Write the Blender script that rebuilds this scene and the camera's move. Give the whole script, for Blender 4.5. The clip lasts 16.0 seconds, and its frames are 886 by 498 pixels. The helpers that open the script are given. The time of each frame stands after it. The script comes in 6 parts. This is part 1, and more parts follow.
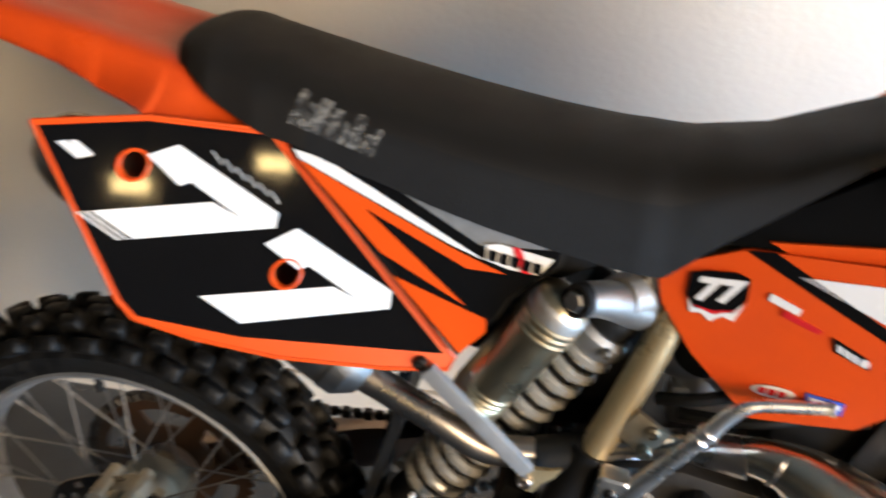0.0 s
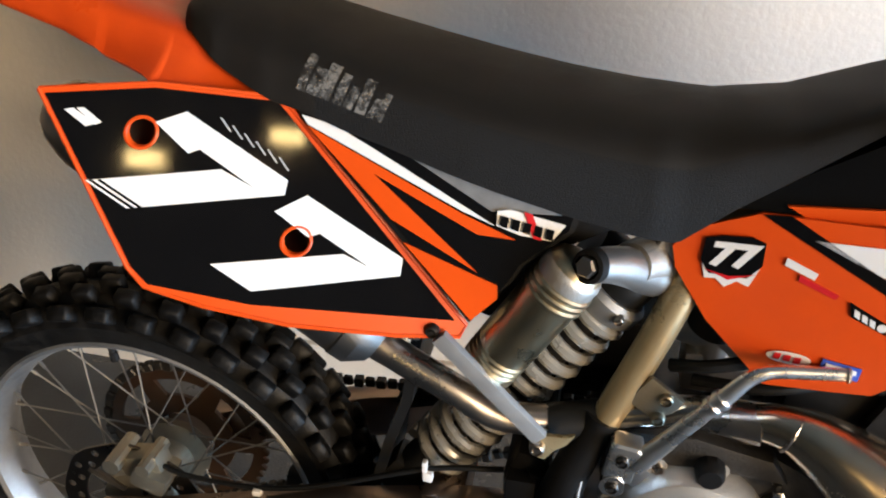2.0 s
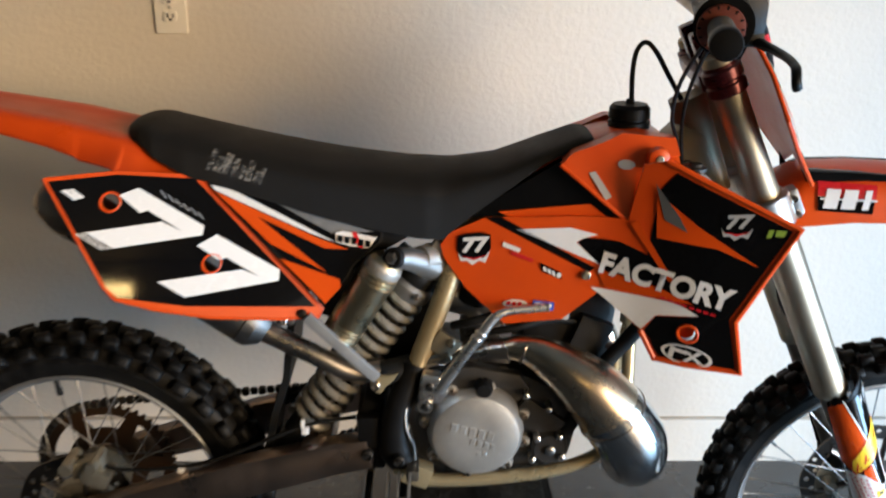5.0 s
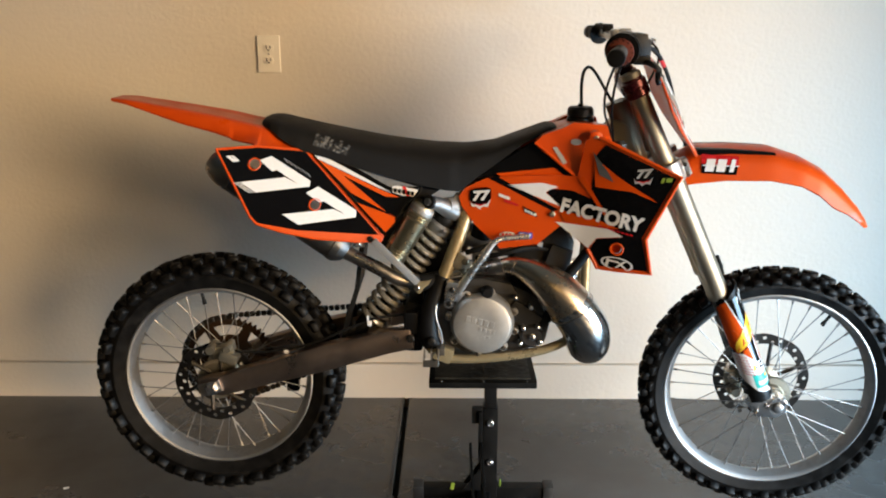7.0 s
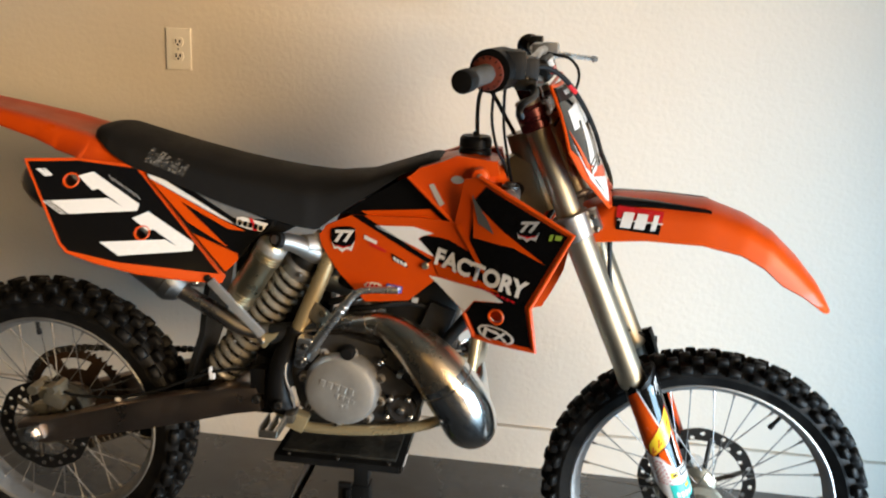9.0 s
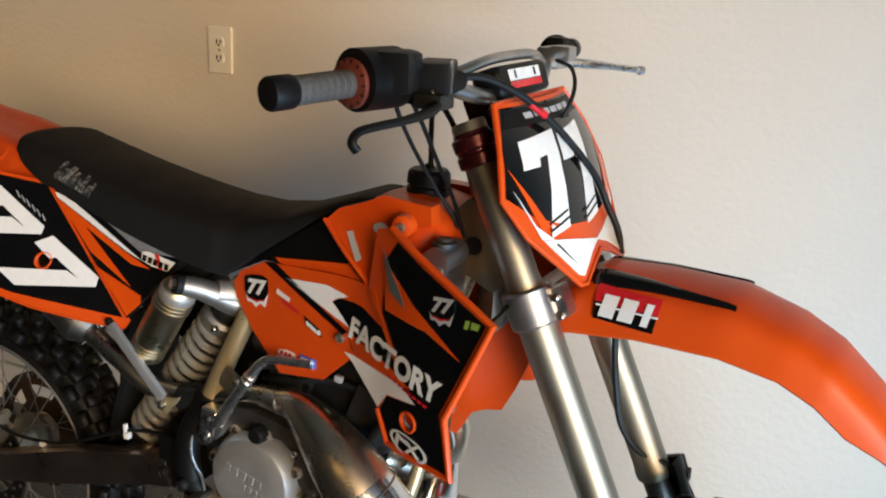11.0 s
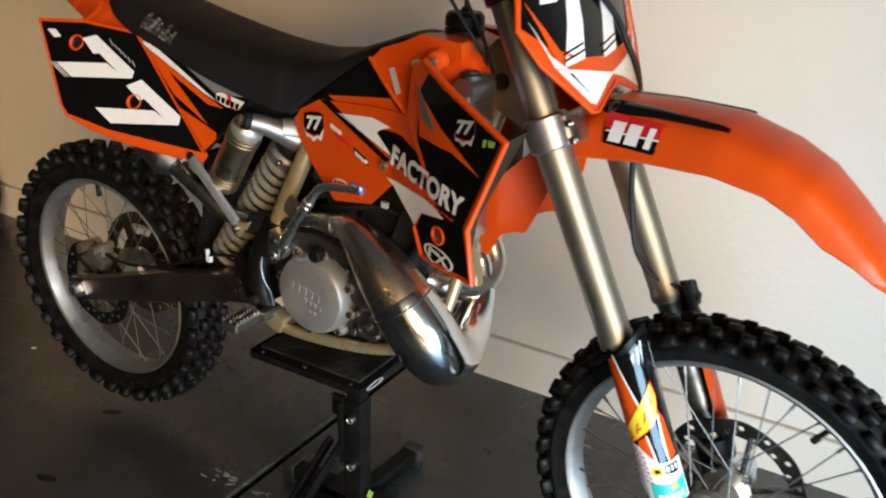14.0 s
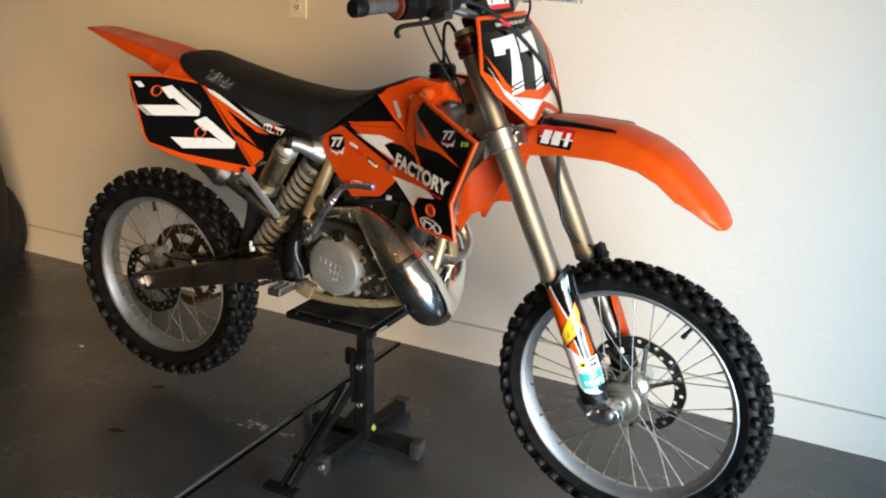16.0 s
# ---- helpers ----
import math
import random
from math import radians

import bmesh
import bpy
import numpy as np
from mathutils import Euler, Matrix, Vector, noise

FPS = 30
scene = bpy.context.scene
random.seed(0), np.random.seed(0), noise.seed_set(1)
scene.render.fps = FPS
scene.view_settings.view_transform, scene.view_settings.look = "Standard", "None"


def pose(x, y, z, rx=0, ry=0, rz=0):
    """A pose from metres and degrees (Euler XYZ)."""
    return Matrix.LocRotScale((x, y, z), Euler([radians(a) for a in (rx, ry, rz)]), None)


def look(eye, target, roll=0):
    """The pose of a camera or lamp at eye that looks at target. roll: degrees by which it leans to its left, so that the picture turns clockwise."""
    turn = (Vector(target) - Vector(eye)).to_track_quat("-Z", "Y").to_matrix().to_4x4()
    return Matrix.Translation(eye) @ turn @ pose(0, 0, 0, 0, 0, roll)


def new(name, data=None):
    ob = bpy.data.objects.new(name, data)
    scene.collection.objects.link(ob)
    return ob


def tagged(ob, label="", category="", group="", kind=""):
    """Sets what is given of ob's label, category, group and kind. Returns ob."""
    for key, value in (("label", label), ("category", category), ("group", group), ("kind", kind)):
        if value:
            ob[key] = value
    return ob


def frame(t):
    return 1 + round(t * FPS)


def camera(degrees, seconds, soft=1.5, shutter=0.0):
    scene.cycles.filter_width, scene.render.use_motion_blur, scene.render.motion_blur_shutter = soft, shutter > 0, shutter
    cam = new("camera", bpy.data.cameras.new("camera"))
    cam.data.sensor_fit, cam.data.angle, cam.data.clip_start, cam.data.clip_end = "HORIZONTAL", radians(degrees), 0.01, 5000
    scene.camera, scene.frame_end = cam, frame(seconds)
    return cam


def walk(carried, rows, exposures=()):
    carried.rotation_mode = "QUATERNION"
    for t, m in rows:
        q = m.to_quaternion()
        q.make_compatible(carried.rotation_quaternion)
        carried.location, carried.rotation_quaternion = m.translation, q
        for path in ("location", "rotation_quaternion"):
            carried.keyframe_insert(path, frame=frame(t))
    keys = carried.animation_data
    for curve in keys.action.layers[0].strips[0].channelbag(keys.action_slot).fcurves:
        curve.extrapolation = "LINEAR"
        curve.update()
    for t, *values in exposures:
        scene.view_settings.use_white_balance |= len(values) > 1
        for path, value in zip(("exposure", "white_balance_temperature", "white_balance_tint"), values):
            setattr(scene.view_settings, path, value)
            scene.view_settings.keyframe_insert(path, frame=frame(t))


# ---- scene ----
# ---- camera and its walk ----
cam = camera(54.3, 16.0, soft=2.0, shutter=0.4)
PATH = [
    (0, (0.575, -0.833, 1.327), (0.242, 0.9, 0.384), 2.15),
    (0.5, (0.559, -0.853, 1.35), (-0.066, 0.802, 0.416), 1.78),
    (1, (0.576, -0.847, 1.337), (-0.015, 0.813, 0.391), 0.37),
    (1.5, (0.573, -0.833, 1.318), (0.141, 0.854, 0.335), 1.1),
    (2, (0.578, -0.829, 1.318), (0.22, 0.867, 0.32), 1.29),
    (2.5, (0.585, -0.83, 1.32), (0.271, 0.876, 0.325), 1.43),
    (3, (0.586, -0.833, 1.32), (0.317, 0.889, 0.34), 1.87),
    (3.5, (0.602, -0.848, 1.317), (0.351, 0.883, 0.348), 1.45),
    (4, (0.556, -0.912, 1.314), (0.484, 0.844, 0.36), 1.46),
    (4.5, (0.545, -1.099, 1.364), (0.605, 0.717, 0.529), 1.1),
    (5, (0.63, -1.403, 1.381), (0.656, 0.479, 0.705), 0.4),
    (5.2, (0.623, -1.514, 1.366), (0.608, 0.366, 0.683), 0),
    (7.3, (0.633, -2.239, 1.365), (0.61, -0.309, 0.842), 0),
    (7.5, (0.659, -2.195, 1.371), (0.644, -0.265, 0.847), -0),
    (8, (0.87, -2.109, 1.357), (0.794, -0.193, 0.786), 1.6),
    (8.5, (1.017, -1.975, 1.36), (0.842, -0.068, 0.783), 2.3),
    (9, (1.093, -1.779, 1.382), (0.881, 0.135, 0.843), 2.9),
    (9.5, (1.256, -1.611, 1.381), (0.852, 0.276, 0.855), 3),
    (9.7, (1.312, -1.557, 1.382), (0.834, 0.311, 0.849), 2.9),
    (11.8, (1.526, -1.018, 1.334), (0.624, 0.67, 0.755), 3.6),
    (12, (1.522, -1.003, 1.311), (0.599, 0.636, 0.63), 3),
    (12.5, (1.517, -1.003, 1.27), (0.566, 0.549, 0.439), 2.3),
    (13, (1.531, -1.02, 1.265), (0.576, 0.498, 0.381), 2),
    (13.5, (1.571, -1.104, 1.278), (0.623, 0.43, 0.412), 1.7),
    (14, (1.684, -1.292, 1.318), (0.75, 0.301, 0.548), 2.1),
    (14.5, (1.815, -1.442, 1.322), (0.893, 0.188, 0.621), 2.2),
    (15, (1.863, -1.604, 1.346), (0.934, 0.037, 0.679), 1.5),
    (15.5, (1.879, -1.824, 1.338), (0.996, -0.149, 0.692), 1.3),
    (16, (1.94, -1.946, 1.352), (1.091, -0.243, 0.736), 1.9),
]
walk(cam, [(t, look(e, g, r)) for t, e, g, r in PATH], [(0, 0.40, 5850, 10), (0.8, 0.42, 5850, 10), (1.6, 0.25, 5950, 10), (4, 0.30, 6050, 10), (4.5, 0.25, 6100, 10), (5.1, -0.16, 6200, 10), (7.3, -0.09, 6850, 10), (9.7, -0.26, 7000, 10), (11.8, -0.52, 6300, 10), (12.5, -0.50, 6300, 10), (13.1, -0.38, 6500, 10), (14.5, -0.44, 6850, 10), (15.3, -0.27, 6800, 10), (16, -0.18, 6850, 10)])

# ---- world: hazy low sun and sky through the open garage door, two added glint lamps ----
world = bpy.data.worlds.new("World")
scene.world = world
world.use_nodes = True
wn = world.node_tree
sky = wn.nodes.new("ShaderNodeTexSky")
sky.sky_type = "NISHITA"
sky.sun_disc = False
sky.sun_elevation = radians(7)
sky.sun_rotation = radians(132)
wn.links.new(sky.outputs[0], wn.nodes["Background"].inputs[0])
wn.nodes["Background"].inputs[1].default_value = 0.1

sun = new("sun", bpy.data.lights.new("sun", "SUN"))
sun.data.energy, sun.data.angle, sun.data.color = 3.8, radians(27), (1.0, 0.72, 0.43)
sun.matrix_world = look((22, -20, 3.5), (0, 0, 0))

# sky light in the opening of the garage door
def opening_light(name, y, z, w, h, energy, color):
    ob = new(name, bpy.data.lights.new(name, "AREA"))
    ob.data.shape, ob.data.size, ob.data.size_y, ob.data.energy, ob.data.color = "RECTANGLE", w, h, energy, color
    ob.matrix_world = Matrix.Translation((2.78, y, z)) @ Matrix(((0, 0, 1, 0), (1, 0, 0, 0), (0, 1, 0, 0), (0, 0, 0, 1)))
    return ob


opening_light("door_sky_light", -1.05, 0.50, 1.2, 0.9, 122, (0.43, 0.71, 1.0))
# two added warm lamps, set by reflection to glint on the black side panels
for wx, wz in ((0.85, 2.52), (1.84, 2.755)):
    glint_light = new("window_glow", bpy.data.lights.new("window_glow", "AREA"))
    glint_light.data.shape, glint_light.data.size, glint_light.data.size_y = "RECTANGLE", 0.24, 0.11
    glint_light.data.energy, glint_light.data.color = 4.0, (1.0, 0.66, 0.24)
    glint_light.matrix_world = Matrix.Translation((wx, -5.19, wz)) @ Matrix.Rotation(radians(90), 4, "X")


# ---- materials ----
def mat(name, color, rough=0.5, metal=0.0, var=0.12, scale=30.0, bump=0.0, bump_scale=200.0, dirt=None, dirt_scale=6.0, dirt_amount=0.5, rvar=0.12, spec=0.5, coat=0.0):
    """Base colour varied by fine grain, larger blotches of dirt, uneven gloss and a fine relief."""
    m = bpy.data.materials.new(name)
    m.use_nodes = True
    nt = m.node_tree
    b = nt.nodes["Principled BSDF"]
    co = nt.nodes.new("ShaderNodeTexCoord")
    n1 = nt.nodes.new("ShaderNodeTexNoise")
    n1.inputs["Scale"].default_value, n1.inputs["Detail"].default_value = scale, 5
    nt.links.new(co.outputs["Object"], n1.inputs["Vector"])
    mx = nt.nodes.new("ShaderNodeMix")
    mx.data_type = "RGBA"
    mx.inputs[6].default_value = (*[c * (1 - var) for c in color], 1)
    mx.inputs[7].default_value = (*[min(1, c * (1 + var)) for c in color], 1)
    nt.links.new(n1.outputs["Fac"], mx.inputs[0])
    out = mx.outputs[2]
    n2 = nt.nodes.new("ShaderNodeTexNoise")
    n2.inputs["Scale"].default_value, n2.inputs["Detail"].default_value, n2.inputs["Roughness"].default_value = dirt_scale, 8, 0.65
    nt.links.new(co.outputs["Object"], n2.inputs["Vector"])
    if dirt:
        ramp = nt.nodes.new("ShaderNodeMapRange")
        ramp.inputs[1].default_value, ramp.inputs[2].default_value, ramp.inputs[4].default_value = 0.45, 0.72, dirt_amount
        nt.links.new(n2.outputs["Fac"], ramp.inputs[0])
        m2 = nt.nodes.new("ShaderNodeMix")
        m2.data_type = "RGBA"
        m2.inputs[7].default_value = (*dirt, 1)
        nt.links.new(ramp.outputs[0], m2.inputs[0])
        nt.links.new(out, m2.inputs[6])
        out = m2.outputs[2]
    nt.links.new(out, b.inputs["Base Color"])
    rr = nt.nodes.new("ShaderNodeMapRange")
    rr.inputs[1].default_value, rr.inputs[2].default_value = 0.3, 0.7
    rr.inputs[3].default_value, rr.inputs[4].default_value = max(0.02, rough - rvar), min(1, rough + rvar)
    nt.links.new(n2.outputs["Fac"], rr.inputs[0])
    nt.links.new(rr.outputs[0], b.inputs["Roughness"])
    b.inputs["Metallic"].default_value = metal
    b.inputs["Specular IOR Level"].default_value = spec
    b.inputs["Coat Weight"].default_value = coat
    if bump:
        n3 = nt.nodes.new("ShaderNodeTexNoise")
        n3.inputs["Scale"].default_value, n3.inputs["Detail"].default_value = bump_scale, 3
        nt.links.new(co.outputs["Object"], n3.inputs["Vector"])
        bp = nt.nodes.new("ShaderNodeBump")
        bp.inputs["Strength"].default_value, bp.inputs["Distance"].default_value = bump, 0.01
        nt.links.new(n3.outputs["Fac"], bp.inputs["Height"])
        nt.links.new(bp.outputs[0], b.inputs["Normal"])
    return m


WALL = mat("wall_paint", (0.72, 0.66, 0.58), 0.75, var=0.03, scale=4, bump=0.16, bump_scale=70, dirt=(0.62, 0.56, 0.48), dirt_scale=1.3, dirt_amount=0.25)
# unseen walls: dark brown chosen to dim bounced light and tint reflections
WALL2 = mat("unseen_wall_brown", (0.20, 0.155, 0.11), 0.85, var=0.06, scale=4, bump=0.2, bump_scale=60)
# unseen ceiling: its lack of light is put into a darker colour
CEIL = mat("ceiling_darkened", (0.19, 0.17, 0.145), 0.85, var=0.04, scale=3, bump=0.2, bump_scale=90)
FLOOR = mat("painted_concrete", (0.044, 0.046, 0.049), 0.29, spec=0.85, var=0.5, scale=13, bump=0.12, bump_scale=160, dirt=(0.022, 0.019, 0.016), dirt_scale=1.5, dirt_amount=0.9, rvar=0.15)
DRIVE = mat("driveway_concrete", (0.42, 0.40, 0.37), 0.85, var=0.1, scale=5, bump=0.2, bump_scale=80)
ORANGE = mat("orange_plastic", (0.62, 0.066, 0.0045), 0.36, var=0.05, scale=14, bump=0.02, bump_scale=300, dirt=(0.50, 0.052, 0.005), dirt_scale=9, dirt_amount=0.35, rvar=0.10, spec=0.32)
ORANGE_D = mat("orange_sticker", (0.64, 0.070, 0.004), 0.22, var=0.03, scale=20, rvar=0.06)
BLACK_D = mat("black_sticker", (0.0035, 0.0033, 0.0035), 0.055, var=0.2, scale=25, rvar=0.03, dirt=(0.006, 0.0056, 0.0052), dirt_scale=14, dirt_amount=0.3, spec=0.4)
WHITE_D = mat("white_sticker", (0.74, 0.72, 0.70), 0.25, var=0.03, scale=25, rvar=0.06, dirt=(0.68, 0.65, 0.62), dirt_scale=22, dirt_amount=0.3)
GREY_D = mat("grey_sticker", (0.40, 0.40, 0.40), 0.25, var=0.08, scale=25, rvar=0.06)
SMOKE_D = mat("smoke_sticker", (0.10, 0.10, 0.10), 0.22, var=0.5, scale=9, rvar=0.06, dirt=(0.30, 0.30, 0.30), dirt_scale=7, dirt_amount=0.6)
RED_D = mat("red_sticker", (0.55, 0.015, 0.02), 0.25, var=0.06, scale=25, rvar=0.06)
TEAL_D = mat("teal_sticker", (0.02, 0.42, 0.36), 0.3, var=0.06, scale=25, rvar=0.06)
YELLOW_D = mat("yellow_sticker", (0.85, 0.55, 0.03), 0.3, var=0.06, scale=25, rvar=0.06)
BLUE_D = mat("blue_sticker", (0.05, 0.09, 0.42), 0.3, var=0.06, scale=25, rvar=0.06)
LIME_D = mat("lime_sticker", (0.25, 0.36, 0.05), 0.3, var=0.06, scale=25, rvar=0.06)
BLACK_P = mat("black_plastic", (0.0045, 0.0043, 0.0043), 0.48, var=0.2, scale=30, bump=0.06, bump_scale=400, spec=0.18, dirt=(0.010, 0.009, 0.0085), dirt_scale=12, dirt_amount=0.4)
SEAT = mat("seat_vinyl", (0.0090, 0.0079, 0.0070), 0.62, var=0.12, scale=40, bump=0.15, bump_scale=900, spec=0.2, dirt=(0.009, 0.008, 0.0072), dirt_scale=5, dirt_amount=0.4)
SEATSIDE = mat("seat_gripper", (0.0090, 0.0091, 0.0096), 0.7, var=0.12, scale=60, bump=0.25, bump_scale=700, spec=0.16, dirt=(0.009, 0.009, 0.009), dirt_scale=4, dirt_amount=0.4)
RUBBER = mat("tyre_rubber", (0.0034, 0.0033, 0.0033), 0.50, var=0.3, scale=60, bump=0.12, bump_scale=350, spec=0.18, dirt=(0.018, 0.0165, 0.015), dirt_scale=38, dirt_amount=0.6, rvar=0.15)
RUBBER_S = mat("rubber_hose", (0.008, 0.008, 0.008), 0.55, spec=0.2, var=0.2, scale=50)
ALU = mat("dull_aluminium", (0.48, 0.47, 0.46), 0.38, 1.0, var=0.10, scale=40, bump=0.04, bump_scale=500, dirt=(0.28, 0.26, 0.24), dirt_scale=14, dirt_amount=0.5)
RIM_M = mat("rim_aluminium", (0.38, 0.38, 0.38), 0.54, 1.0, var=0.08, scale=50, dirt=(0.25, 0.24, 0.225), dirt_scale=18, dirt_amount=0.5)
ALU_B = mat("bright_aluminium", (0.75, 0.75, 0.76), 0.28, 1.0, var=0.06, scale=50, dirt=(0.5, 0.49, 0.48), dirt_scale=20, dirt_amount=0.3)
CAST = mat("cast_cover", (0.42, 0.40, 0.37), 0.5, 0.75, var=0.12, scale=60, bump=0.12, bump_scale=420, dirt=(0.33, 0.31, 0.28), dirt_scale=12, dirt_amount=0.5)
CAST_B = mat("cast_aluminium", (0.34, 0.33, 0.315), 0.46, 0.9, var=0.08, scale=60, bump=0.08, bump_scale=420, dirt=(0.36, 0.34, 0.32), dirt_scale=16, dirt_amount=0.4)
POLISH = mat("polished_aluminium", (0.82, 0.81, 0.80), 0.30, 1.0, var=0.05, scale=50, dirt=(0.55, 0.53, 0.5), dirt_scale=18, dirt_amount=0.35, rvar=0.08)
ENGINE = mat("engine_cases", (0.045, 0.042, 0.04), 0.45, 0.5, var=0.3, scale=40, bump=0.15, bump_scale=300, dirt=(0.016, 0.015, 0.013), dirt_scale=15, dirt_amount=0.7)
DARK_M = mat("dark_grimy_metal", (0.03, 0.028, 0.026), 0.45, 0.6, var=0.3, scale=40, dirt=(0.02, 0.018, 0.016), dirt_scale=18, dirt_amount=0.7)
FORK_M = mat("fork_anodised", (0.36, 0.325, 0.255), 0.46, 1.0, var=0.05, scale=60, dirt=(0.36, 0.32, 0.25), dirt_scale=10, dirt_amount=0.4, rvar=0.06)
GOLD_M = mat("gold_reservoir", (0.50, 0.43, 0.29), 0.36, 1.0, var=0.08, scale=50, dirt=(0.36, 0.30, 0.2), dirt_scale=12, dirt_amount=0.5)
FRAME = mat("frame_paint", (0.38, 0.30, 0.17), 0.32, 0.5, var=0.08, scale=20, dirt=(0.25, 0.19, 0.11), dirt_scale=12, dirt_amount=0.5)
CHROME = mat("chrome_pipe", (0.66, 0.65, 0.64), 0.15, 1.0, var=0.04, scale=25, dirt=(0.40, 0.34, 0.28), dirt_scale=7, dirt_amount=0.55, rvar=0.05)
CHROME_T = mat("heat_tinted_chrome", (0.68, 0.56, 0.42), 0.27, 1.0, var=0.06, scale=25, dirt=(0.36, 0.24, 0.14), dirt_scale=6, dirt_amount=0.7, rvar=0.08)
HEADER_M = mat("header_steel", (0.55, 0.50, 0.43), 0.27, 1.0, var=0.08, scale=25, dirt=(0.34, 0.27, 0.20), dirt_scale=9, dirt_amount=0.6, rvar=0.08)
PEG_M = mat("muddy_steel", (0.16, 0.145, 0.125), 0.42, 0.85, var=0.2, scale=60, dirt=(0.06, 0.05, 0.04), dirt_scale=25, dirt_amount=0.7)
NECK_M = mat("dull_olive_metal", (0.20, 0.165, 0.105), 0.42, 0.4, var=0.12, scale=30, bump=0.05, bump_scale=250, dirt=(0.11, 0.09, 0.06), dirt_scale=10, dirt_amount=0.5)
GUARD_M = mat("dusty_olive_plastic", (0.030, 0.024, 0.013), 0.55, spec=0.12, var=0.12, scale=30, bump=0.05, bump_scale=250, dirt=(0.020, 0.016, 0.010), dirt_scale=10, dirt_amount=0.5)
SILENCER_M = mat("dull_silencer_shell", (0.15, 0.148, 0.145), 0.46, 1.0, var=0.12, scale=40, bump=0.04, bump_scale=300, dirt=(0.09, 0.085, 0.08), dirt_scale=10, dirt_amount=0.5)
STEEL = mat("brushed_steel", (0.42, 0.38, 0.34), 0.28, 1.0, var=0.10, scale=60, dirt=(0.25, 0.21, 0.17), dirt_scale=10, dirt_amount=0.5)
SWING = mat("swingarm_metal", (0.36, 0.28, 0.235), 0.34, 1.0, var=0.08, scale=30, dirt=(0.16, 0.13, 0.11), dirt_scale=8, dirt_amount=0.5)
SPRING = mat("spring_paint", (0.25, 0.235, 0.205), 0.28, 0.35, var=0.06, scale=40, dirt=(0.30, 0.27, 0.22), dirt_scale=20, dirt_amount=0.4)
SPOKE = mat("spoke_steel", (0.25, 0.245, 0.24), 0.52, 1.0, var=0.1, scale=80)
HUB = mat("hub_magnesium", (0.38, 0.35, 0.28), 0.42, 0.9, var=0.15, scale=50, dirt=(0.20, 0.18, 0.14), dirt_scale=16, dirt_amount=0.5)
DISC_M = mat("disc_steel", (0.12, 0.112, 0.105), 0.36, 1.0, var=0.2, scale=70, dirt=(0.04, 0.036, 0.032), dirt_scale=25, dirt_amount=0.5)
MAROON = mat("maroon_anodised", (0.055, 0.008, 0.010), 0.32, 0.6, var=0.15, scale=40)
ORANGE_M = mat("orange_sprocket", (0.045, 0.022, 0.010), 0.45, 0.5, var=0.3, scale=30, dirt=(0.035, 0.026, 0.018), dirt_scale=30, dirt_amount=0.95)
GREY_R = mat("grey_grip_rubber", (0.075, 0.07, 0.066), 0.7, var=0.12, scale=60, bump=0.4, bump_scale=400)
STAND_M = mat("stand_black_paint", (0.0045, 0.0045, 0.0045), 0.52, 0.0, spec=0.14, var=0.3, scale=30, bump=0.05, bump_scale=300, dirt=(0.016, 0.015, 0.014), dirt_scale=22, dirt_amount=0.35)
MAT_R = mat("dusty_rubber_mat", (0.010, 0.010, 0.009), 0.5, spec=0.3, var=0.4, scale=30, bump=0.35, bump_scale=60, dirt=(0.070, 0.066, 0.055), dirt_scale=14, dirt_amount=0.75)
CAP_P = mat("foot_cap_plastic", (0.016, 0.015, 0.0145), 0.6, var=0.2, scale=40, dirt=(0.10, 0.095, 0.085), dirt_scale=26, dirt_amount=0.4)
IVORY = mat("outlet_plastic", (0.86, 0.82, 0.74), 0.35, var=0.02, scale=10, rvar=0.05)
DULL_OR = mat("dull_orange_rubber", (0.13, 0.022, 0.010), 0.6, var=0.2, scale=40, dirt=(0.12, 0.03, 0.015), dirt_scale=25, dirt_amount=0.6)
DARK_SLOT = mat("slot_dark", (0.006, 0.0055, 0.005), 0.8)
STRUT = mat("strut_aluminium", (0.40, 0.40, 0.40), 0.45, 0.6, var=0.06, scale=50, dirt=(0.45, 0.44, 0.43), dirt_scale=25, dirt_amount=0.4)
JOINT = mat("joint_strip_pale", (0.085, 0.083, 0.081), 0.7, var=0.25, scale=40, bump=0.3, bump_scale=120)
SCUFF = mat("white_scuff", (0.42, 0.41, 0.40), 0.8, var=0.3, scale=120)
BAG_BK = mat("black_nylon", (0.006, 0.0056, 0.006), 0.75, var=0.25, scale=60, bump=0.4, bump_scale=60)
BAG_BL = mat("navy_nylon", (0.009, 0.009, 0.018), 0.7, var=0.25, scale=60, bump=0.4, bump_scale=50)
WORN = mat("worn_print", (0.17, 0.165, 0.155), 0.6, var=0.2, scale=60)
_nt = WORN.node_tree
_n = _nt.nodes.new("ShaderNodeTexNoise")
_n.inputs["Scale"].default_value, _n.inputs["Detail"].default_value, _n.inputs["Roughness"].default_value = 90, 8, 0.75
_r = _nt.nodes.new("ShaderNodeMapRange")
_r.inputs[1].default_value, _r.inputs[2].default_value = 0.40, 0.58
_c = _nt.nodes.new("ShaderNodeTexCoord")
_nt.links.new(_c.outputs["Object"], _n.inputs["Vector"])
_nt.links.new(_n.outputs["Fac"], _r.inputs[0])
_nt.links.new(_r.outputs[0], _nt.nodes["Principled BSDF"].inputs["Alpha"])


# ---- building helpers ----
from mathutils.geometry import tessellate_polygon


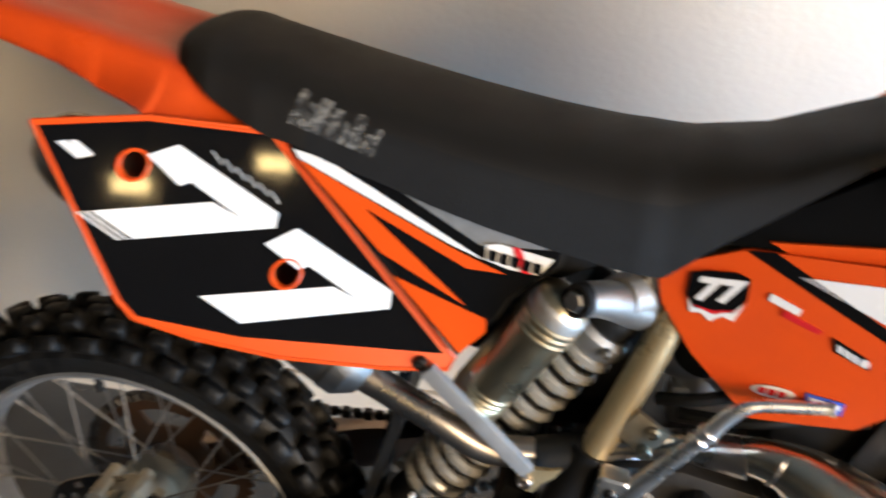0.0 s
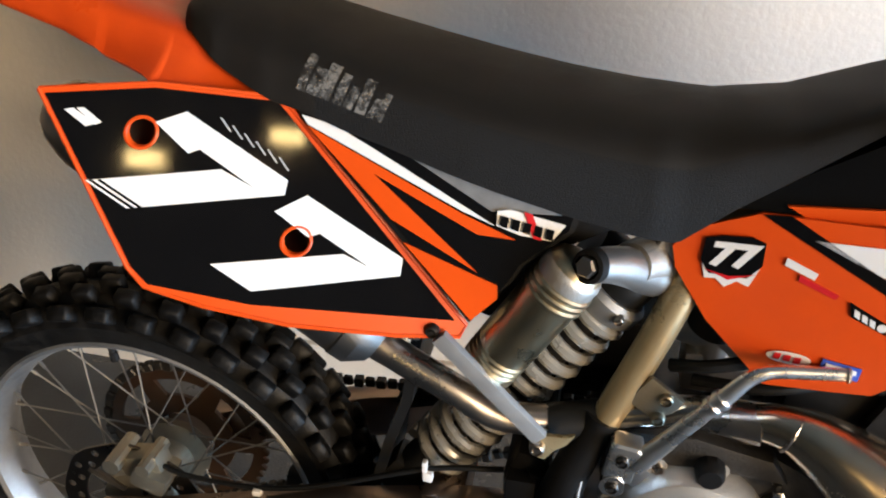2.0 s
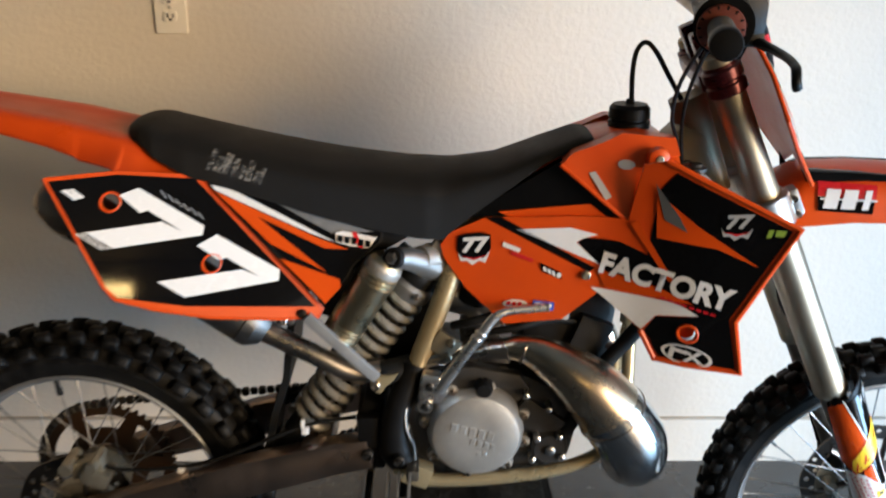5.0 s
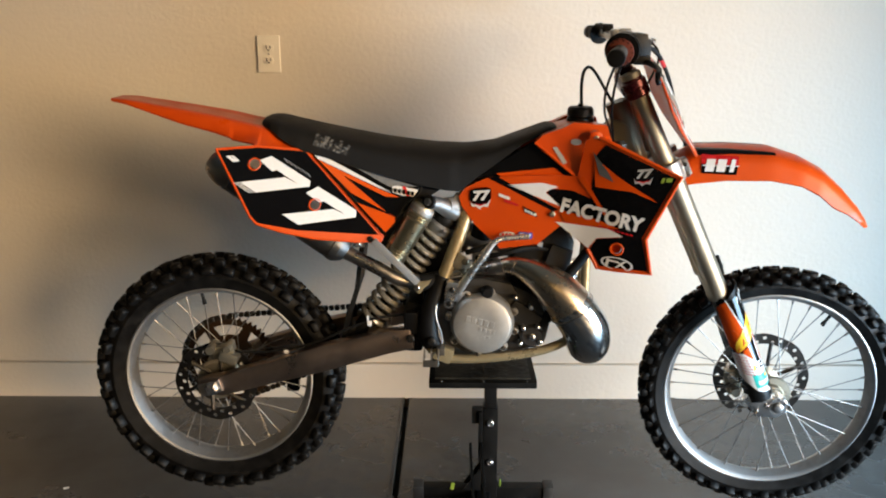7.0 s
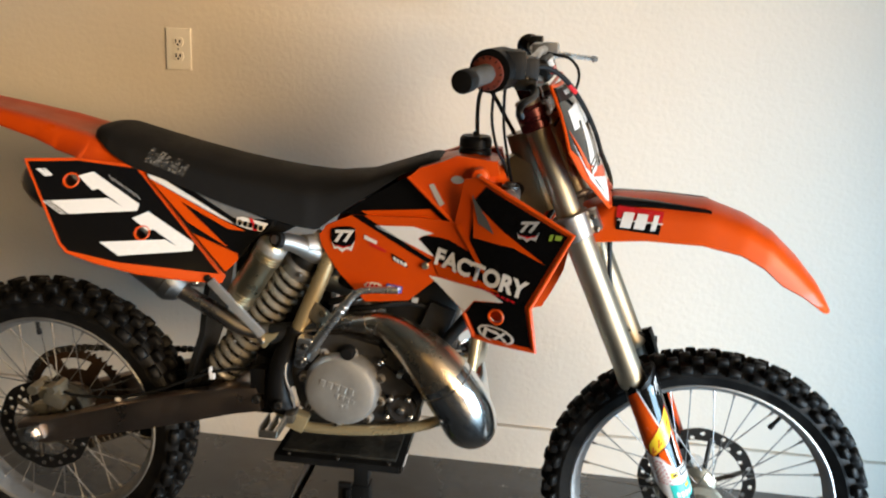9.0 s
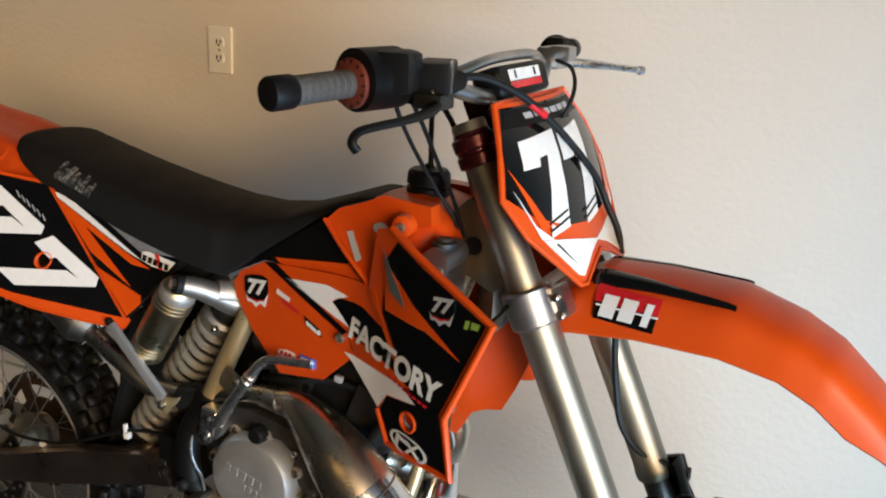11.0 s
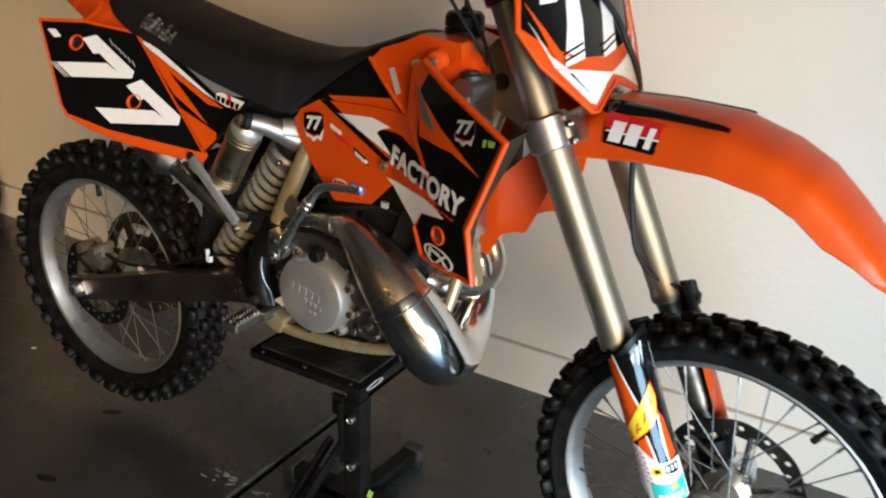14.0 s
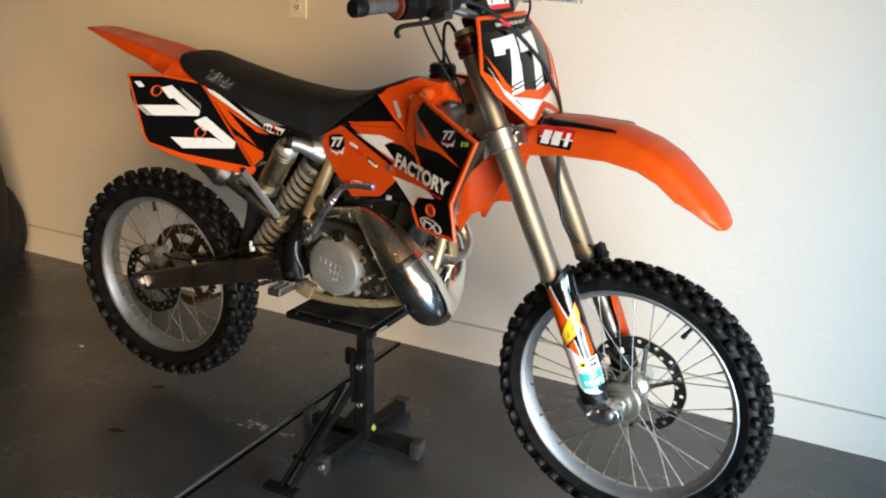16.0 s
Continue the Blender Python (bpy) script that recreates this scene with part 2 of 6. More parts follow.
def finish(name, bm, material, smooth=True, angle=35):
    bmesh.ops.recalc_face_normals(bm, faces=bm.faces)
    me = bpy.data.meshes.new(name)
    if smooth:
        lim = radians(angle)
        for fc in bm.faces:
            fc.smooth = True
        for ed in bm.edges:
            if len(ed.link_faces) == 2 and ed.calc_face_angle(0.0) > lim:
                ed.smooth = False
    bm.to_mesh(me)
    bm.free()
    for mm in (material if isinstance(material, (list, tuple)) else [material]):
        me.materials.append(mm)
    return me


def part(name, bm, material, parent=None, label="", smooth=True, angle=35):
    """Links a bmesh as one mesh object under a thing or a part."""
    ob = new(name, finish(name, bm, material, smooth, angle))
    if parent is not None:
        ob.parent = parent
    if label:
        ob["label"] = label
    return ob


def thing(name, label, category, group="", base=(0, 0, 0)):
    ob = new(name)
    ob.empty_display_size = 0.1
    return tagged(ob, label, category, group)


def join(*bms):
    out = bms[0]
    for b in bms[1:]:
        tmp = bpy.data.meshes.new("tmp")
        b.to_mesh(tmp)
        out.from_mesh(tmp)
        b.free()
        bpy.data.meshes.remove(tmp)
    return out


def box(sx, sy, sz, m=Matrix(), bevel=0.0, seg=2, taper=1.0):
    bm = bmesh.new()
    bmesh.ops.create_cube(bm, size=1)
    for v in bm.verts:
        k = taper if v.co.z > 0 else 1.0
        v.co = Vector((v.co.x * sx * k, v.co.y * sy * k, v.co.z * sz))
    if bevel:
        bmesh.ops.bevel(bm, geom=bm.edges[:], offset=bevel, segments=seg, affect="EDGES", profile=0.7)
    bm.transform(m)
    return bm


def spline(pts, n):
    """Catmull-Rom through the points, n steps a span."""
    pts = [Vector(p) for p in pts]
    ext = [2 * pts[0] - pts[1]] + pts + [2 * pts[-1] - pts[-2]]
    out = []
    for i in range(1, len(ext) - 2):
        a, b, c, d = ext[i - 1:i + 3]
        for k in range(n):
            t = k / n
            out.append(0.5 * ((2 * b) + (c - a) * t + (2 * a - 5 * b + 4 * c - d) * t * t + (3 * b - a - 3 * c + d) * t ** 3))
    out.append(pts[-1])
    return out


def skin(rings, closed=True, caps=True, wrap=False):
    """Faces between rings of equal count."""
    bm = bmesh.new()
    vs = [[bm.verts.new(p) for p in r] for r in rings]
    n = len(rings[0])
    pairs = list(zip(vs, vs[1:])) + ([(vs[-1], vs[0])] if wrap else [])
    for a, b in pairs:
        for i in range(n if closed else n - 1):
            j = (i + 1) % n
            try:
                bm.faces.new((a[i], a[j], b[j], b[i]))
            except ValueError:
                pass
    if caps and closed and not wrap:
        bm.faces.new(vs[0][::-1])
        bm.faces.new(vs[-1])
    return bm


def tube(pts, r, seg=12, n=6, caps=True, flat=1.0, smooth=True, wrap=False):
    """A tube along points; r is one radius or one for each point; flat squeezes it sideways."""
    rr = r if isinstance(r, (list, tuple)) else [r] * len(pts)
    path = spline(pts, n) if smooth and len(pts) > 2 else [Vector(p) for p in pts]
    rad = [float(q) for q in np.interp(np.linspace(0, len(pts) - 1, len(path)), range(len(pts)), rr)]
    t0 = (path[1] - path[0]).normalized()
    ref = Vector((0, 1, 0)) if abs(t0.y) < 0.9 else Vector((0, 0, 1))
    u = (ref - t0 * ref.dot(t0)).normalized()
    rings = []
    for i, p in enumerate(path):
        t = (path[min(i + 1, len(path) - 1)] - path[max(i - 1, 0)]).normalized()
        u = (u - t * u.dot(t)).normalized()
        w = t.cross(u)
        rings.append([p + rad[i] * (math.cos(a) * u * flat + math.sin(a) * w) for a in (2 * math.pi * k / seg for k in range(seg))])
    return skin(rings, caps=caps, wrap=wrap)


def lathe(profile, m=Matrix(), seg=48, closed=False):
    """Turns (radius, height) round z; closed joins the profile's end with its start."""
    rings = [[Vector((r * math.cos(2 * math.pi * k / seg), r * math.sin(2 * math.pi * k / seg), h)) for r, h in profile] for k in range(seg)]
    bm = skin(rings, closed=closed, caps=False, wrap=True)
    if not closed:
        bmesh.ops.holes_fill(bm, edges=[e for e in bm.edges if e.is_boundary])
    bmesh.ops.remove_doubles(bm, verts=bm.verts[:], dist=1e-5)
    bm.transform(m)
    return bm


def circle(cx, cz, r, n=24):
    return [(cx + r * math.cos(2 * math.pi * k / n), cz + r * math.sin(2 * math.pi * k / n)) for k in range(n)]


def sheet(loops, surf, thick, cuts=(), zcuts=(), axis="y"):
    """A plate from 2D loops (the first the outline, the others holes), bent onto surf(a, b) -> point, and thickened along the axis."""
    bm = bmesh.new()
    flat = [p for lp in loops for p in lp]
    vs = [bm.verts.new((p[0], 0, p[1])) for p in flat]
    for tri in tessellate_polygon([[Vector((p[0], p[1], 0)) for p in lp] for lp in loops]):
        try:
            bm.faces.new([vs[i] for i in tri])
        except ValueError:
            pass
    for c in cuts:
        bmesh.ops.bisect_plane(bm, geom=bm.verts[:] + bm.edges[:] + bm.faces[:], plane_co=(c, 0, 0), plane_no=(1, 0, 0))
    for c in zcuts:
        bmesh.ops.bisect_plane(bm, geom=bm.verts[:] + bm.edges[:] + bm.faces[:], plane_co=(0, 0, c), plane_no=(0, 0, 1))
    for v in bm.verts:
        v.co = Vector(surf(v.co.x, v.co.z))
    if thick:
        ex = bmesh.ops.extrude_face_region(bm, geom=bm.faces[:])
        mv = Vector((0, thick, 0)) if axis == "y" else Vector((thick, 0, 0)) if axis == "x" else Vector((0, 0, thick))
        for g in ex["geom"]:
            if isinstance(g, bmesh.types.BMVert):
                g.co += mv
    return bm


def patch(corners, surf, nu=8, nv=6):
    """A four-cornered patch laid finely onto surf(a, b) -> point."""
    bm = bmesh.new()
    c0, c1, c2, c3 = corners
    g = [[bm.verts.new(surf(*[(c0[i] * (1 - a / nu) + c1[i] * a / nu) * (1 - b / nv) + (c3[i] * (1 - a / nu) + c2[i] * a / nu) * b / nv for i in (0, 1)])) for a in range(nu + 1)] for b in range(nv + 1)]
    for b in range(nv):
        for a in range(nu):
            bm.faces.new((g[b][a], g[b][a + 1], g[b + 1][a + 1], g[b + 1][a]))
    return bm


def rod(a, b, r, seg=10):
    return tube([a, b], r, seg, smooth=False)


def bolt(p, r=0.006, h=0.005, axis="y", side=-1):
    m = Matrix.Translation(p) @ (Matrix.Rotation(radians(90 * -side), 4, "X") if axis == "y" else Matrix())
    return lathe([(0, h), (r * 0.35, h), (r * 0.4, h * 0.5), (r * 0.62, h * 0.5), (r * 0.7, h), (r * 0.9, h * 0.8), (r, 0), (r, -h)], m, 12)


def lettering(name, text, size, place, material, parent, shear=0.0, label="", bold=0.018):
    """Letters of the built-in font, laid on place(u, v) -> point; u and v run from 0 to 1 over the word."""
    cu = bpy.data.curves.new(name, "FONT")
    cu.body, cu.size, cu.shear, cu.offset = text, size, shear, size * bold
    tmp = bpy.data.objects.new(name + "_tmp", cu)
    me = bpy.data.meshes.new_from_object(tmp)
    me.name = name
    us, vs = [v.co.x for v in me.vertices], [v.co.y for v in me.vertices]
    for v in me.vertices:
        v.co = Vector(place((v.co.x - min(us)) / (max(us) - min(us)), (v.co.y - min(vs)) / (max(vs) - min(vs))))
    bpy.data.objects.remove(tmp)
    bpy.data.curves.remove(cu)
    me.materials.clear()
    me.materials.append(material)
    ob = new(name, me)
    ob.parent = parent
    if label:
        ob["label"] = label
    return ob

# ---- the garage ----
WY = 0.70          # face of the wall behind the motorcycle
CRACK = 0.462      # floor joint, square to that wall


def structure(name, bm, material, label, smooth=False):
    ob = part(name, bm, material, None, "", smooth)
    return tagged(ob, label, name.rstrip("_0123456789").replace("_", " "), kind="structure")


def slab(x0, x1, y0, y1, z0, z1):
    return box(x1 - x0, y1 - y0, z1 - z0, Matrix.Translation(((x0 + x1) / 2, (y0 + y1) / 2, (z0 + z1) / 2)))


def floor_half(x0, x1):
    bm = slab(x0, x1, -5.2, WY, -0.12, 0.0)
    top = [e for e in bm.edges if all(v.co.z > -0.01 for v in e.verts)]
    bmesh.ops.bevel(bm, geom=top, offset=0.007, segments=3, affect="EDGES", profile=0.5)
    return bm


structure("floor", join(floor_half(-3.2, CRACK - 0.008), floor_half(CRACK + 0.008, 2.8)), FLOOR, "dark grey painted concrete garage floor with dusty stains")
structure("floor_joint", slab(CRACK - 0.012, CRACK + 0.012, -5.2, WY - 0.002, -0.1, -0.045), DARK_SLOT, "dark control joint cut across the floor")
structure("joint_edge", slab(CRACK - 0.020, CRACK - 0.0105, -5.2, WY - 0.02, -0.02, 0.0012), JOINT, "pale narrow strip beside the floor joint")
structure("wall_north", join(slab(-3.2, 2.8, WY - 0.026, WY + 0.15, 0.150, 3.0), slab(-3.2, 2.8, WY, WY + 0.15, -0.12, 0.150)), WALL, "cream painted textured drywall behind the motorcycle", )
kerb = slab(-3.2, 2.8, WY - 0.020, WY - 0.002, 0.0, 0.132)
bmesh.ops.bevel(kerb, geom=[e for e in kerb.edges if all(v.co.z > 0.1 and v.co.y < WY - 0.01 for v in e.verts)], offset=0.006, segments=3, affect="EDGES", profile=0.5)
structure("baseboard", kerb, WALL, "painted concrete foundation ledge along the wall foot")
structure("wall_west", slab(-3.35, -3.2, -5.35, WY + 0.15, -0.12, 3.0), WALL2, "unseen side wall, coloured dark brown to dim reflections")
structure("wall_south", join(slab(-3.2, 2.95, -5.35, -5.2, -0.12, 2.42), slab(-3.2, 2.95, -5.35, -5.2, 2.86, 3.0), slab(-3.2, 0.70, -5.35, -5.2, 2.42, 2.86), slab(0.70, 1.00, -5.35, -5.2, 2.62, 2.86), slab(1.00, 1.69, -5.35, -5.2, 2.42, 2.86), slab(1.69, 1.99, -5.35, -5.2, 2.42, 2.655), slab(1.99, 2.95, -5.35, -5.2, 2.42, 2.86)), WALL2, "unseen wall, coloured dark brown to dim reflections, with two added window holes")
structure("wall_east", join(slab(2.8, 2.95, -0.2, WY + 0.15, -0.12, 3.0), slab(2.8, 2.95, -5.2, -4.9, -0.12, 3.0), slab(2.8, 2.95, -4.9, -0.2, 2.4, 3.0)), WALL2, "wall with the wide open garage doorway")
structure("ceiling", slab(-3.35, 2.95, -5.35, WY + 0.15, 3.0, 3.1), CEIL, "unseen garage ceiling, coloured dark in place of being unlit")
structure("ground", slab(2.95, 60, -40, 40, -0.3, -0.03), DRIVE, "pale concrete driveway outside")

# frames of unseen windows, made up to house the added glint lamps
for nm_, x0, z0 in (("window_1", 0.70, 2.42), ("window_2", 1.69, 2.655)):
    structure(nm_, join(slab(x0, x0 + 0.30, -5.34, -5.30, z0, z0 + 0.02), slab(x0, x0 + 0.30, -5.34, -5.30, z0 + 0.18, z0 + 0.20), slab(x0, x0 + 0.02, -5.34, -5.30, z0 + 0.02, z0 + 0.18), slab(x0 + 0.28, x0 + 0.30, -5.34, -5.30, z0 + 0.02, z0 + 0.18)), IVORY, "small pale frame of an unseen window added for a glint lamp")

# wall outlet
WD = WY - 0.026
outlet = thing("wall_outlet", "ivory plastic duplex power outlet on the cream wall", "outlet")
ox, oz = 0.025, 1.228
plate_bm = box(0.074, 0.008, 0.118, Matrix.Translation((ox, WD - 0.004, oz)), 0.003, 3)
part("cover_plate", plate_bm, IVORY, outlet)
for dz in (0.020, -0.020):
    sock = sheet([[(ox + 0.0165 * math.cos(a) * (1 if abs(math.cos(a)) < 0.85 else 0.95), oz + dz + max(-0.0125, min(0.0125, 0.0165 * math.sin(a)))) for a in (2 * math.pi * k / 24 for k in range(24))]], lambda a, b: (a, WD - 0.0115, b), 0.006)
    so = part("socket", sock, IVORY, outlet, "rounded ivory socket face")
    # raised dark bars stand for the shade inside the socket slots
    part("slot", join(box(0.0035, 0.002, 0.011, Matrix.Translation((ox - 0.006, WD - 0.0118, oz + dz + 0.002))), box(0.0035, 0.002, 0.009, Matrix.Translation((ox + 0.006, WD - 0.0118, oz + dz + 0.002))), box(0.0055, 0.002, 0.005, Matrix.Translation((ox, WD - 0.0118, oz + dz - 0.007)))), DARK_SLOT, so)
part("screw", bolt((ox, WD - 0.009, oz), 0.0035, 0.0015), ALU, outlet)

# ---- the motorcycle ----
bike = thing("motorcycle", "orange and black motocross motorcycle raised on a black stand", "motorcycle")


def plate_y(x, z):
    return 0.365 * x + 0.395 * z - 0.613


SX = [0.55, 0.62, 0.67, 0.80, 0.90, 1.03, 1.16, 1.30]
SY = [-0.070, -0.075, -0.084, -0.110, -0.127, -0.190, -0.235, -0.25]


def shroud_y(x, z):
    return float(np.interp(x, SX, SY))


def on(fn, off=0.0, side=1):
    """Right-hand surface (side 1) or its mirror image (side -1), pushed out by off."""
    return lambda a, b: (a, side * (fn(a, b) - off), b)


# -- wheels --
def wheel(name, cx, cy, cz, R, ro, ri, width, n_knob, knob, side_disc, disc_r, n_spoke, label):
    """Rim as the wheel, with tyre, hub, spokes, valve and disc. Axis along y."""
    T = Matrix.Translation((cx, cy, cz)) @ Matrix.Rotation(radians(90), 4, "X")
    w2 = width / 2
    rw = width * 0.30
    rim = lathe([(ro, rw), (ro - 0.006, rw + 0.003), (ro - 0.012, rw), (ri + 0.006, rw * 0.75), (ri, rw * 0.35), (ri - 0.003, 0), (ri, -rw * 0.35), (ri + 0.006, -rw * 0.75), (ro - 0.012, -rw), (ro - 0.006, -rw - 0.003), (ro, -rw), (ro - 0.010, -rw * 0.6), (ro - 0.010, rw * 0.6)], T, 72, closed=True)
    wh = part(name, rim, RIM_M, bike, label)
    Rc = R - knob
    prof = []
    for k in range(13):
        a = math.pi * (k / 12)
        ca = math.cos(a)
        h = w2 * ca
        prof.append((ro - 0.006 + (Rc - ro + 0.006) * (math.sin(a) ** 0.55), h * (0.82 + 0.18 * math.sin(a)) if abs(ca) > 0.2 else h))
    prof[0], prof[-1] = (ro - 0.006, rw), (ro - 0.006, -rw)
    bm = lathe(prof + [(ro - 0.012, 0)], T, 72, closed=True)
    tyre = part("rear_tyre" if "rear" in name else "front_tyre", bm, RUBBER, bike, "knobbly black off-road tyre", angle=30)
    # knobs of the tread: rows across the crown, staggered, and a row on each shoulder
    rng = random.Random(3)
    for lat, tilt, kw, kl, off in ((-0.16, 0, 0.19, 0.52, 0.0), (0.16, 0, 0.19, 0.52, 0.0), (-0.47, -22, 0.19, 0.50, 0.5), (0.47, 22, 0.19, 0.50, 0.5), (-0.80, -58, 0.20, 0.56, 0.0), (0.80, 58, 0.20, 0.56, 0.0)):
        h = lat * w2
        sa = math.sqrt(max(0, 1 - min(1, abs(lat)) ** 2))
        rad = ro - 0.006 + (Rc - ro + 0.006) * (sa ** 0.55)
        pitch = 2 * math.pi / n_knob
        sz = knob * (1.25 if abs(lat) < 0.7 else 1.05)
        kb = box(width * kw, pitch * R * kl, sz, Matrix.Translation((0, 0, sz * 0.18)), 0.0026, 1, taper=0.86)
        me = finish("knob", kb, RUBBER, angle=50)
        for k in range(n_knob):
            a = pitch * (k + off + (0.12 if lat < 0 else -0.12))
            ob = new("knob", me)
            ob.parent = tyre
            ob.matrix_basis = T @ Matrix.Rotation(a, 4, "Z") @ Matrix.Translation((rad, 0, h)) @ Matrix.Rotation(radians(90 - tilt), 4, "Y") @ Matrix.Rotation(radians(180), 4, "Z") @ Matrix.Rotation(rng.uniform(-0.07, 0.07), 4, "Z") @ Matrix.Diagonal((rng.uniform(0.93, 1.04), rng.uniform(0.93, 1.04), rng.uniform(0.94, 1.04), 1))
    return wh, T


def spokes(wh, T, hub_r, hub_w, ri, n, cross=38):
    L = None
    for k in range(n):
        a = 2 * math.pi * k / n
        sgn = 1 if k % 2 else -1
        d = radians(cross) * (1 if (k // 2) % 2 else -1)
        p0 = Vector((hub_r * math.cos(a + d), hub_r * math.sin(a + d), sgn * hub_w))
        p1 = Vector((ri * math.cos(a), ri * math.sin(a), sgn * 0.006))
        if L is None:
            L = (p1 - p0).length
            sp = join(rod((0, 0, 0), (0, 0, L), 0.0013, 6), rod((0, 0, L - 0.016), (0, 0, L + 0.001), 0.0028, 6))
            me = finish("spoke", sp, SPOKE)
        ob = new("spoke", me)
        ob.parent = wh
        ob.matrix_basis = T @ Matrix.Translation(p0) @ (p1 - p0).to_track_quat("Z", "Y").to_matrix().to_4x4()


def disc(wh, cx, cz, y, r, r_in, holes, name="brake_disc", wave=0.0):
    out = [(cx + (r + wave * math.cos(8 * 2 * math.pi * k / 96)) * math.cos(2 * math.pi * k / 96), cz + (r + wave * math.cos(8 * 2 * math.pi * k / 96)) * math.sin(2 * math.pi * k / 96)) for k in range(96)]
    loops = [out, circle(cx, cz, r_in, 40)]
    for k in range(holes):
        a = 2 * math.pi * k / holes
        rr = r - 0.011 - (0.012 if k % 2 else 0.0)
        loops.append(circle(cx + rr * math.cos(a), cz + rr * math.sin(a), 0.0056, 10))
    part(name, sheet(loops, lambda a, b: (a, y, b), 0.004), DISC_M, wh, "drilled steel brake disc")
    for k in range(6):
        a = 2 * math.pi * k / 6
        part("disc_arm", join(rod((cx + 0.03 * math.cos(a), y + 0.002, cz + 0.03 * math.sin(a)), (cx + (r_in + 0.006) * math.cos(a + 0.35), y + 0.002, cz + (r_in + 0.006) * math.sin(a + 0.35)), 0.0055, 6)), DISC_M, wh)


RX, RY, RZ = -0.007, -0.010, 0.400
FX, FY, FZ = 1.487, -0.006, 0.360
rw_, rT = wheel("rear_wheel", RX, RY, RZ, 0.3455, 0.258, 0.236, 0.112, 35, 0.022, -1, 0.11, 36, "silver aluminium spoked rear wheel")
part("hub", lathe([(0.018, 0.062), (0.052, 0.060), (0.056, 0.045), (0.034, 0.036), (0.030, 0.0), (0.034, -0.036), (0.056, -0.045), (0.052, -0.060), (0.018, -0.062)], rT, 32), HUB, rw_, "grey magnesium hub")
spokes(rw_, rT, 0.05, 0.045, 0.239, 36)
disc(rw_, RX, RZ, -0.074, 0.110, 0.078, 30, wave=0.0015)
fw_, fT = wheel("front_wheel", FX, FY, FZ, 0.352, 0.284, 0.262, 0.090, 42, 0.020, 1, 0.13, 36, "silver aluminium spoked front wheel")
part("hub", lathe([(0.014, 0.060), (0.030, 0.060), (0.034, 0.052), (0.050, 0.050), (0.054, 0.044), (0.052, 0.038), (0.030, 0.030), (0.024, 0.0), (0.028, -0.028), (0.044, -0.040), (0.040, -0.055), (0.014, -0.056)], fT, 32), HUB, fw_, "gold-grey magnesium hub")
spokes(fw_, fT, 0.04, 0.038, 0.263, 36)
disc(fw_, FX, FZ, 0.056, 0.130, 0.102, 32, wave=0.0015)
for wh, cx, cz, ri, ang in ((rw_, RX, RZ, 0.238, 100), (fw_, FX, FZ, 0.262, 57)):
    a = radians(ang)
    part("valve", join(rod((cx + ri * math.cos(a), -0.01, cz + ri * math.sin(a)), (cx + (ri - 0.032) * math.cos(a), -0.01, cz + (ri - 0.032) * math.sin(a)), 0.0045, 8), rod((cx + (ri - 0.024) * math.cos(a), -0.01, cz + (ri - 0.024) * math.sin(a)), (cx + (ri - 0.036) * math.cos(a), -0.01, cz + (ri - 0.036) * math.sin(a)), 0.006, 8)), RUBBER_S, wh)
# sprocket with teeth and lightening holes
teeth = []
for k in range(50 * 4):
    a = 2 * math.pi * k / 200
    teeth.append((RX + (0.132 if k % 4 in (1, 2) else 0.124) * math.cos(a), RZ + (0.132 if k % 4 in (1, 2) else 0.124) * math.sin(a)))
sl = [teeth, circle(RX, RZ, 0.045, 32)]
for k in range(6):
    lo = []
    for i in range(7):
        a = 2 * math.pi * (k + 0.12 + 0.76 * i / 6) / 6
        lo.append((RX + 0.108 * math.cos(a), RZ + 0.108 * math.sin(a)))
    for i in range(6, -1, -1):
        a = 2 * math.pi * (k + 0.2 + 0.6 * i / 6) / 6
        lo.append((RX + 0.078 * math.cos(a), RZ + 0.078 * math.sin(a)))
    sl.append(lo)
part("sprocket", sheet(sl, lambda a, b: (a, 0.072, b), 0.006), ORANGE_M, rw_, "grimy dull orange aluminium rear sprocket")

# -- drive chain --
def chain():
    bm = bmesh.new()
    runs = [((RX, 0.535), (0.60, 0.585)), ((0.60, 0.520), (RX + 0.02, 0.277))]
    for (x0, z0), (x1, z1) in runs:
        L = math.hypot(x1 - x0, z1 - z0)
        n = int(L / 0.0159)
        ang = math.atan2(z1 - z0, x1 - x0)
        for k in range(n):
            f = (k + 0.5) / n
            m = Matrix.Translation((x0 + (x1 - x0) * f, 0.075, z0 + (z1 - z0) * f)) @ Matrix.Rotation(-ang, 4, "Y")
            b = box(0.0135, 0.014 if k % 2 else 0.009, 0.0145, m, 0.002, 1)
            tmp = bpy.data.meshes.new("c")
            b.to_mesh(tmp)
            b.free()
            bm.from_mesh(tmp)
            bpy.data.meshes.remove(tmp)
    for k in range(27):
        a = radians(88) + radians(194) * k / 26
        m = Matrix.Translation((RX + 0.131 * math.cos(a), 0.075, RZ + 0.131 * math.sin(a))) @ Matrix.Rotation(-a - radians(90), 4, "Y")
        b = box(0.0155, 0.014 if k % 2 else 0.009, 0.0145, m, 0.002, 1)
        tmp = bpy.data.meshes.new("c")
        b.to_mesh(tmp)
        b.free()
        bm.from_mesh(tmp)
        bpy.data.meshes.remove(tmp)
    return bm


part("drive_chain", chain(), DARK_M, bike, "dark steel roller chain")

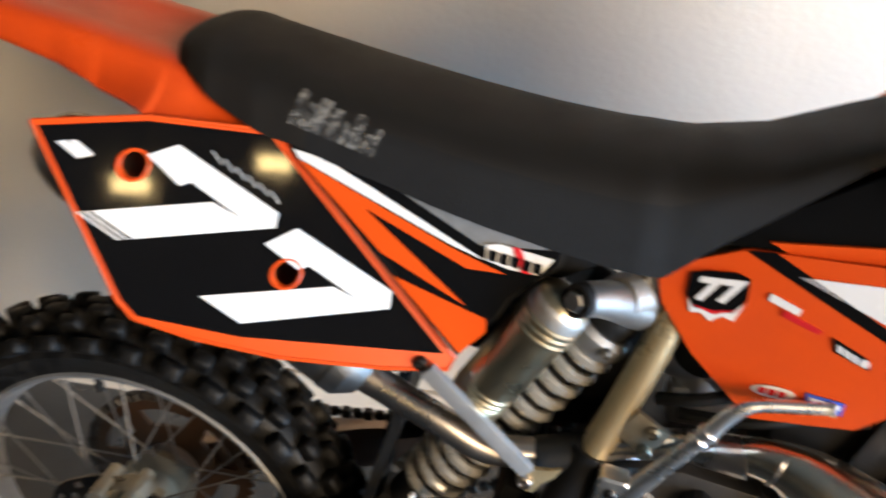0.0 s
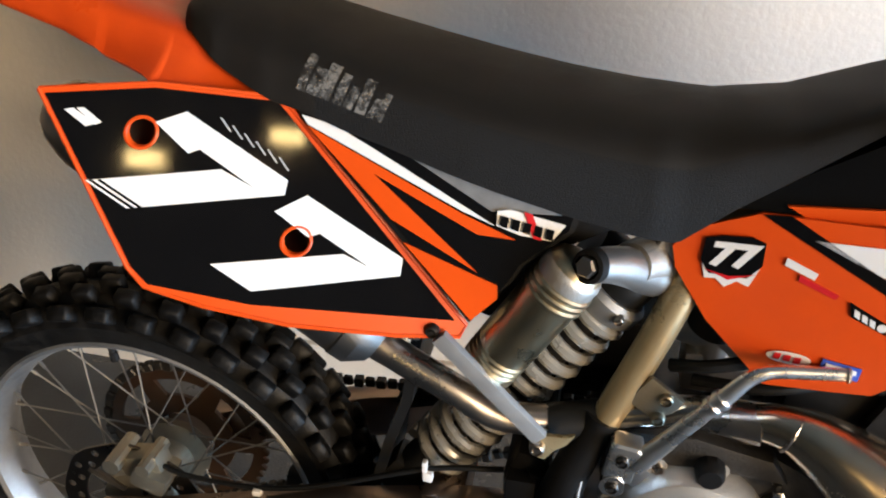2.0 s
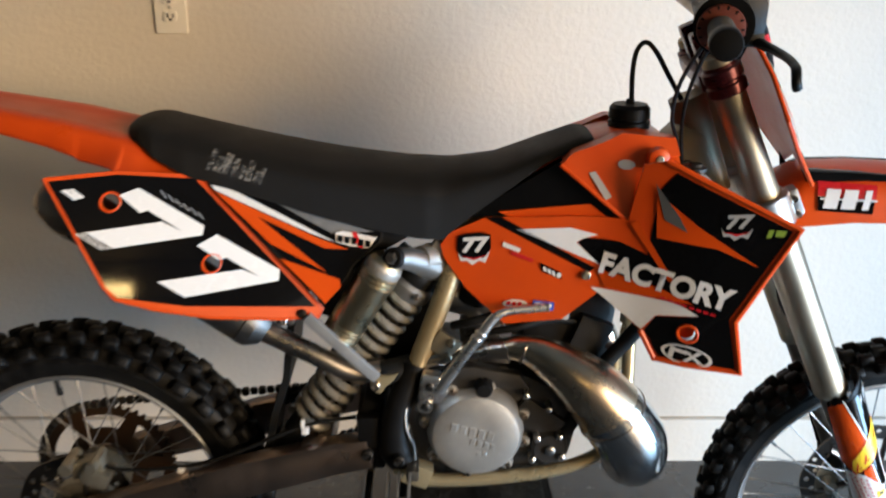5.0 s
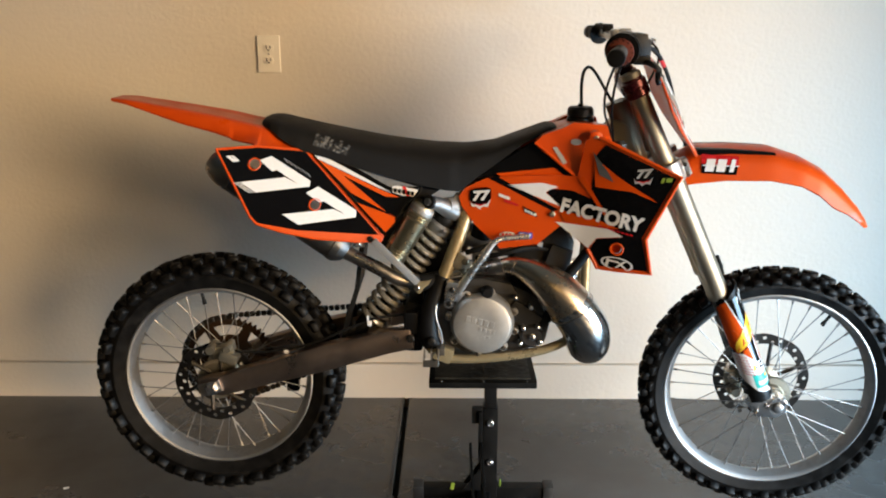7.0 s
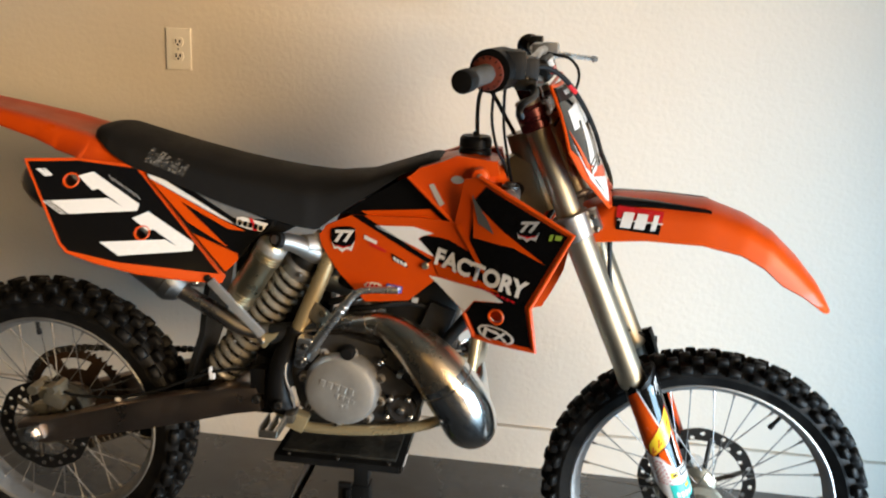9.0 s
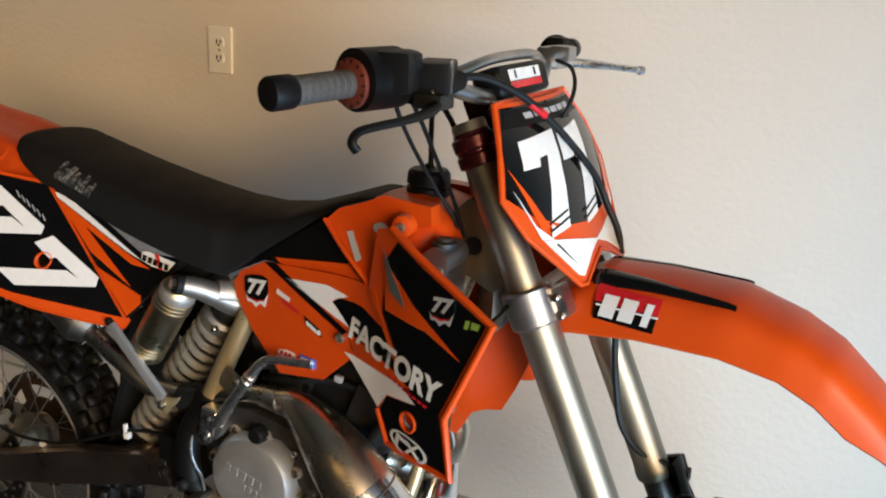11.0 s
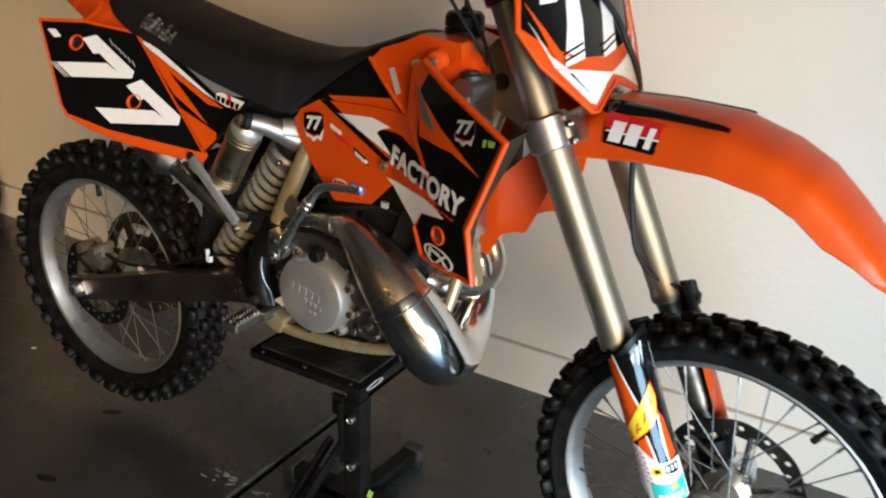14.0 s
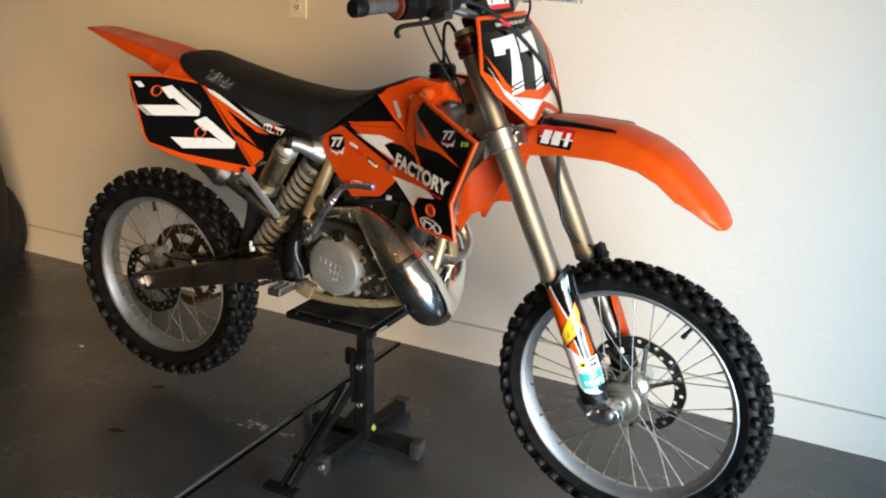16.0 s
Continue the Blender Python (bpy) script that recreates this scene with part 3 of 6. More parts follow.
# -- swingarm --
def beam(pts, y0, y1, bevel=0.006):
    """A box beam from a side outline."""
    bm = sheet([pts], lambda a, b: (a, y0, b), y1 - y0)
    bmesh.ops.dissolve_limit(bm, angle_limit=0.02, verts=bm.verts[:], edges=bm.edges[:])
    bmesh.ops.bevel(bm, geom=bm.edges[:], offset=bevel, segments=2, affect="EDGES", profile=0.6, clamp_overlap=True)
    return bm


swing = [(-0.045, 0.385), (-0.045, 0.425), (0.03, 0.440), (0.074, 0.455), (0.285, 0.522), (0.462, 0.565), (0.52, 0.570), (0.53, 0.515), (0.47, 0.503), (0.282, 0.447), (0.08, 0.396), (0.02, 0.380)]
sw = part("swingarm", join(beam(swing, -0.122, -0.086), beam(swing, 0.086, 0.122), box(0.05, 0.22, 0.055, Matrix.Translation((0.43, 0, 0.53)), 0.008)), SWING, bike, "polished dark aluminium swingarm", angle=40)
part("axle_block", box(0.06, 0.008, 0.034, Matrix.Translation((-0.01, -0.125, 0.404)) @ Matrix.Rotation(radians(-17), 4, "Y"), 0.003), ALU, sw)
part("axle_nut", join(lathe([(0, 0.016), (0.013, 0.016), (0.0145, 0.012), (0.0145, 0.002), (0.020, 0.002), (0.020, -0.004), (0, -0.004)], Matrix.Translation((-0.004, -0.129, 0.405)) @ Matrix.Rotation(radians(90), 4, "X"), 6)), ALU_B, sw)
part("hose_clip", join(box(0.012, 0.010, 0.014, Matrix.Translation((0.412, -0.098, 0.578)), 0.003), box(0.006, 0.008, 0.016, Matrix.Translation((0.408, -0.098, 0.592)), 0.002)), WHITE_D, sw, "small white plastic hose clip")
part("hose_clip", box(0.012, 0.010, 0.010, Matrix.Translation((0.19, -0.098, 0.498)), 0.003), WHITE_D, sw, "small white plastic hose clip")
part("brake_line", tube([(0.50, -0.09, 0.60), (0.41, -0.095, 0.585), (0.28, -0.095, 0.528), (0.19, -0.095, 0.502), (0.08, -0.085, 0.49), (0.02, -0.075, 0.50)], 0.0035, 8), RUBBER_S, sw)
part("brake_caliper", join(box(0.060, 0.034, 0.034, Matrix.Translation((0.02, -0.074, 0.492)) @ Matrix.Rotation(radians(-12), 4, "Y"), 0.010), box(0.05, 0.05, 0.03, Matrix.Translation((0.035, -0.078, 0.478)) @ Matrix.Rotation(radians(20), 4, "Y"), 0.008), rod((-0.01, -0.108, 0.502), (-0.01, -0.05, 0.502), 0.012), rod((0.035, -0.108, 0.505), (0.035, -0.05, 0.505), 0.010), box(0.03, 0.012, 0.05, Matrix.Translation((0.03, -0.062, 0.458)), 0.006)), HUB, sw, "cast rear brake caliper")
part("chain_guide", join(box(0.035, 0.03, 0.055, Matrix.Translation((0.17, 0.08, 0.335)), 0.008)), BLACK_P, sw)
part("chain_slider", beam([(0.33, 0.53), (0.50, 0.585), (0.52, 0.60), (0.50, 0.61), (0.33, 0.55)], 0.06, 0.09, 0.003), BLACK_P, sw)

# -- shock absorber --
ax0, ax1 = Vector((0.392, -0.040, 0.540)), Vector((0.600, -0.040, 0.838))
axd = (ax1 - ax0).normalized()
sh = part("shock_absorber", join(tube([ax0, ax0 + axd * 0.36], 0.012, 16, smooth=False), tube([ax0 - axd * 0.01, ax0 + axd * 0.04], 0.03, 20, smooth=False), tube([ax0 + axd * 0.18, ax1], 0.024, 20, smooth=False), box(0.07, 0.045, 0.05, Matrix.Translation(ax0 - axd * 0.025) @ Matrix.Rotation(radians(33), 4, "Y"), 0.010)), DARK_M, bike, "rear shock absorber with gold reservoir")
u = axd.cross(Vector((0, 1, 0))).normalized()
wv = Vector((0, 1, 0))
coil = []
turns, cl = 13.5, 0.315
for k in range(int(turns * 14) + 1):
    f = k / (turns * 14)
    a = 2 * math.pi * turns * f
    coil.append(ax0 + axd * (0.03 + cl * f) + 0.0362 * (math.cos(a) * u + math.sin(a) * wv))
part("spring", tube(coil, 0.0073, 8, smooth=False), SPRING, sh, "pale grey painted coil spring")
part("spring_collar", tube([ax0 + axd * 0.335, ax0 + axd * 0.341, ax0 + axd * 0.356, ax0 + axd * 0.362], [0.039, 0.0425, 0.0425, 0.036], 28, smooth=False), CAST_B, sh, "notched aluminium preload collar")
r0, r1 = Vector((0.482, -0.110, 0.770)), Vector((0.553, -0.110, 0.888))
rd = (r1 - r0).normalized()


def turned(a, d, prof, seg=32):
    """A turned body from a along d; profile of (distance, radius)."""
    q = d.to_track_quat("Z", "Y").to_matrix().to_4x4()
    return lathe([(0, prof[0][0])] + [(r, h) for h, r in prof] + [(0, prof[-1][0])], Matrix.Translation(a) @ q, seg)


pr = [(-0.012, 0.027), (-0.010, 0.0305), (0.0, 0.0315)]
for k in range(3):
    pr += [(0.004 + k * 0.007, 0.0315), (0.006 + k * 0.007, 0.0292), (0.008 + k * 0.007, 0.0292), (0.010 + k * 0.007, 0.0315)]
pr += [(0.045, 0.0315), (0.100, 0.0315)]
for k in range(3):
    pr += [(0.104 + k * 0.008, 0.0315), (0.106 + k * 0.008, 0.0338), (0.109 + k * 0.008, 0.0338), (0.111 + k * 0.008, 0.0315)]
pr += [(0.130, 0.0318), (0.140, 0.0312), (0.149, 0.0275), (0.155, 0.019), (0.157, 0.008)]
part("reservoir", turned(r0, rd, pr), GOLD_M, sh, "gold anodised gas reservoir with turned grooves")
head = join(tube([(0.572, -0.127, 0.9075), (0.590, -0.106, 0.899), (0.608, -0.084, 0.886), (0.630, -0.055, 0.868), (0.650, -0.040, 0.866)], [0.0165, 0.0180, 0.0205, 0.026, 0.022], 24, 4), turned(ax0 + axd * 0.386, axd, [(0, 0.026), (0.003, 0.0295), (0.010, 0.0295), (0.025, 0.025), (0.040, 0.020)]), box(0.045, 0.034, 0.045, Matrix.Translation((0.655, -0.03, 0.888)) @ Matrix.Rotation(radians(35), 4, "Y"), 0.010, 3))
part("head_block", join(tube([(0.610, -0.083, 0.889), (0.628, -0.060, 0.884), (0.650, -0.040, 0.880)], [0.0215, 0.0240, 0.0250], 24, 3), box(0.026, 0.020, 0.030, Matrix.Translation((0.640, -0.062, 0.900)) @ Matrix.Rotation(radians(30), 4, "Y"), 0.006, 3)), CAST, sh, "dull grey cast shock mount")
part("collar_screw", bolt((0.604, -0.082, 0.822), 0.0055, 0.006), STEEL, sh)
part("shock_head", head, CAST_B, sh, "bright cast aluminium shock head")
part("rubber_cap", turned(ax0 + axd * 0.358, axd, [(0, 0.030), (0.006, 0.0335), (0.026, 0.0335), (0.034, 0.028)]), RUBBER_S, sh, "black rubber bumper under the shock head")
part("reservoir_cap", turned(r0 + rd * 0.128, rd, [(0, 0.0318), (0.010, 0.0322), (0.016, 0.0305), (0.022, 0.024), (0.025, 0.012)]), CAST, sh, "dull grey reservoir end cap")
ey = Vector((-0.45, -0.85, 0.28)).normalized()
eo = Vector((0.572, -0.127, 0.9075))
part("eyelet", turned(eo - ey * 0.010, ey, [(0, 0.0165), (0.012, 0.0175), (0.020, 0.0165), (0.021, 0.0125), (0.017, 0.0115)]), RUBBER_S, sh, "black seal ring round the adjuster")
part("adjuster_bolt", turned(eo + ey * 0.006, ey, [(0, 0.0105), (0.008, 0.0105), (0.010, 0.0085)], 6), STEEL, sh, "steel hexagon adjuster bolt")

# -- frame --
fr = part("frame", join(tube([(0.95, -0.02, 0.985), (0.80, -0.040, 0.955), (0.715, -0.045, 0.940), (0.675, -0.058, 0.885), (0.640, -0.080, 0.795), (0.602, -0.098, 0.695)], 0.0172, 16), tube([(0.95, 0.02, 0.985), (0.80, 0.040, 0.955), (0.715, 0.045, 0.940), (0.675, 0.058, 0.885), (0.640, 0.080, 0.795), (0.602, 0.098, 0.695)], 0.0172, 16)), FRAME, bike, "gold painted steel frame tubes")
part("down_tube", join(tube([(1.04, 0, 1.02), (1.0, 0, 0.90), (0.985, 0, 0.74)], 0.02, 14), tube([(0.985, 0, 0.75), (0.975, -0.05, 0.62), (0.952, -0.085, 0.552), (0.88, -0.105, 0.513), (0.75, -0.108, 0.489), (0.62, -0.108, 0.485), (0.585, -0.104, 0.51)], 0.0118, 12), tube([(0.985, 0, 0.75), (0.975, 0.05, 0.62), (0.952, 0.085, 0.552), (0.88, 0.105, 0.513), (0.75, 0.108, 0.489), (0.62, 0.108, 0.485), (0.585, 0.104, 0.51)], 0.0118, 12)), FRAME, fr, "gold painted lower cradle tube")
hd = Vector((-0.363, 0, 0.932))
part("steering_head", tube([Vector((1.105, 0, 0.985)), Vector((1.105, 0, 0.985)) + hd * 0.17], 0.030, 20, smooth=False), NECK_M, fr, "dull olive-brown steering head tube")
part("head_gusset", beam([(0.965, 1.020), (0.984, 1.050), (1.035, 1.103), (1.073, 1.085), (1.110, 0.985), (1.080, 0.960), (1.030, 0.985)], -0.034, 0.034, 0.008), NECK_M, fr, "dull olive-brown frame gusset behind the fork")
# flat dark disc painted as the shade inside a gusset hole
part("gusset_hole", lathe([(0, 0.001), (0.014, 0.001), (0.015, -0.004), (0, -0.004)], Matrix.Translation((1.046, -0.035, 1.030)) @ Matrix.Rotation(radians(90), 4, "X"), 20), DARK_SLOT, fr)
for s in (-1, 1):
    gp = [(0.602, s * 0.104, 0.710), (0.587, s * 0.110, 0.672), (0.572, s * 0.115, 0.628), (0.565, s * 0.116, 0.588), (0.568, s * 0.114, 0.545), (0.585, s * 0.108, 0.510)]
    part("frame_guard", tube(gp, [0.0190, 0.0205, 0.0230, 0.0255, 0.0270, 0.020], 16, flat=0.75), BLACK_P, fr, "scuffed black plastic frame guard")
    part("subframe_strut", join(box(0.156, 0.010, 0.0175, Matrix.Translation((0.4855, s * 0.142, 0.758)) @ Matrix.Rotation(radians(45), 4, "Y"), 0.0025)), STRUT, fr, "square bright aluminium subframe strut")
    lug_ = beam([(0.530, 0.703), (0.545, 0.706), (0.566, 0.708), (0.576, 0.712), (0.568, 0.698), (0.556, 0.688), (0.547, 0.674), (0.540, 0.675), (0.529, 0.688)], s * 0.139 - 0.003, s * 0.139 + 0.003, 0.0012)
    part("strut_lug", lug_, FRAME, fr, "flat gold frame lug")
    part("strut_bolt", bolt((0.5385, s * 0.1445, 0.691), 0.0085, 0.006, side=s), STEEL, fr)
    part("guard_edge", tube([(0.588, s * 0.124, 0.640), (0.586, s * 0.128, 0.620), (0.588, s * 0.129, 0.600), (0.594, s * 0.127, 0.580), (0.600, s * 0.120, 0.560), (0.602, s * 0.115, 0.530)], 0.0028, 8), ALU, fr, "scuffed bright edge beside the frame guard")
for s in (-1, 1):
    part("engine_mount", join(box(0.045, 0.008, 0.04, Matrix.Translation((0.652, s * 0.10, 0.742)) @ Matrix.Rotation(radians(35), 4, "Y"), 0.004), bolt((0.662, s * 0.104, 0.748), 0.008, 0.006), bolt((0.657, s * 0.104, 0.722), 0.008, 0.006)), HUB, fr)
part("linkage_shield", beam([(0.505, 0.50), (0.50, 0.60), (0.515, 0.64), (0.55, 0.63), (0.55, 0.50)], -0.10, 0.10, 0.008), BLACK_P, fr)
flap = skin([[(x, y, z) for y in (-0.072, -0.045, 0.045, 0.072)] + [(x - 0.012, y, z + 0.004) for y in (0.072, 0.045, -0.045, -0.072)] for x, z in ((0.405, 0.80), (0.395, 0.74), (0.385, 0.66), (0.362, 0.59), (0.345, 0.52), (0.338, 0.46))])
part("mud_flap", flap, RUBBER_S, fr, "black rubber mud flap before the rear tyre")

# -- fork --
def fork_x(z):
    return 1.2155 + 0.465 * (0.87 - z)


for s in (-1, 1):
    y = s * 0.100
    P_ = lambda z, dx=0.0: Vector((fork_x(z) + dx, y, z))
    d = (P_(1.0) - P_(0.9)).normalized()
    a = P_(0.655)
    leg = part("fork_leg", turned(a, d, [(0.0, 0.0255), (0.004, 0.0285), (0.018, 0.0290), (0.022, 0.0275), (0.30, 0.0290), (0.34, 0.0290), (0.37, 0.0275), (0.40, 0.0245), (0.62, 0.0245), (0.624, 0.022)], 36), FORK_M, bike, "gold-grey anodised upside-down fork tube")
    part("inner_tube", turned(P_(0.37), d, [(0, 0.0225), (0.33, 0.0225)], 24), PEG_M, leg, "dull steel inner fork tube")
    lug = join(beam([(1.400, 0.37), (1.415, 0.41), (1.452, 0.425), (1.475, 0.385), (1.512, 0.378), (1.517, 0.345), (1.49, 0.325), (1.44, 0.325)], y - 0.022, y + 0.018, 0.008), tube([(FX, y - 0.026, FZ), (FX, y + 0.03, FZ)], 0.024, 24, smooth=False))
    part("axle_lug", lug, ALU_B, leg, "cast aluminium axle clamp")
    part("axle_end", lathe([(0, 0.010), (0.010, 0.010), (0.013, 0.008), (0.013, 0), (0.017, 0), (0.017, -0.01), (0, -0.01)], Matrix.Translation((FX, y + s * 0.026, FZ)) @ Matrix.Rotation(radians(90 if s < 0 else -90), 4, "X"), 20), ALU, leg)
    part("pinch_bolt", join(bolt((1.458, y - 0.024, 0.362), 0.007, 0.005), bolt((1.435, y - 0.024, 0.345), 0.006, 0.005)), STEEL, leg)
    # curved plastic guard round the outside and front of the inner tube
    rings = []
    for f_ in (0.0, 0.06, 0.25, 0.45, 0.65, 0.82, 0.93, 1.0):
        ring, inner = [], []
        for q in range(-72, 131, 14):
            z = 0.402 + f_ * (0.253 + 0.060 * max(0.0, math.cos(radians(0.9 * (q - 92)))))
            cx = fork_x(z) + float(np.interp(z, [0.402, 0.42, 0.47, 0.53, 0.60, 0.668, 0.70], [0.006, 0.007, 0.010, 0.013, 0.017, 0.022, 0.026]))
            sn, cs = math.sin(radians(q)), math.cos(radians(q))
            ring.append((cx - 0.004 + 0.040 * sn, y + s * 0.036 * cs, z - 0.0114 * sn))
            inner.append((cx - 0.004 + 0.0368 * sn, y + s * 0.0328 * cs, z - 0.0114 * sn))
        rings.append(ring + inner[::-1])
    gd = part("fork_guard", skin(rings), BLACK_P, leg, "black plastic fork guard with sponsor stickers")

    def guard_poly(name, poly, material, lift=0.0, label=""):
        """A sticker on the guard from (angle, height) corners."""
        def at(q_, z_):
            q = radians(q_)
            sft = float(np.interp(z_, [0.402, 0.42, 0.47, 0.53, 0.60, 0.668, 0.70], [0.006, 0.007, 0.010, 0.013, 0.017, 0.022, 0.026]))
            return (fork_x(z_) + sft - 0.004 + (0.0415 + lift) * math.sin(q), y + s * (0.0375 + lift) * math.cos(q), z_ - 0.0114 * math.sin(q))
        part(name, sheet([poly], at, 0.0, range(-72, 130, 12), [0.40 + 0.02 * k for k in range(16)]), material, gd, label)

    if s < 0:
        guard_poly("gloss_film", [(-70, 0.650), (0, 0.656), (28, 0.674), (55, 0.694), (80, 0.706), (112, 0.700), (120, 0.600), (120, 0.430), (-70, 0.420)], BLACK_D, -0.0002)
        guard_poly("orange_sticker", [(-17, 0.650), (20, 0.588), (-10, 0.550), (-40, 0.508), (-68, 0.515), (-68, 0.620)], ORANGE_D)
        guard_poly("white_line", [(-17, 0.656), (-12, 0.656), (25, 0.590), (20, 0.586)], WHITE_D, 0.0004)
        guard_poly("white_scratch", [(50, 0.684), (60, 0.692), (55, 0.668), (48, 0.658)], GREY_D)
        guard_poly("white_scratch", [(62, 0.696), (67, 0.698), (63, 0.668), (60, 0.655)], WHITE_D)
        guard_poly("white_scratch", [(33, 0.668), (43, 0.678), (40, 0.664), (34, 0.656)], GREY_D)
        guard_poly("pale_edge", [(96, 0.690), (99, 0.690), (101, 0.600), (98, 0.600)], GREY_D, 0.0004)
        guard_poly("orange_edge", [(65, 0.590), (78, 0.574), (88, 0.514), (62, 0.504), (58, 0.536)], ORANGE_D)
        guard_poly("white_line", [(61, 0.590), (65, 0.590), (62, 0.504), (57, 0.506), (54, 0.536)], WHITE_D, 0.0004)
        guard_poly("orange_band", [(-8, 0.520), (18, 0.538), (24, 0.506), (24, 0.498), (-10, 0.508)], ORANGE_D)
        guard_poly("white_line", [(18, 0.540), (23, 0.540), (31, 0.498), (25, 0.498)], WHITE_D, 0.0004)
        guard_poly("white_sticker", [(-66, 0.500), (-8, 0.512), (30, 0.498), (82, 0.508), (100, 0.506), (100, 0.428), (0, 0.410), (-24, 0.418), (-66, 0.436)], WHITE_D, 0.0006, "scratched white sticker")
        for r_ in range(7):
            for c_ in range(4):
                q0, z0 = -52 + 13 * c_ + 2 * r_, 0.496 - 0.0075 * r_ + 0.002 * c_
                guard_poly("red_dash", [(q0, z0), (q0 + 8, z0 + 0.0014), (q0 + 8, z0 - 0.0012), (q0, z0 - 0.0028)], RED_D, 0.0010)
        guard_poly("yellow_patch", [(10, 0.484), (38, 0.494), (35, 0.480), (8, 0.470)], YELLOW_D, 0.0010)
        guard_poly("dark_bar", [(17, 0.483), (31, 0.488), (30, 0.482), (16, 0.477)], BLACK_D, 0.0014)
        guard_poly("dark_patch", [(44, 0.498), (84, 0.504), (80, 0.488), (40, 0.482)], BLACK_D, 0.0010)
        for k in range(3):
            guard_poly("pale_bar", [(47 + 12 * k, 0.496 + 0.002 * k), (54 + 12 * k, 0.497 + 0.002 * k), (53 + 12 * k, 0.488 + 0.002 * k), (46 + 12 * k, 0.487 + 0.002 * k)], WHITE_D, 0.0014)
        guard_poly("teal_sticker", [(-5, 0.454), (94, 0.480), (92, 0.446), (-3, 0.418)], TEAL_D, 0.0010, "teal sponsor sticker")
        for k in range(5):
            guard_poly("pale_bar", [(10 + 15 * k, 0.441 + 0.004 * k), (20 + 15 * k, 0.4435 + 0.004 * k), (20 + 15 * k, 0.4325 + 0.004 * k), (10 + 15 * k, 0.430 + 0.004 * k)], WHITE_D, 0.0014)
        guard_poly("yellow_patch", [(48, 0.464), (66, 0.470), (66, 0.463), (48, 0.457)], YELLOW_D, 0.0014)
        badge = [(66, 0.636), (74, 0.612), (64, 0.582), (46, 0.564), (15, 0.540), (-32, 0.504), (-42, 0.508), (-36, 0.528), (0, 0.566), (30, 0.598)]
        guard_poly("badge_edge", badge, RED_D, 0.0010, "yellow and red sponsor badge")
        guard_poly("badge_yellow", [(20 + (p_[0] - 20) * 0.92, 0.570 + (p_[1] - 0.570) * 0.93) for p_ in badge], YELLOW_D, 0.0014)
        for q_, z_ in ((-24, 0.5215), (2, 0.5465), (27, 0.5715), (50, 0.5990)):
            guard_poly("badge_bar", [(q_ - 5, z_ - 0.011), (q_ - 1, z_ - 0.009), (q_ + 8, z_ + 0.012), (q_ + 4, z_ + 0.010)], RED_D, 0.0018)
            guard_poly("badge_bar", [(q_ + 3, z_ - 0.003), (q_ + 13, z_ + 0.005), (q_ + 14, z_ + 0.008), (q_ + 4, z_ + 0.000)], RED_D, 0.0018)
    else:
        guard_poly("orange_front", [(112, 0.640), (40, 0.640), (34, 0.476), (128, 0.470), (128, 0.560)], ORANGE)
        guard_poly("lime_patch", [(74, 0.474), (98, 0.474), (98, 0.458), (74, 0.458)], LIME_D, 0.0004)
    part("guard_foot", tube([P_(0.418, 0.004), P_(0.378, 0.0)], [0.036, 0.034], 20, smooth=False), BLACK_P, leg)

# clamps
lc = part("lower_triple_clamp", join(*[turned(Vector((fork_x(0.955), s * 0.1, 0.955)), (Vector((fork_x(1.0), 0, 1.0)) - Vector((fork_x(0.9), 0, 0.9))).normalized(), [(0, 0.033), (0.003, 0.036), (0.050, 0.036), (0.053, 0.033)], 32) for s in (-1, 1)], box(0.055, 0.17, 0.034, Matrix.Translation((fork_x(0.98) - 0.005, 0, 0.975)) @ Matrix.Rotation(radians(-25), 4, "Y"), 0.01), box(0.03, 0.03, 0.045, Matrix.Translation((fork_x(0.98) + 0.035, -0.085, 0.99)) @ Matrix.Rotation(radians(-25), 4, "Y"), 0.006), box(0.03, 0.03, 0.045, Matrix.Translation((fork_x(0.98) + 0.035, 0.085, 0.99)) @ Matrix.Rotation(radians(-25), 4, "Y"), 0.006)), ALU, bike, "cast aluminium lower fork clamp")
part("clamp_bolt", join(bolt((fork_x(0.99) + 0.04, -0.102, 1.0), 0.006, 0.006), bolt((fork_x(0.99) + 0.05, -0.102, 0.975), 0.006, 0.006)), STEEL, lc)
hd2 = (Vector((fork_x(1.0), 0, 1.0)) - Vector((fork_x(0.9), 0, 0.9))).normalized()
uc = part("upper_triple_clamp", join(*[turned(Vector((fork_x(1.165), s * 0.1, 1.165)), hd2, [(0, 0.028), (0.003, 0.0305), (0.016, 0.0305), (0.019, 0.028), (0.022, 0.028), (0.025, 0.0305), (0.040, 0.0305), (0.043, 0.026), (0.048, 0.025)], 32) for s in (-1, 1)], box(0.06, 0.18, 0.03, Matrix.Translation((fork_x(1.185) - 0.005, 0, 1.185)) @ Matrix.Rotation(radians(-25), 4, "Y"), 0.01), *[box(0.035, 0.03, 0.06, Matrix.Translation((fork_x(1.22) - 0.005, s * 0.045, 1.222)) @ Matrix.Rotation(radians(-25), 4, "Y"), 0.008) for s in (-1, 1)], *[box(0.042, 0.034, 0.02, Matrix.Translation((1.070, s * 0.045, 1.262)) @ Matrix.Rotation(radians(-15), 4, "Y"), 0.006) for s in (-1, 1)]), MAROON, bike, "maroon anodised upper fork clamp and bar mounts")
part("fork_cap", join(*[turned(Vector((fork_x(1.208), s * 0.1, 1.208)), hd2, [(0, 0.021), (0.008, 0.021), (0.010, 0.019)], 6) for s in (-1, 1)]), BLACK_P, uc)

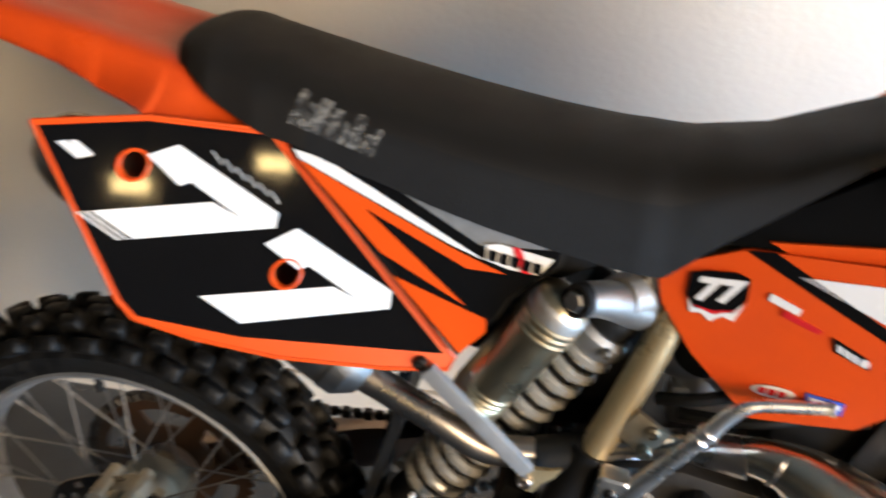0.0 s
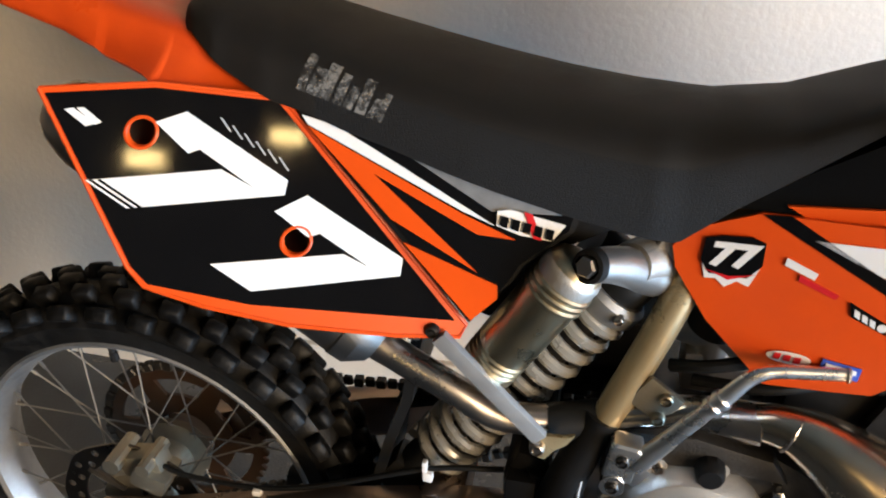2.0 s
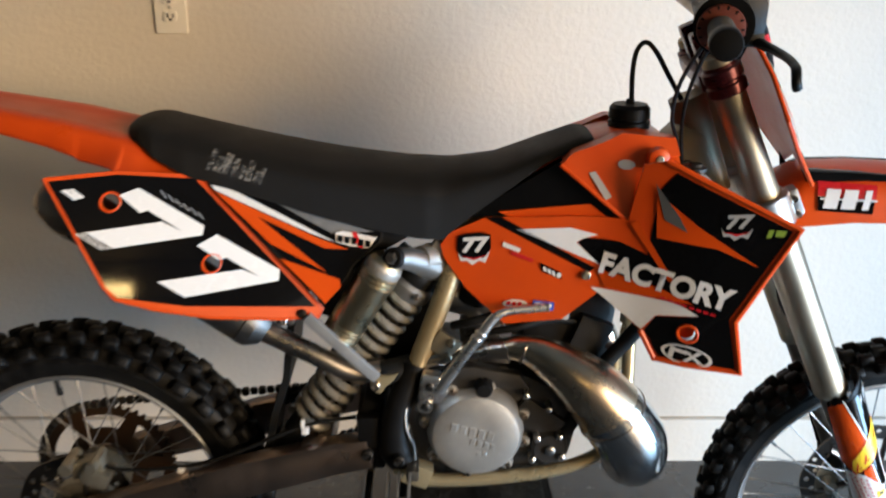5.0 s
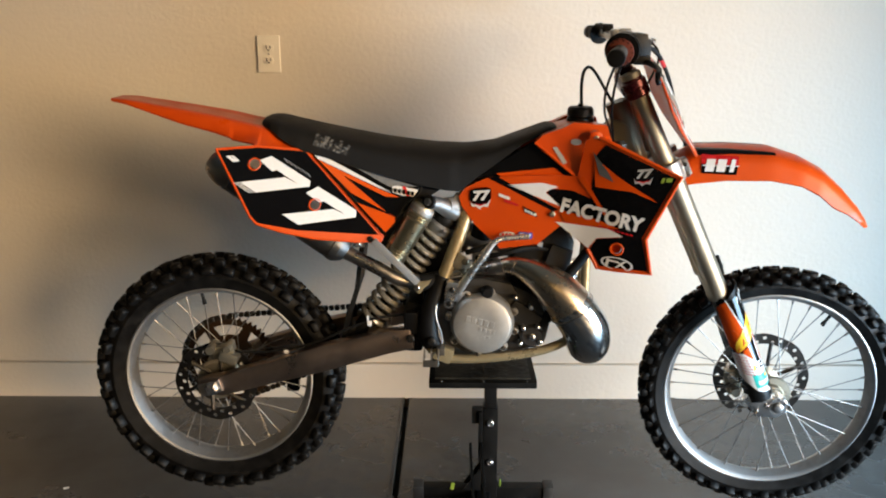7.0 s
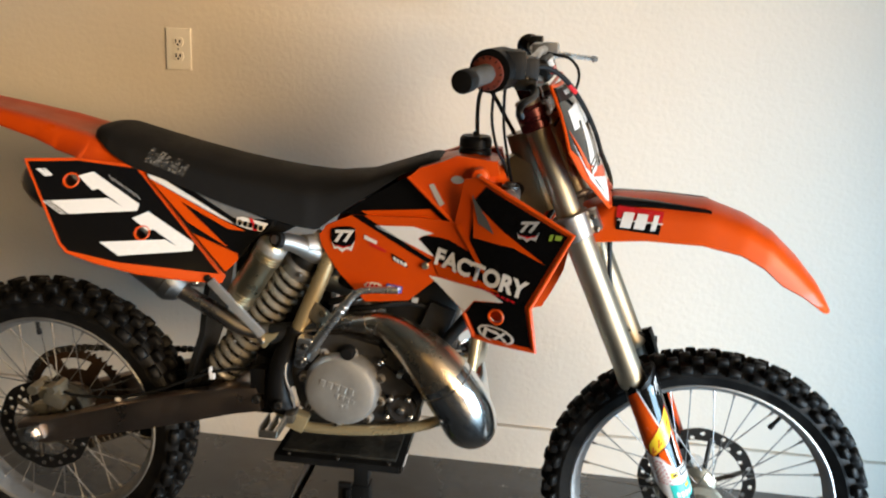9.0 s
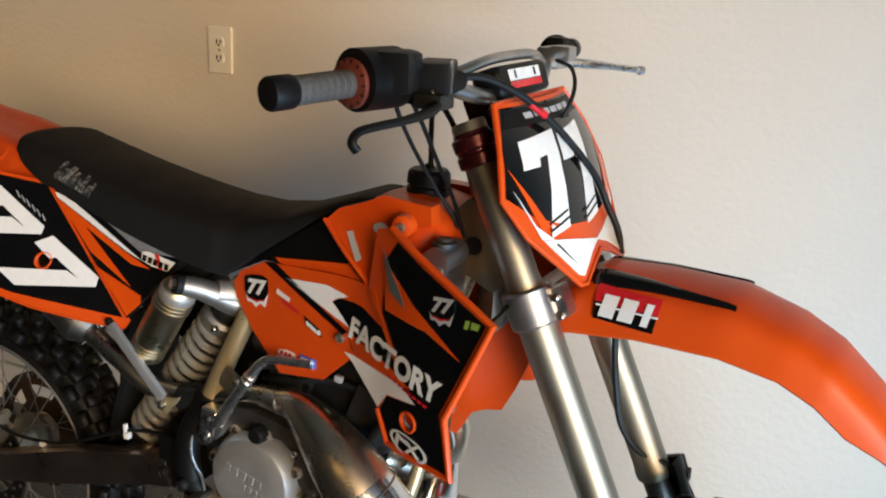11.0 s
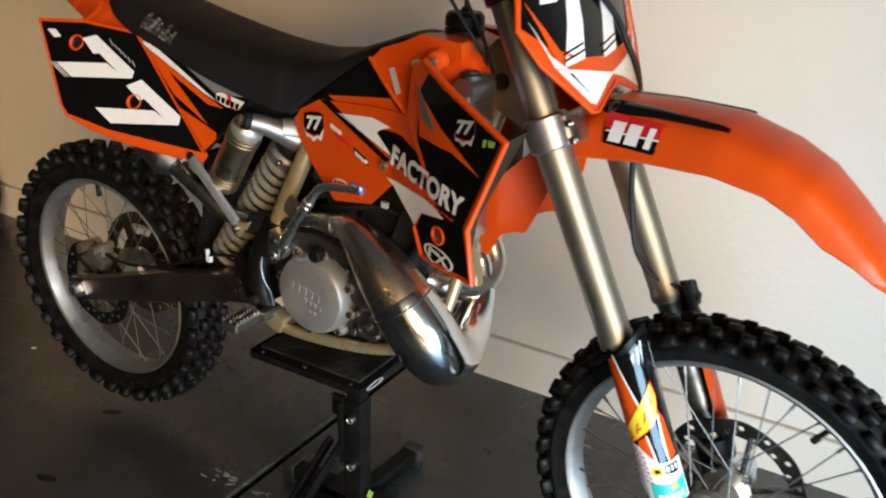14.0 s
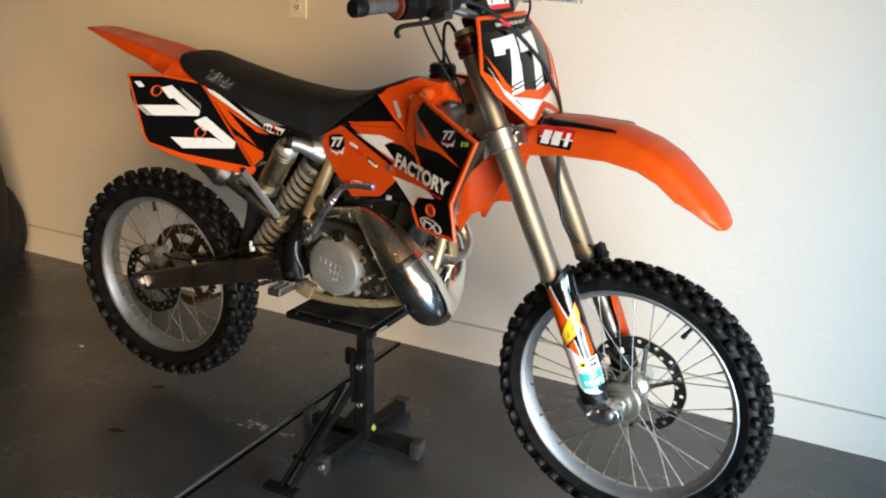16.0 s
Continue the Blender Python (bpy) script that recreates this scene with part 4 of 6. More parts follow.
# -- handlebar --
hbp = [(0.964, -0.41, 1.284), (0.985, -0.33, 1.287), (1.012, -0.24, 1.286), (1.035, -0.17, 1.276), (1.062, -0.10, 1.257), (1.070, -0.045, 1.252), (1.070, 0.045, 1.252), (1.062, 0.10, 1.257), (1.035, 0.17, 1.276), (1.012, 0.24, 1.286), (0.985, 0.33, 1.287), (0.964, 0.41, 1.284)]
hb = part("handlebar", join(tube(hbp, 0.011, 12), tube([(1.030, -0.175, 1.278), (1.058, -0.08, 1.300), (1.062, 0, 1.303), (1.058, 0.08, 1.300), (1.030, 0.175, 1.278)], 0.0075, 10)), ALU, bike, "aluminium handlebar with levers and grips")
for s in (-1, 1):
    g0, g1 = Vector((0.9885, s * 0.305, 1.2865)), Vector((0.962, s * 0.424, 1.284))
    gdir = (g1 - g0).normalized()
    gr = [(0.0, 0.017)]
    for k in range(9):
        gr += [(0.004 + k * 0.011, 0.0155), (0.006 + k * 0.011, 0.0166), (0.012 + k * 0.011, 0.0166), (0.0135 + k * 0.011, 0.0155)]
    gr += [(0.108, 0.0172), (0.116, 0.0178), (0.119, 0.014)]
    part("grip", turned(g0, gdir, gr, 24), GREY_R if s < 0 else RUBBER_S, hb, "grey ribbed rubber grip" if s < 0 else "dark rubber grip")
    part("grip_cap", turned(g1 + gdir * 0.0005, gdir, [(-0.030, 0.0182), (-0.028, 0.0190), (0.000, 0.0190), (0.003, 0.0175), (0.004, 0.010)], 24), BLACK_P, hb)
    part("grip_flange", turned(g0 - gdir * 0.004, gdir, [(0, 0.028), (0.004, 0.0295), (0.008, 0.0285), (0.010, 0.022)], 32), DULL_OR if s < 0 else BLACK_P, hb, "dull orange grip flange" if s < 0 else "")
    if s < 0:
        fl = gdir.to_track_quat("Z", "Y").to_matrix().to_4x4()
        for k in range(14):
            part("flange_slit", box(0.0075, 0.0022, 0.002, Matrix.Translation(g0 + gdir * 0.0045) @ fl @ Matrix.Rotation(2 * math.pi * k / 14, 4, "Z") @ Matrix.Translation((0.0245, 0, 0)), 0.0), BLACK_P, hb)
part("throttle_housing", join(tube([(0.992, -0.303, 1.290), (1.009, -0.240, 1.290)], 0.037, 24, smooth=False), box(0.055, 0.05, 0.05, Matrix.Translation((1.022, -0.262, 1.300)) @ Matrix.Rotation(radians(12), 4, "Z"), 0.012), box(0.02, 0.03, 0.02, Matrix.Translation((1.04, -0.255, 1.312)), 0.005)), BLACK_P, hb, "black plastic throttle housing")
part("clamp_plate", box(0.004, 0.020, 0.040, Matrix.Translation((1.064, -0.192, 1.290)) @ Matrix.Rotation(radians(18), 4, "Z"), 0.0015, 1), ALU, hb, "pale aluminium clamp plate")
part("master_cylinder", join(box(0.045, 0.075, 0.040, Matrix.Translation((1.040, -0.185, 1.288)) @ Matrix.Rotation(radians(18), 4, "Z"), 0.006), box(0.04, 0.035, 0.035, Matrix.Translation((1.028, -0.20, 1.272)), 0.006), tube([(1.05, -0.215, 1.272), (1.055, -0.15, 1.282)], 0.013, 14, smooth=False)), BLACK_P, hb, "dark grimy front brake master cylinder")
part("brake_lever", tube([(1.055, -0.205, 1.262), (1.068, -0.25, 1.256), (1.070, -0.31, 1.254), (1.062, -0.365, 1.253), (1.055, -0.392, 1.250), (1.053, -0.402, 1.240), (1.057, -0.398, 1.231)], [0.009, 0.008, 0.0065, 0.006, 0.006, 0.006, 0.006], 10, flat=0.8), BLACK_P, hb, "dark drooping brake lever")
part("lever_pivot", join(box(0.04, 0.04, 0.02, Matrix.Translation((1.05, -0.21, 1.262)), 0.006), bolt((1.05, -0.215, 1.272), 0.007, 0.005, axis="z")), DARK_M, hb)
part("clutch_perch", join(box(0.04, 0.05, 0.035, Matrix.Translation((1.035, 0.20, 1.287)), 0.008), box(0.035, 0.03, 0.025, Matrix.Translation((1.055, 0.19, 1.295)), 0.006)), ALU, hb)
part("clutch_lever", join(tube([(1.058, 0.20, 1.28), (1.085, 0.235, 1.277), (1.105, 0.27, 1.273), (1.128, 0.305, 1.268), (1.138, 0.316, 1.266)], [0.009, 0.008, 0.0065, 0.006, 0.0055], 10), tube([(1.136, 0.314, 1.266), (1.141, 0.320, 1.266)], 0.008, 10, smooth=False)), ALU_B, hb, "bright aluminium clutch lever")
part("kill_switch", box(0.03, 0.025, 0.03, Matrix.Translation((1.01, 0.265, 1.300)), 0.006), BLACK_P, hb)
pad = part("bar_pad", box(0.045, 0.16, 0.045, Matrix.Translation((1.064, 0, 1.268)) @ Matrix.Rotation(radians(-20), 4, "Y"), 0.014, 3), BLACK_P, hb, "padded handlebar cover with white and red panels")
pm = Matrix.Translation((1.064, 0, 1.268)) @ Matrix.Rotation(radians(-20), 4, "Y")
part("white_panel", box(0.002, 0.10, 0.016, pm @ Matrix.Translation((0.0235, 0.0, 0.006)), 0.0005, 1), WHITE_D, pad)
part("red_panel", box(0.002, 0.10, 0.010, pm @ Matrix.Translation((0.0235, 0.0, -0.008)), 0.0005, 1), RED_D, pad)
for k, yy in enumerate((-0.026, 0.0, 0.026)):
    part("dark_bar", box(0.001, 0.018, 0.011, pm @ Matrix.Translation((0.0252, yy, 0.006))), BLACK_D, pad)

# the bar sweeps back a little less than the parts are laid out
for ob in [hb] + [c_ for c_ in hb.children] + [c_ for c_ in pad.children]:
    for v in ob.data.vertices:
        v.co.x += 0.06 * abs(v.co.y)

# hoses and cables
part("fuel_hose", tube([(0.955, 0.0, 1.135), (0.953, 0.0, 1.18), (0.956, -0.005, 1.215), (0.968, -0.01, 1.229), (0.985, -0.012, 1.215), (1.01, -0.012, 1.175), (1.045, -0.01, 1.12)], 0.0042, 8), RUBBER_S, bike, "thin black tank vent hose")
part("throttle_cable", tube([(1.02, -0.235, 1.275), (1.005, -0.20, 1.24), (0.995, -0.14, 1.18), (1.00, -0.09, 1.12), (1.02, -0.06, 1.06), (1.0, -0.05, 1.0)], 0.0031, 8), RUBBER_S, bike, "black throttle cable")
part("throttle_cable", tube([(1.03, -0.225, 1.275), (1.02, -0.17, 1.23), (1.015, -0.11, 1.16), (1.02, -0.07, 1.10), (1.03, -0.05, 1.04)], 0.0031, 8), RUBBER_S, bike, "black throttle cable")
part("clutch_hose", tube([(1.06, 0.18, 1.285), (1.12, 0.10, 1.28), (1.14, 0.05, 1.24), (1.10, 0.03, 1.15)], 0.0031, 8), RUBBER_S, bike)
part("brake_hose", tube([(1.055, -0.17, 1.282), (1.085, -0.130, 1.286), (1.118, -0.085, 1.264), (1.142, -0.040, 1.230), (1.165, 0.005, 1.188), (1.186, 0.055, 1.136), (1.200, 0.074, 1.095), (1.224, 0.080, 1.04), (1.234, 0.064, 0.96), (1.240, 0.060, 0.873), (1.249, 0.060, 0.805), (1.262, 0.062, 0.748), (1.292, 0.073, 0.706), (1.338, 0.098, 0.680), (1.372, 0.125, 0.62), (1.400, 0.135, 0.50), (1.42, 0.11, 0.42)], 0.0052, 8, 8), RUBBER_S, bike, "black front brake hose with a red ferrule")
part("hose_ferrule", rod((1.128, -0.066, 1.250), (1.141, -0.042, 1.232), 0.0056, 10), RED_D, bike, "small red hose ferrule")
part("hose_guard", join(box(0.036, 0.014, 0.045, Matrix.Translation((1.342, 0.122, 0.668)) @ Matrix.Rotation(radians(-22), 4, "Y"), 0.006), box(0.016, 0.022, 0.022, Matrix.Translation((1.358, 0.115, 0.664)), 0.005)), BLACK_P, bike, "black plastic brake hose guide")
part("front_caliper", join(box(0.045, 0.04, 0.075, Matrix.Translation((1.415, 0.080, 0.335)) @ Matrix.Rotation(radians(-18), 4, "Y"), 0.012), rod((1.41, 0.108, 0.355), (1.41, 0.035, 0.355), 0.013), rod((1.42, 0.108, 0.315), (1.42, 0.035, 0.315), 0.013)), HUB, bike, "cast front brake caliper")

# -- front number plate --
NZ = [0.98, 1.02, 1.09, 1.14, 1.18, 1.205, 1.25]
NX = [1.25, 1.236, 1.200, 1.180, 1.160, 1.145, 1.113]


def np_surf(off=0.0):
    return lambda a, b: (float(np.interp(b, NZ, NX)) - a * a + off, a, b)


npo = [(-0.119, 1.250), (0.119, 1.250), (0.150, 1.200), (0.179, 1.141), (0.155, 1.092), (0.086, 1.019), (0.072, 1.018), (0.030, 1.038), (0.0, 1.048), (-0.030, 1.038), (-0.072, 1.018), (-0.086, 1.019), (-0.155, 1.092), (-0.179, 1.141), (-0.150, 1.200)]


def face(poly, off, thick, cuts=(-0.16, -0.12, -0.08, -0.04, 0.0, 0.04, 0.08, 0.12, 0.16), zc=(1.02, 1.05, 1.09, 1.14, 1.18, 1.205)):
    """A piece of the number plate, cut along its bends."""
    bm = bmesh.new()
    vs = [bm.verts.new((p[0], 0, p[1])) for p in poly]
    for tri in tessellate_polygon([[Vector((p[0], p[1], 0)) for p in poly]]):
        bm.faces.new([vs[i] for i in tri])
    for c in cuts:
        bmesh.ops.bisect_plane(bm, geom=bm.verts[:] + bm.edges[:] + bm.faces[:], plane_co=(c, 0, 0), plane_no=(1, 0, 0))
    for c in zc:
        bmesh.ops.bisect_plane(bm, geom=bm.verts[:] + bm.edges[:] + bm.faces[:], plane_co=(0, 0, c), plane_no=(0, 0, 1))
    sf = np_surf(off)
    for v in bm.verts:
        v.co = Vector(sf(v.co.x, v.co.z))
    ex = bmesh.ops.extrude_face_region(bm, geom=bm.faces[:])
    for g in ex["geom"]:
        if isinstance(g, bmesh.types.BMVert):
            g.co.x -= thick
    return bm


npl = part("number_plate", face(npo, 0.0, 0.004), ORANGE, bike, "orange front number plate with black background and white racing number", angle=25)
nrim = [np_surf(0.0)(*p) for p in npo]
part("rim", tube(nrim + [nrim[0]], 0.0034, 8, smooth=False, caps=False), ORANGE, npl, "raised orange edge")
part("black_field", face([(-0.113, 1.245), (0.113, 1.245), (0.144, 1.200), (0.171, 1.143), (0.120, 1.106), (0.070, 1.093), (0.0, 1.086), (-0.070, 1.093), (-0.120, 1.106), (-0.171, 1.143), (-0.144, 1.200)], 0.0012, 0.001), BLACK_D, npl, "glossy black number background")
part("white_wedge", face([(-0.128, 1.084), (-0.085, 1.078), (0.0, 1.062), (0.085, 1.078), (0.128, 1.084), (0.084, 1.032), (0.072, 1.028), (0.030, 1.050), (0.0, 1.060), (-0.030, 1.050), (-0.072, 1.028), (-0.084, 1.032)], 0.0013, 0.001), WHITE_D, npl)
part("dark_header", face([(-0.110, 1.243), (0.110, 1.243), (0.126, 1.222), (-0.126, 1.222)], 0.0026, 0.001), BLACK_P, npl)
for k in range(6):
    part("header_bar", face([(-0.072 + 0.026 * k, 1.237), (-0.052 + 0.026 * k, 1.237), (-0.052 + 0.026 * k, 1.230), (-0.072 + 0.026 * k, 1.230)], 0.0038, 0.0008), GREY_D, npl)
seven = [(-0.113, 1.205), (-0.022, 1.212), (-0.028, 1.192), (-0.063, 1.091), (-0.111, 1.085), (-0.062, 1.184), (-0.083, 1.182), (-0.088, 1.172), (-0.124, 1.171)]
for dy in (0.0, 0.099):
    part("numeral_seven", face([(p[0] + dy, p[1]) for p in seven], 0.0028, 0.001), WHITE_D, npl, "white racing numeral")
    for dz in (0.006, 0.015):
        part("speed_line", face([(-0.110 + dy, 1.086 + dz), (-0.060 + dy, 1.096 + dz), (-0.060 + dy, 1.0985 + dz), (-0.110 + dy, 1.0885 + dz)], 0.0040, 0.0008), BLACK_D, npl)
for s in (-1, 1):
    part("orange_slash", face([(s * 0.152, 1.176), (s * 0.114, 1.108), (s * 0.078, 1.096), (s * 0.128, 1.100)], 0.0030, 0.001), ORANGE_D, npl)
    part("white_slash", face([(s * 0.157, 1.150), (s * 0.136, 1.104), (s * 0.108, 1.082), (s * 0.132, 1.086)], 0.0034, 0.001), WHITE_D, npl)
    part("dark_slash", face([(s * 0.108, 1.076), (s * 0.103, 1.076), (s * 0.080, 1.046)], 0.0026, 0.001), BLACK_D, npl)

# -- front fender --
ft = [(1.175, 1.000), (1.238, 1.032), (1.320, 1.0345), (1.422, 1.031), (1.500, 1.006), (1.553, 0.978), (1.608, 0.930), (1.650, 0.884), (1.671, 0.854), (1.682, 0.835)]
fb = [(1.165, 0.930), (1.213, 0.946), (1.307, 0.959), (1.415, 0.961), (1.490, 0.948), (1.535, 0.926), (1.575, 0.893), (1.616, 0.874), (1.648, 0.852), (1.667, 0.836)]
fwid = [0.066, 0.072, 0.076, 0.078, 0.077, 0.075, 0.071, 0.066, 0.058, 0.042]
FN = range(len(ft))
FU = [0, 0.25, 0.50, 0.70, 0.84, 0.93, 1.0, 1.06, 1.10]
FV = [0, 0.015, 0.06, 0.13, 0.22, 0.33, 0.50, 0.78, 1.0]


def fend_v(u_):
    """How far down the side a point across the mudguard lies: 0 on the crown, 1 at the lower edge."""
    return float(np.interp(abs(u_), FU, FV))


def fend_at(t_):
    """Crown point, lower edge point and half width at station t_."""
    pick = lambda row: float(np.interp(t_, FN, row))
    return pick([p[0] for p in ft]), pick([p[1] for p in ft]), pick([p[0] for p in fb]), pick([p[1] for p in fb]), pick(fwid)


ffr = []
for t_ in np.linspace(0, len(ft) - 1, 46):
    tx, tz, bx, bz, w = fend_at(t_)
    ring = []
    for u_ in [-q_ for q_ in FU[:0:-1]] + FU:
        v_ = fend_v(u_)
        ring.append(Vector((tx + (bx - tx) * v_, u_ * w, tz + (bz - tz) * v_)))
    ring += [p + Vector((0, -math.copysign(0.003, p.y) if abs(p.y) > 0.03 else 0, -0.0035)) for p in ring[::-1]]
    ffr.append(ring)
ff = part("front_fender", skin(ffr), ORANGE, bike, "orange plastic front mudguard", angle=50)
for s in (-1, 1):
    rr = []
    for t_ in np.linspace(0.85, 3.05, 18):
        tx, tz, bx, bz, w = fend_at(t_)
        f_ = (t_ - 0.85) / 2.2
        u0, u1 = 0.82 - 0.05 * f_, 0.34 + 0.36 * f_
        zz = lambda u_: tz + (bz - tz) * fend_v(u_)
        rr.append([(tx, s * w * u0 * 1.01, zz(u0) + 0.001)] + [(tx, s * w * (u0 + (u1 - u0) * k / 4), zz(u0 + (u1 - u0) * k / 4) + 0.0035) for k in (1, 2, 3)] + [(tx, s * w * u1, zz(u1) + 0.001), (tx, s * w * u1, zz(u1) - 0.004), (tx, s * w * u0, zz(u0) - 0.004)])
    part("black_insert", skin(rr), BLACK_D, ff, "glossy black vent insert")
tail_out = [(1.19, 0.985), (1.14, 0.955), (1.06, 0.875), (1.010, 0.79), (1.026, 0.722), (1.037, 0.722), (1.062, 0.767), (1.084, 0.778), (1.111, 0.785), (1.131, 0.824), (1.150, 0.870), (1.157, 0.912), (1.192, 0.925)]
tail = [[(x, y, z) for y in (-0.058, -0.04, 0.04, 0.058)] + [(x + 0.003, y, z - 0.003) for y in (0.058, 0.04, -0.04, -0.058)] for x, z in tail_out[:4]]
part("fender_tail", join(skin(tail), sheet([tail_out], lambda a, b: (a, -0.061, b), 0.003), sheet([tail_out], lambda a, b: (a, 0.058, b), 0.003)), ORANGE, ff, "orange rear tongue of the front mudguard", angle=50)
bz0 = lambda x: float(np.interp(x, [p[0] for p in ft], [p[1] for p in ft]))


def fend_side(off):
    def f_(x, z):
        tz, w = bz0(x), float(np.interp(x, [p[0] for p in ft], fwid))
        bzz = float(np.interp(x, [p[0] for p in fb], [p[1] for p in fb]))
        v = (tz - z) / (tz - bzz)
        return (x + (-0.01) * v * 0, -w * float(np.interp(v, FV, FU)) - off, z)
    return f_


def fdecal(name, poly, material, off):
    cx = [1.25 + 0.012 * k for k in range(8)]
    bm = sheet([poly], fend_side(off), 0.0, cx, (0.98, 0.988, 0.996, 1.004, 1.010))
    return part(name, bm, material, ff)


fdecal("sticker_black", [(1.246, 0.974), (1.330, 0.972), (1.333, 0.995), (1.245, 0.997)], BLACK_D, 0.0035)
fdecal("sticker_red", [(1.245, 0.997), (1.333, 0.995), (1.336, 1.016), (1.246, 1.018)], RED_D, 0.0035)
# plain white block shapes in place of the brand name
for x0 in (1.253, 1.280, 1.312):
    wd = 0.021 if x0 < 1.31 else 0.010
    fdecal("white_block", [(x0, 0.979), (x0 + wd, 0.979), (x0 + wd + 0.006, 1.009), (x0 + 0.006, 1.009)], WHITE_D, 0.0055)
fdecal("white_line", [(1.248, 0.9925), (1.335, 0.9925), (1.335, 0.995), (1.248, 0.995)], WHITE_D, 0.0055)

# -- fuel tank --
tk = []
for x, zt, zb, w in ((0.80, 1.040, 0.93, 0.070), (0.84, 1.070, 0.93, 0.085), (0.88, 1.085, 0.93, 0.098), (0.92, 1.094, 0.93, 0.108), (0.96, 1.098, 0.93, 0.112), (1.00, 1.088, 0.94, 0.106), (1.02, 1.072, 0.96, 0.090), (1.03, 1.05, 0.98, 0.070)):
    ring = []
    for a in range(24):
        q = 2 * math.pi * a / 24
        cs, sn = math.cos(q), math.sin(q)
        ring.append(Vector((x, w * math.copysign(abs(cs) ** 0.6, cs), (zt + zb) / 2 + (zt - zb) / 2 * math.copysign(abs(sn) ** 0.7, sn))))
    tk.append(ring)
tank = part("fuel_tank", skin(tk), ORANGE, bike, "orange plastic fuel tank")
part("filler_cap", turned(Vector((0.953, 0, 1.090)), Vector((0, 0, 1)), [(0, 0.034), (0.012, 0.034), (0.014, 0.030), (0.016, 0.030), (0.018, 0.034), (0.034, 0.033), (0.040, 0.028), (0.041, 0.008), (0.048, 0.006)], 28), BLACK_P, tank, "black ribbed filler cap")

# -- seat --
st_x = [0.143, 0.147, 0.153, 0.166, 0.190, 0.307, 0.378, 0.450, 0.522, 0.594, 0.666, 0.738, 0.809, 0.866, 0.888, 0.897]
st_z = [1.092, 1.099, 1.105, 1.109, 1.109, 1.083, 1.069, 1.056, 1.046, 1.039, 1.037, 1.045, 1.069, 1.090, 1.088, 1.078]
sb_x = [0.143, 0.150, 0.176, 0.192, 0.210, 0.229, 0.262, 0.291, 0.328, 0.372, 0.426, 0.480, 0.548, 0.600, 0.645, 0.690, 0.748, 0.809, 0.880, 0.897]
sb_z = [1.086, 1.084, 1.084, 1.072, 1.057, 1.047, 1.031, 1.025, 1.011, 0.998, 0.980, 0.964, 0.947, 0.936, 0.930, 0.965, 1.005, 1.048, 1.078, 1.074]
sw_x = [0.143, 0.146, 0.151, 0.158, 0.168, 0.180, 0.20, 0.25, 0.45, 0.62, 0.70, 0.80, 0.88, 0.897]
sw_w = [0.018, 0.036, 0.052, 0.066, 0.080, 0.090, 0.100, 0.108, 0.112, 0.108, 0.092, 0.075, 0.062, 0.05]
rings = []
for x in np.concatenate((np.linspace(0.143, 0.20, 22)[:-1], np.linspace(0.20, 0.897, 110))):
    zt, zb, w = np.interp(x, st_x, st_z), np.interp(x, sb_x, sb_z), np.interp(x, sw_x, sw_w)
    h = zt - zb
    half = [(0, 1.0), (0.25, 0.985), (0.48, 0.94), (0.68, 0.865), (0.82, 0.77), (0.92, 0.64), (0.98, 0.48), (1.03, 0.2), (1.06, 0.02), (1.03, 0.0)]
    ring = [(x, -u_ * w, zb + v_ * h) for u_, v_ in half] + [(x, u_ * w, zb + v_ * h) for u_, v_ in half[:0:-1]]
    rings.append(ring)
bm = skin(rings)
seat = part("seat", bm, [SEAT, SEATSIDE], bike, "long black vinyl seat with worn printed logo", angle=60)
for p_ in seat.data.polygons:
    c = p_.center
    zt, zb = np.interp(c.x, st_x, st_z), np.interp(c.x, sb_x, sb_z)
    if (c.z - zb) / (zt - zb + 1e-6) < 0.62 and 0.30 < c.x < 0.80:
        p_.material_index = 1


def seat_side(x, z, off=0.0015):
    zt, zb, w = np.interp(x, st_x, st_z), np.interp(x, sb_x, sb_z), np.interp(x, sw_x, sw_w)
    return (x, -w * float(np.interp((z - zb) / (zt - zb), [0, 0.02, 0.2, 0.48, 0.64, 0.77, 0.865], [1.03, 1.06, 1.03, 0.98, 0.92, 0.82, 0.68])) - off, z)

# worn block print on the seat side
for x0, x1, h0 in ((0.284, 0.292, 0.0), (0.2932, 0.304, 0.006), (0.3052, 0.316, 0.0), (0.3185, 0.327, 0.003), (0.3282, 0.337, 0.009), (0.3402, 0.350, 0.0), (0.3515, 0.358, 0.011), (0.3595, 0.366, 0.004)):
    d_, e_ = 0.30 * (x0 - 0.285), 0.30 * (x1 - 0.285)
    part("worn_print", patch([(x0, 1.046 - d_), (x1, 1.046 - e_), (x1 + 0.009, 1.073 - h0 - e_), (x0 + 0.009, 1.073 - h0 - d_)], seat_side), WORN, seat, "flaking pale block print")

# -- rear fender --
rf_x = [-0.228, -0.19, -0.049, 0.05, 0.14, 0.158, 0.176, 0.192, 0.210, 0.229, 0.262, 0.288]
rf_t = [1.154, 1.153, 1.131, 1.114, 1.093, 1.089, 1.083, 1.069, 1.054, 1.044, 1.034, 1.020]
rf_w = [0.045, 0.058, 0.078, 0.090, 0.098, 0.099, 0.100, 0.101, 0.103, 0.104, 0.104, 0.104]
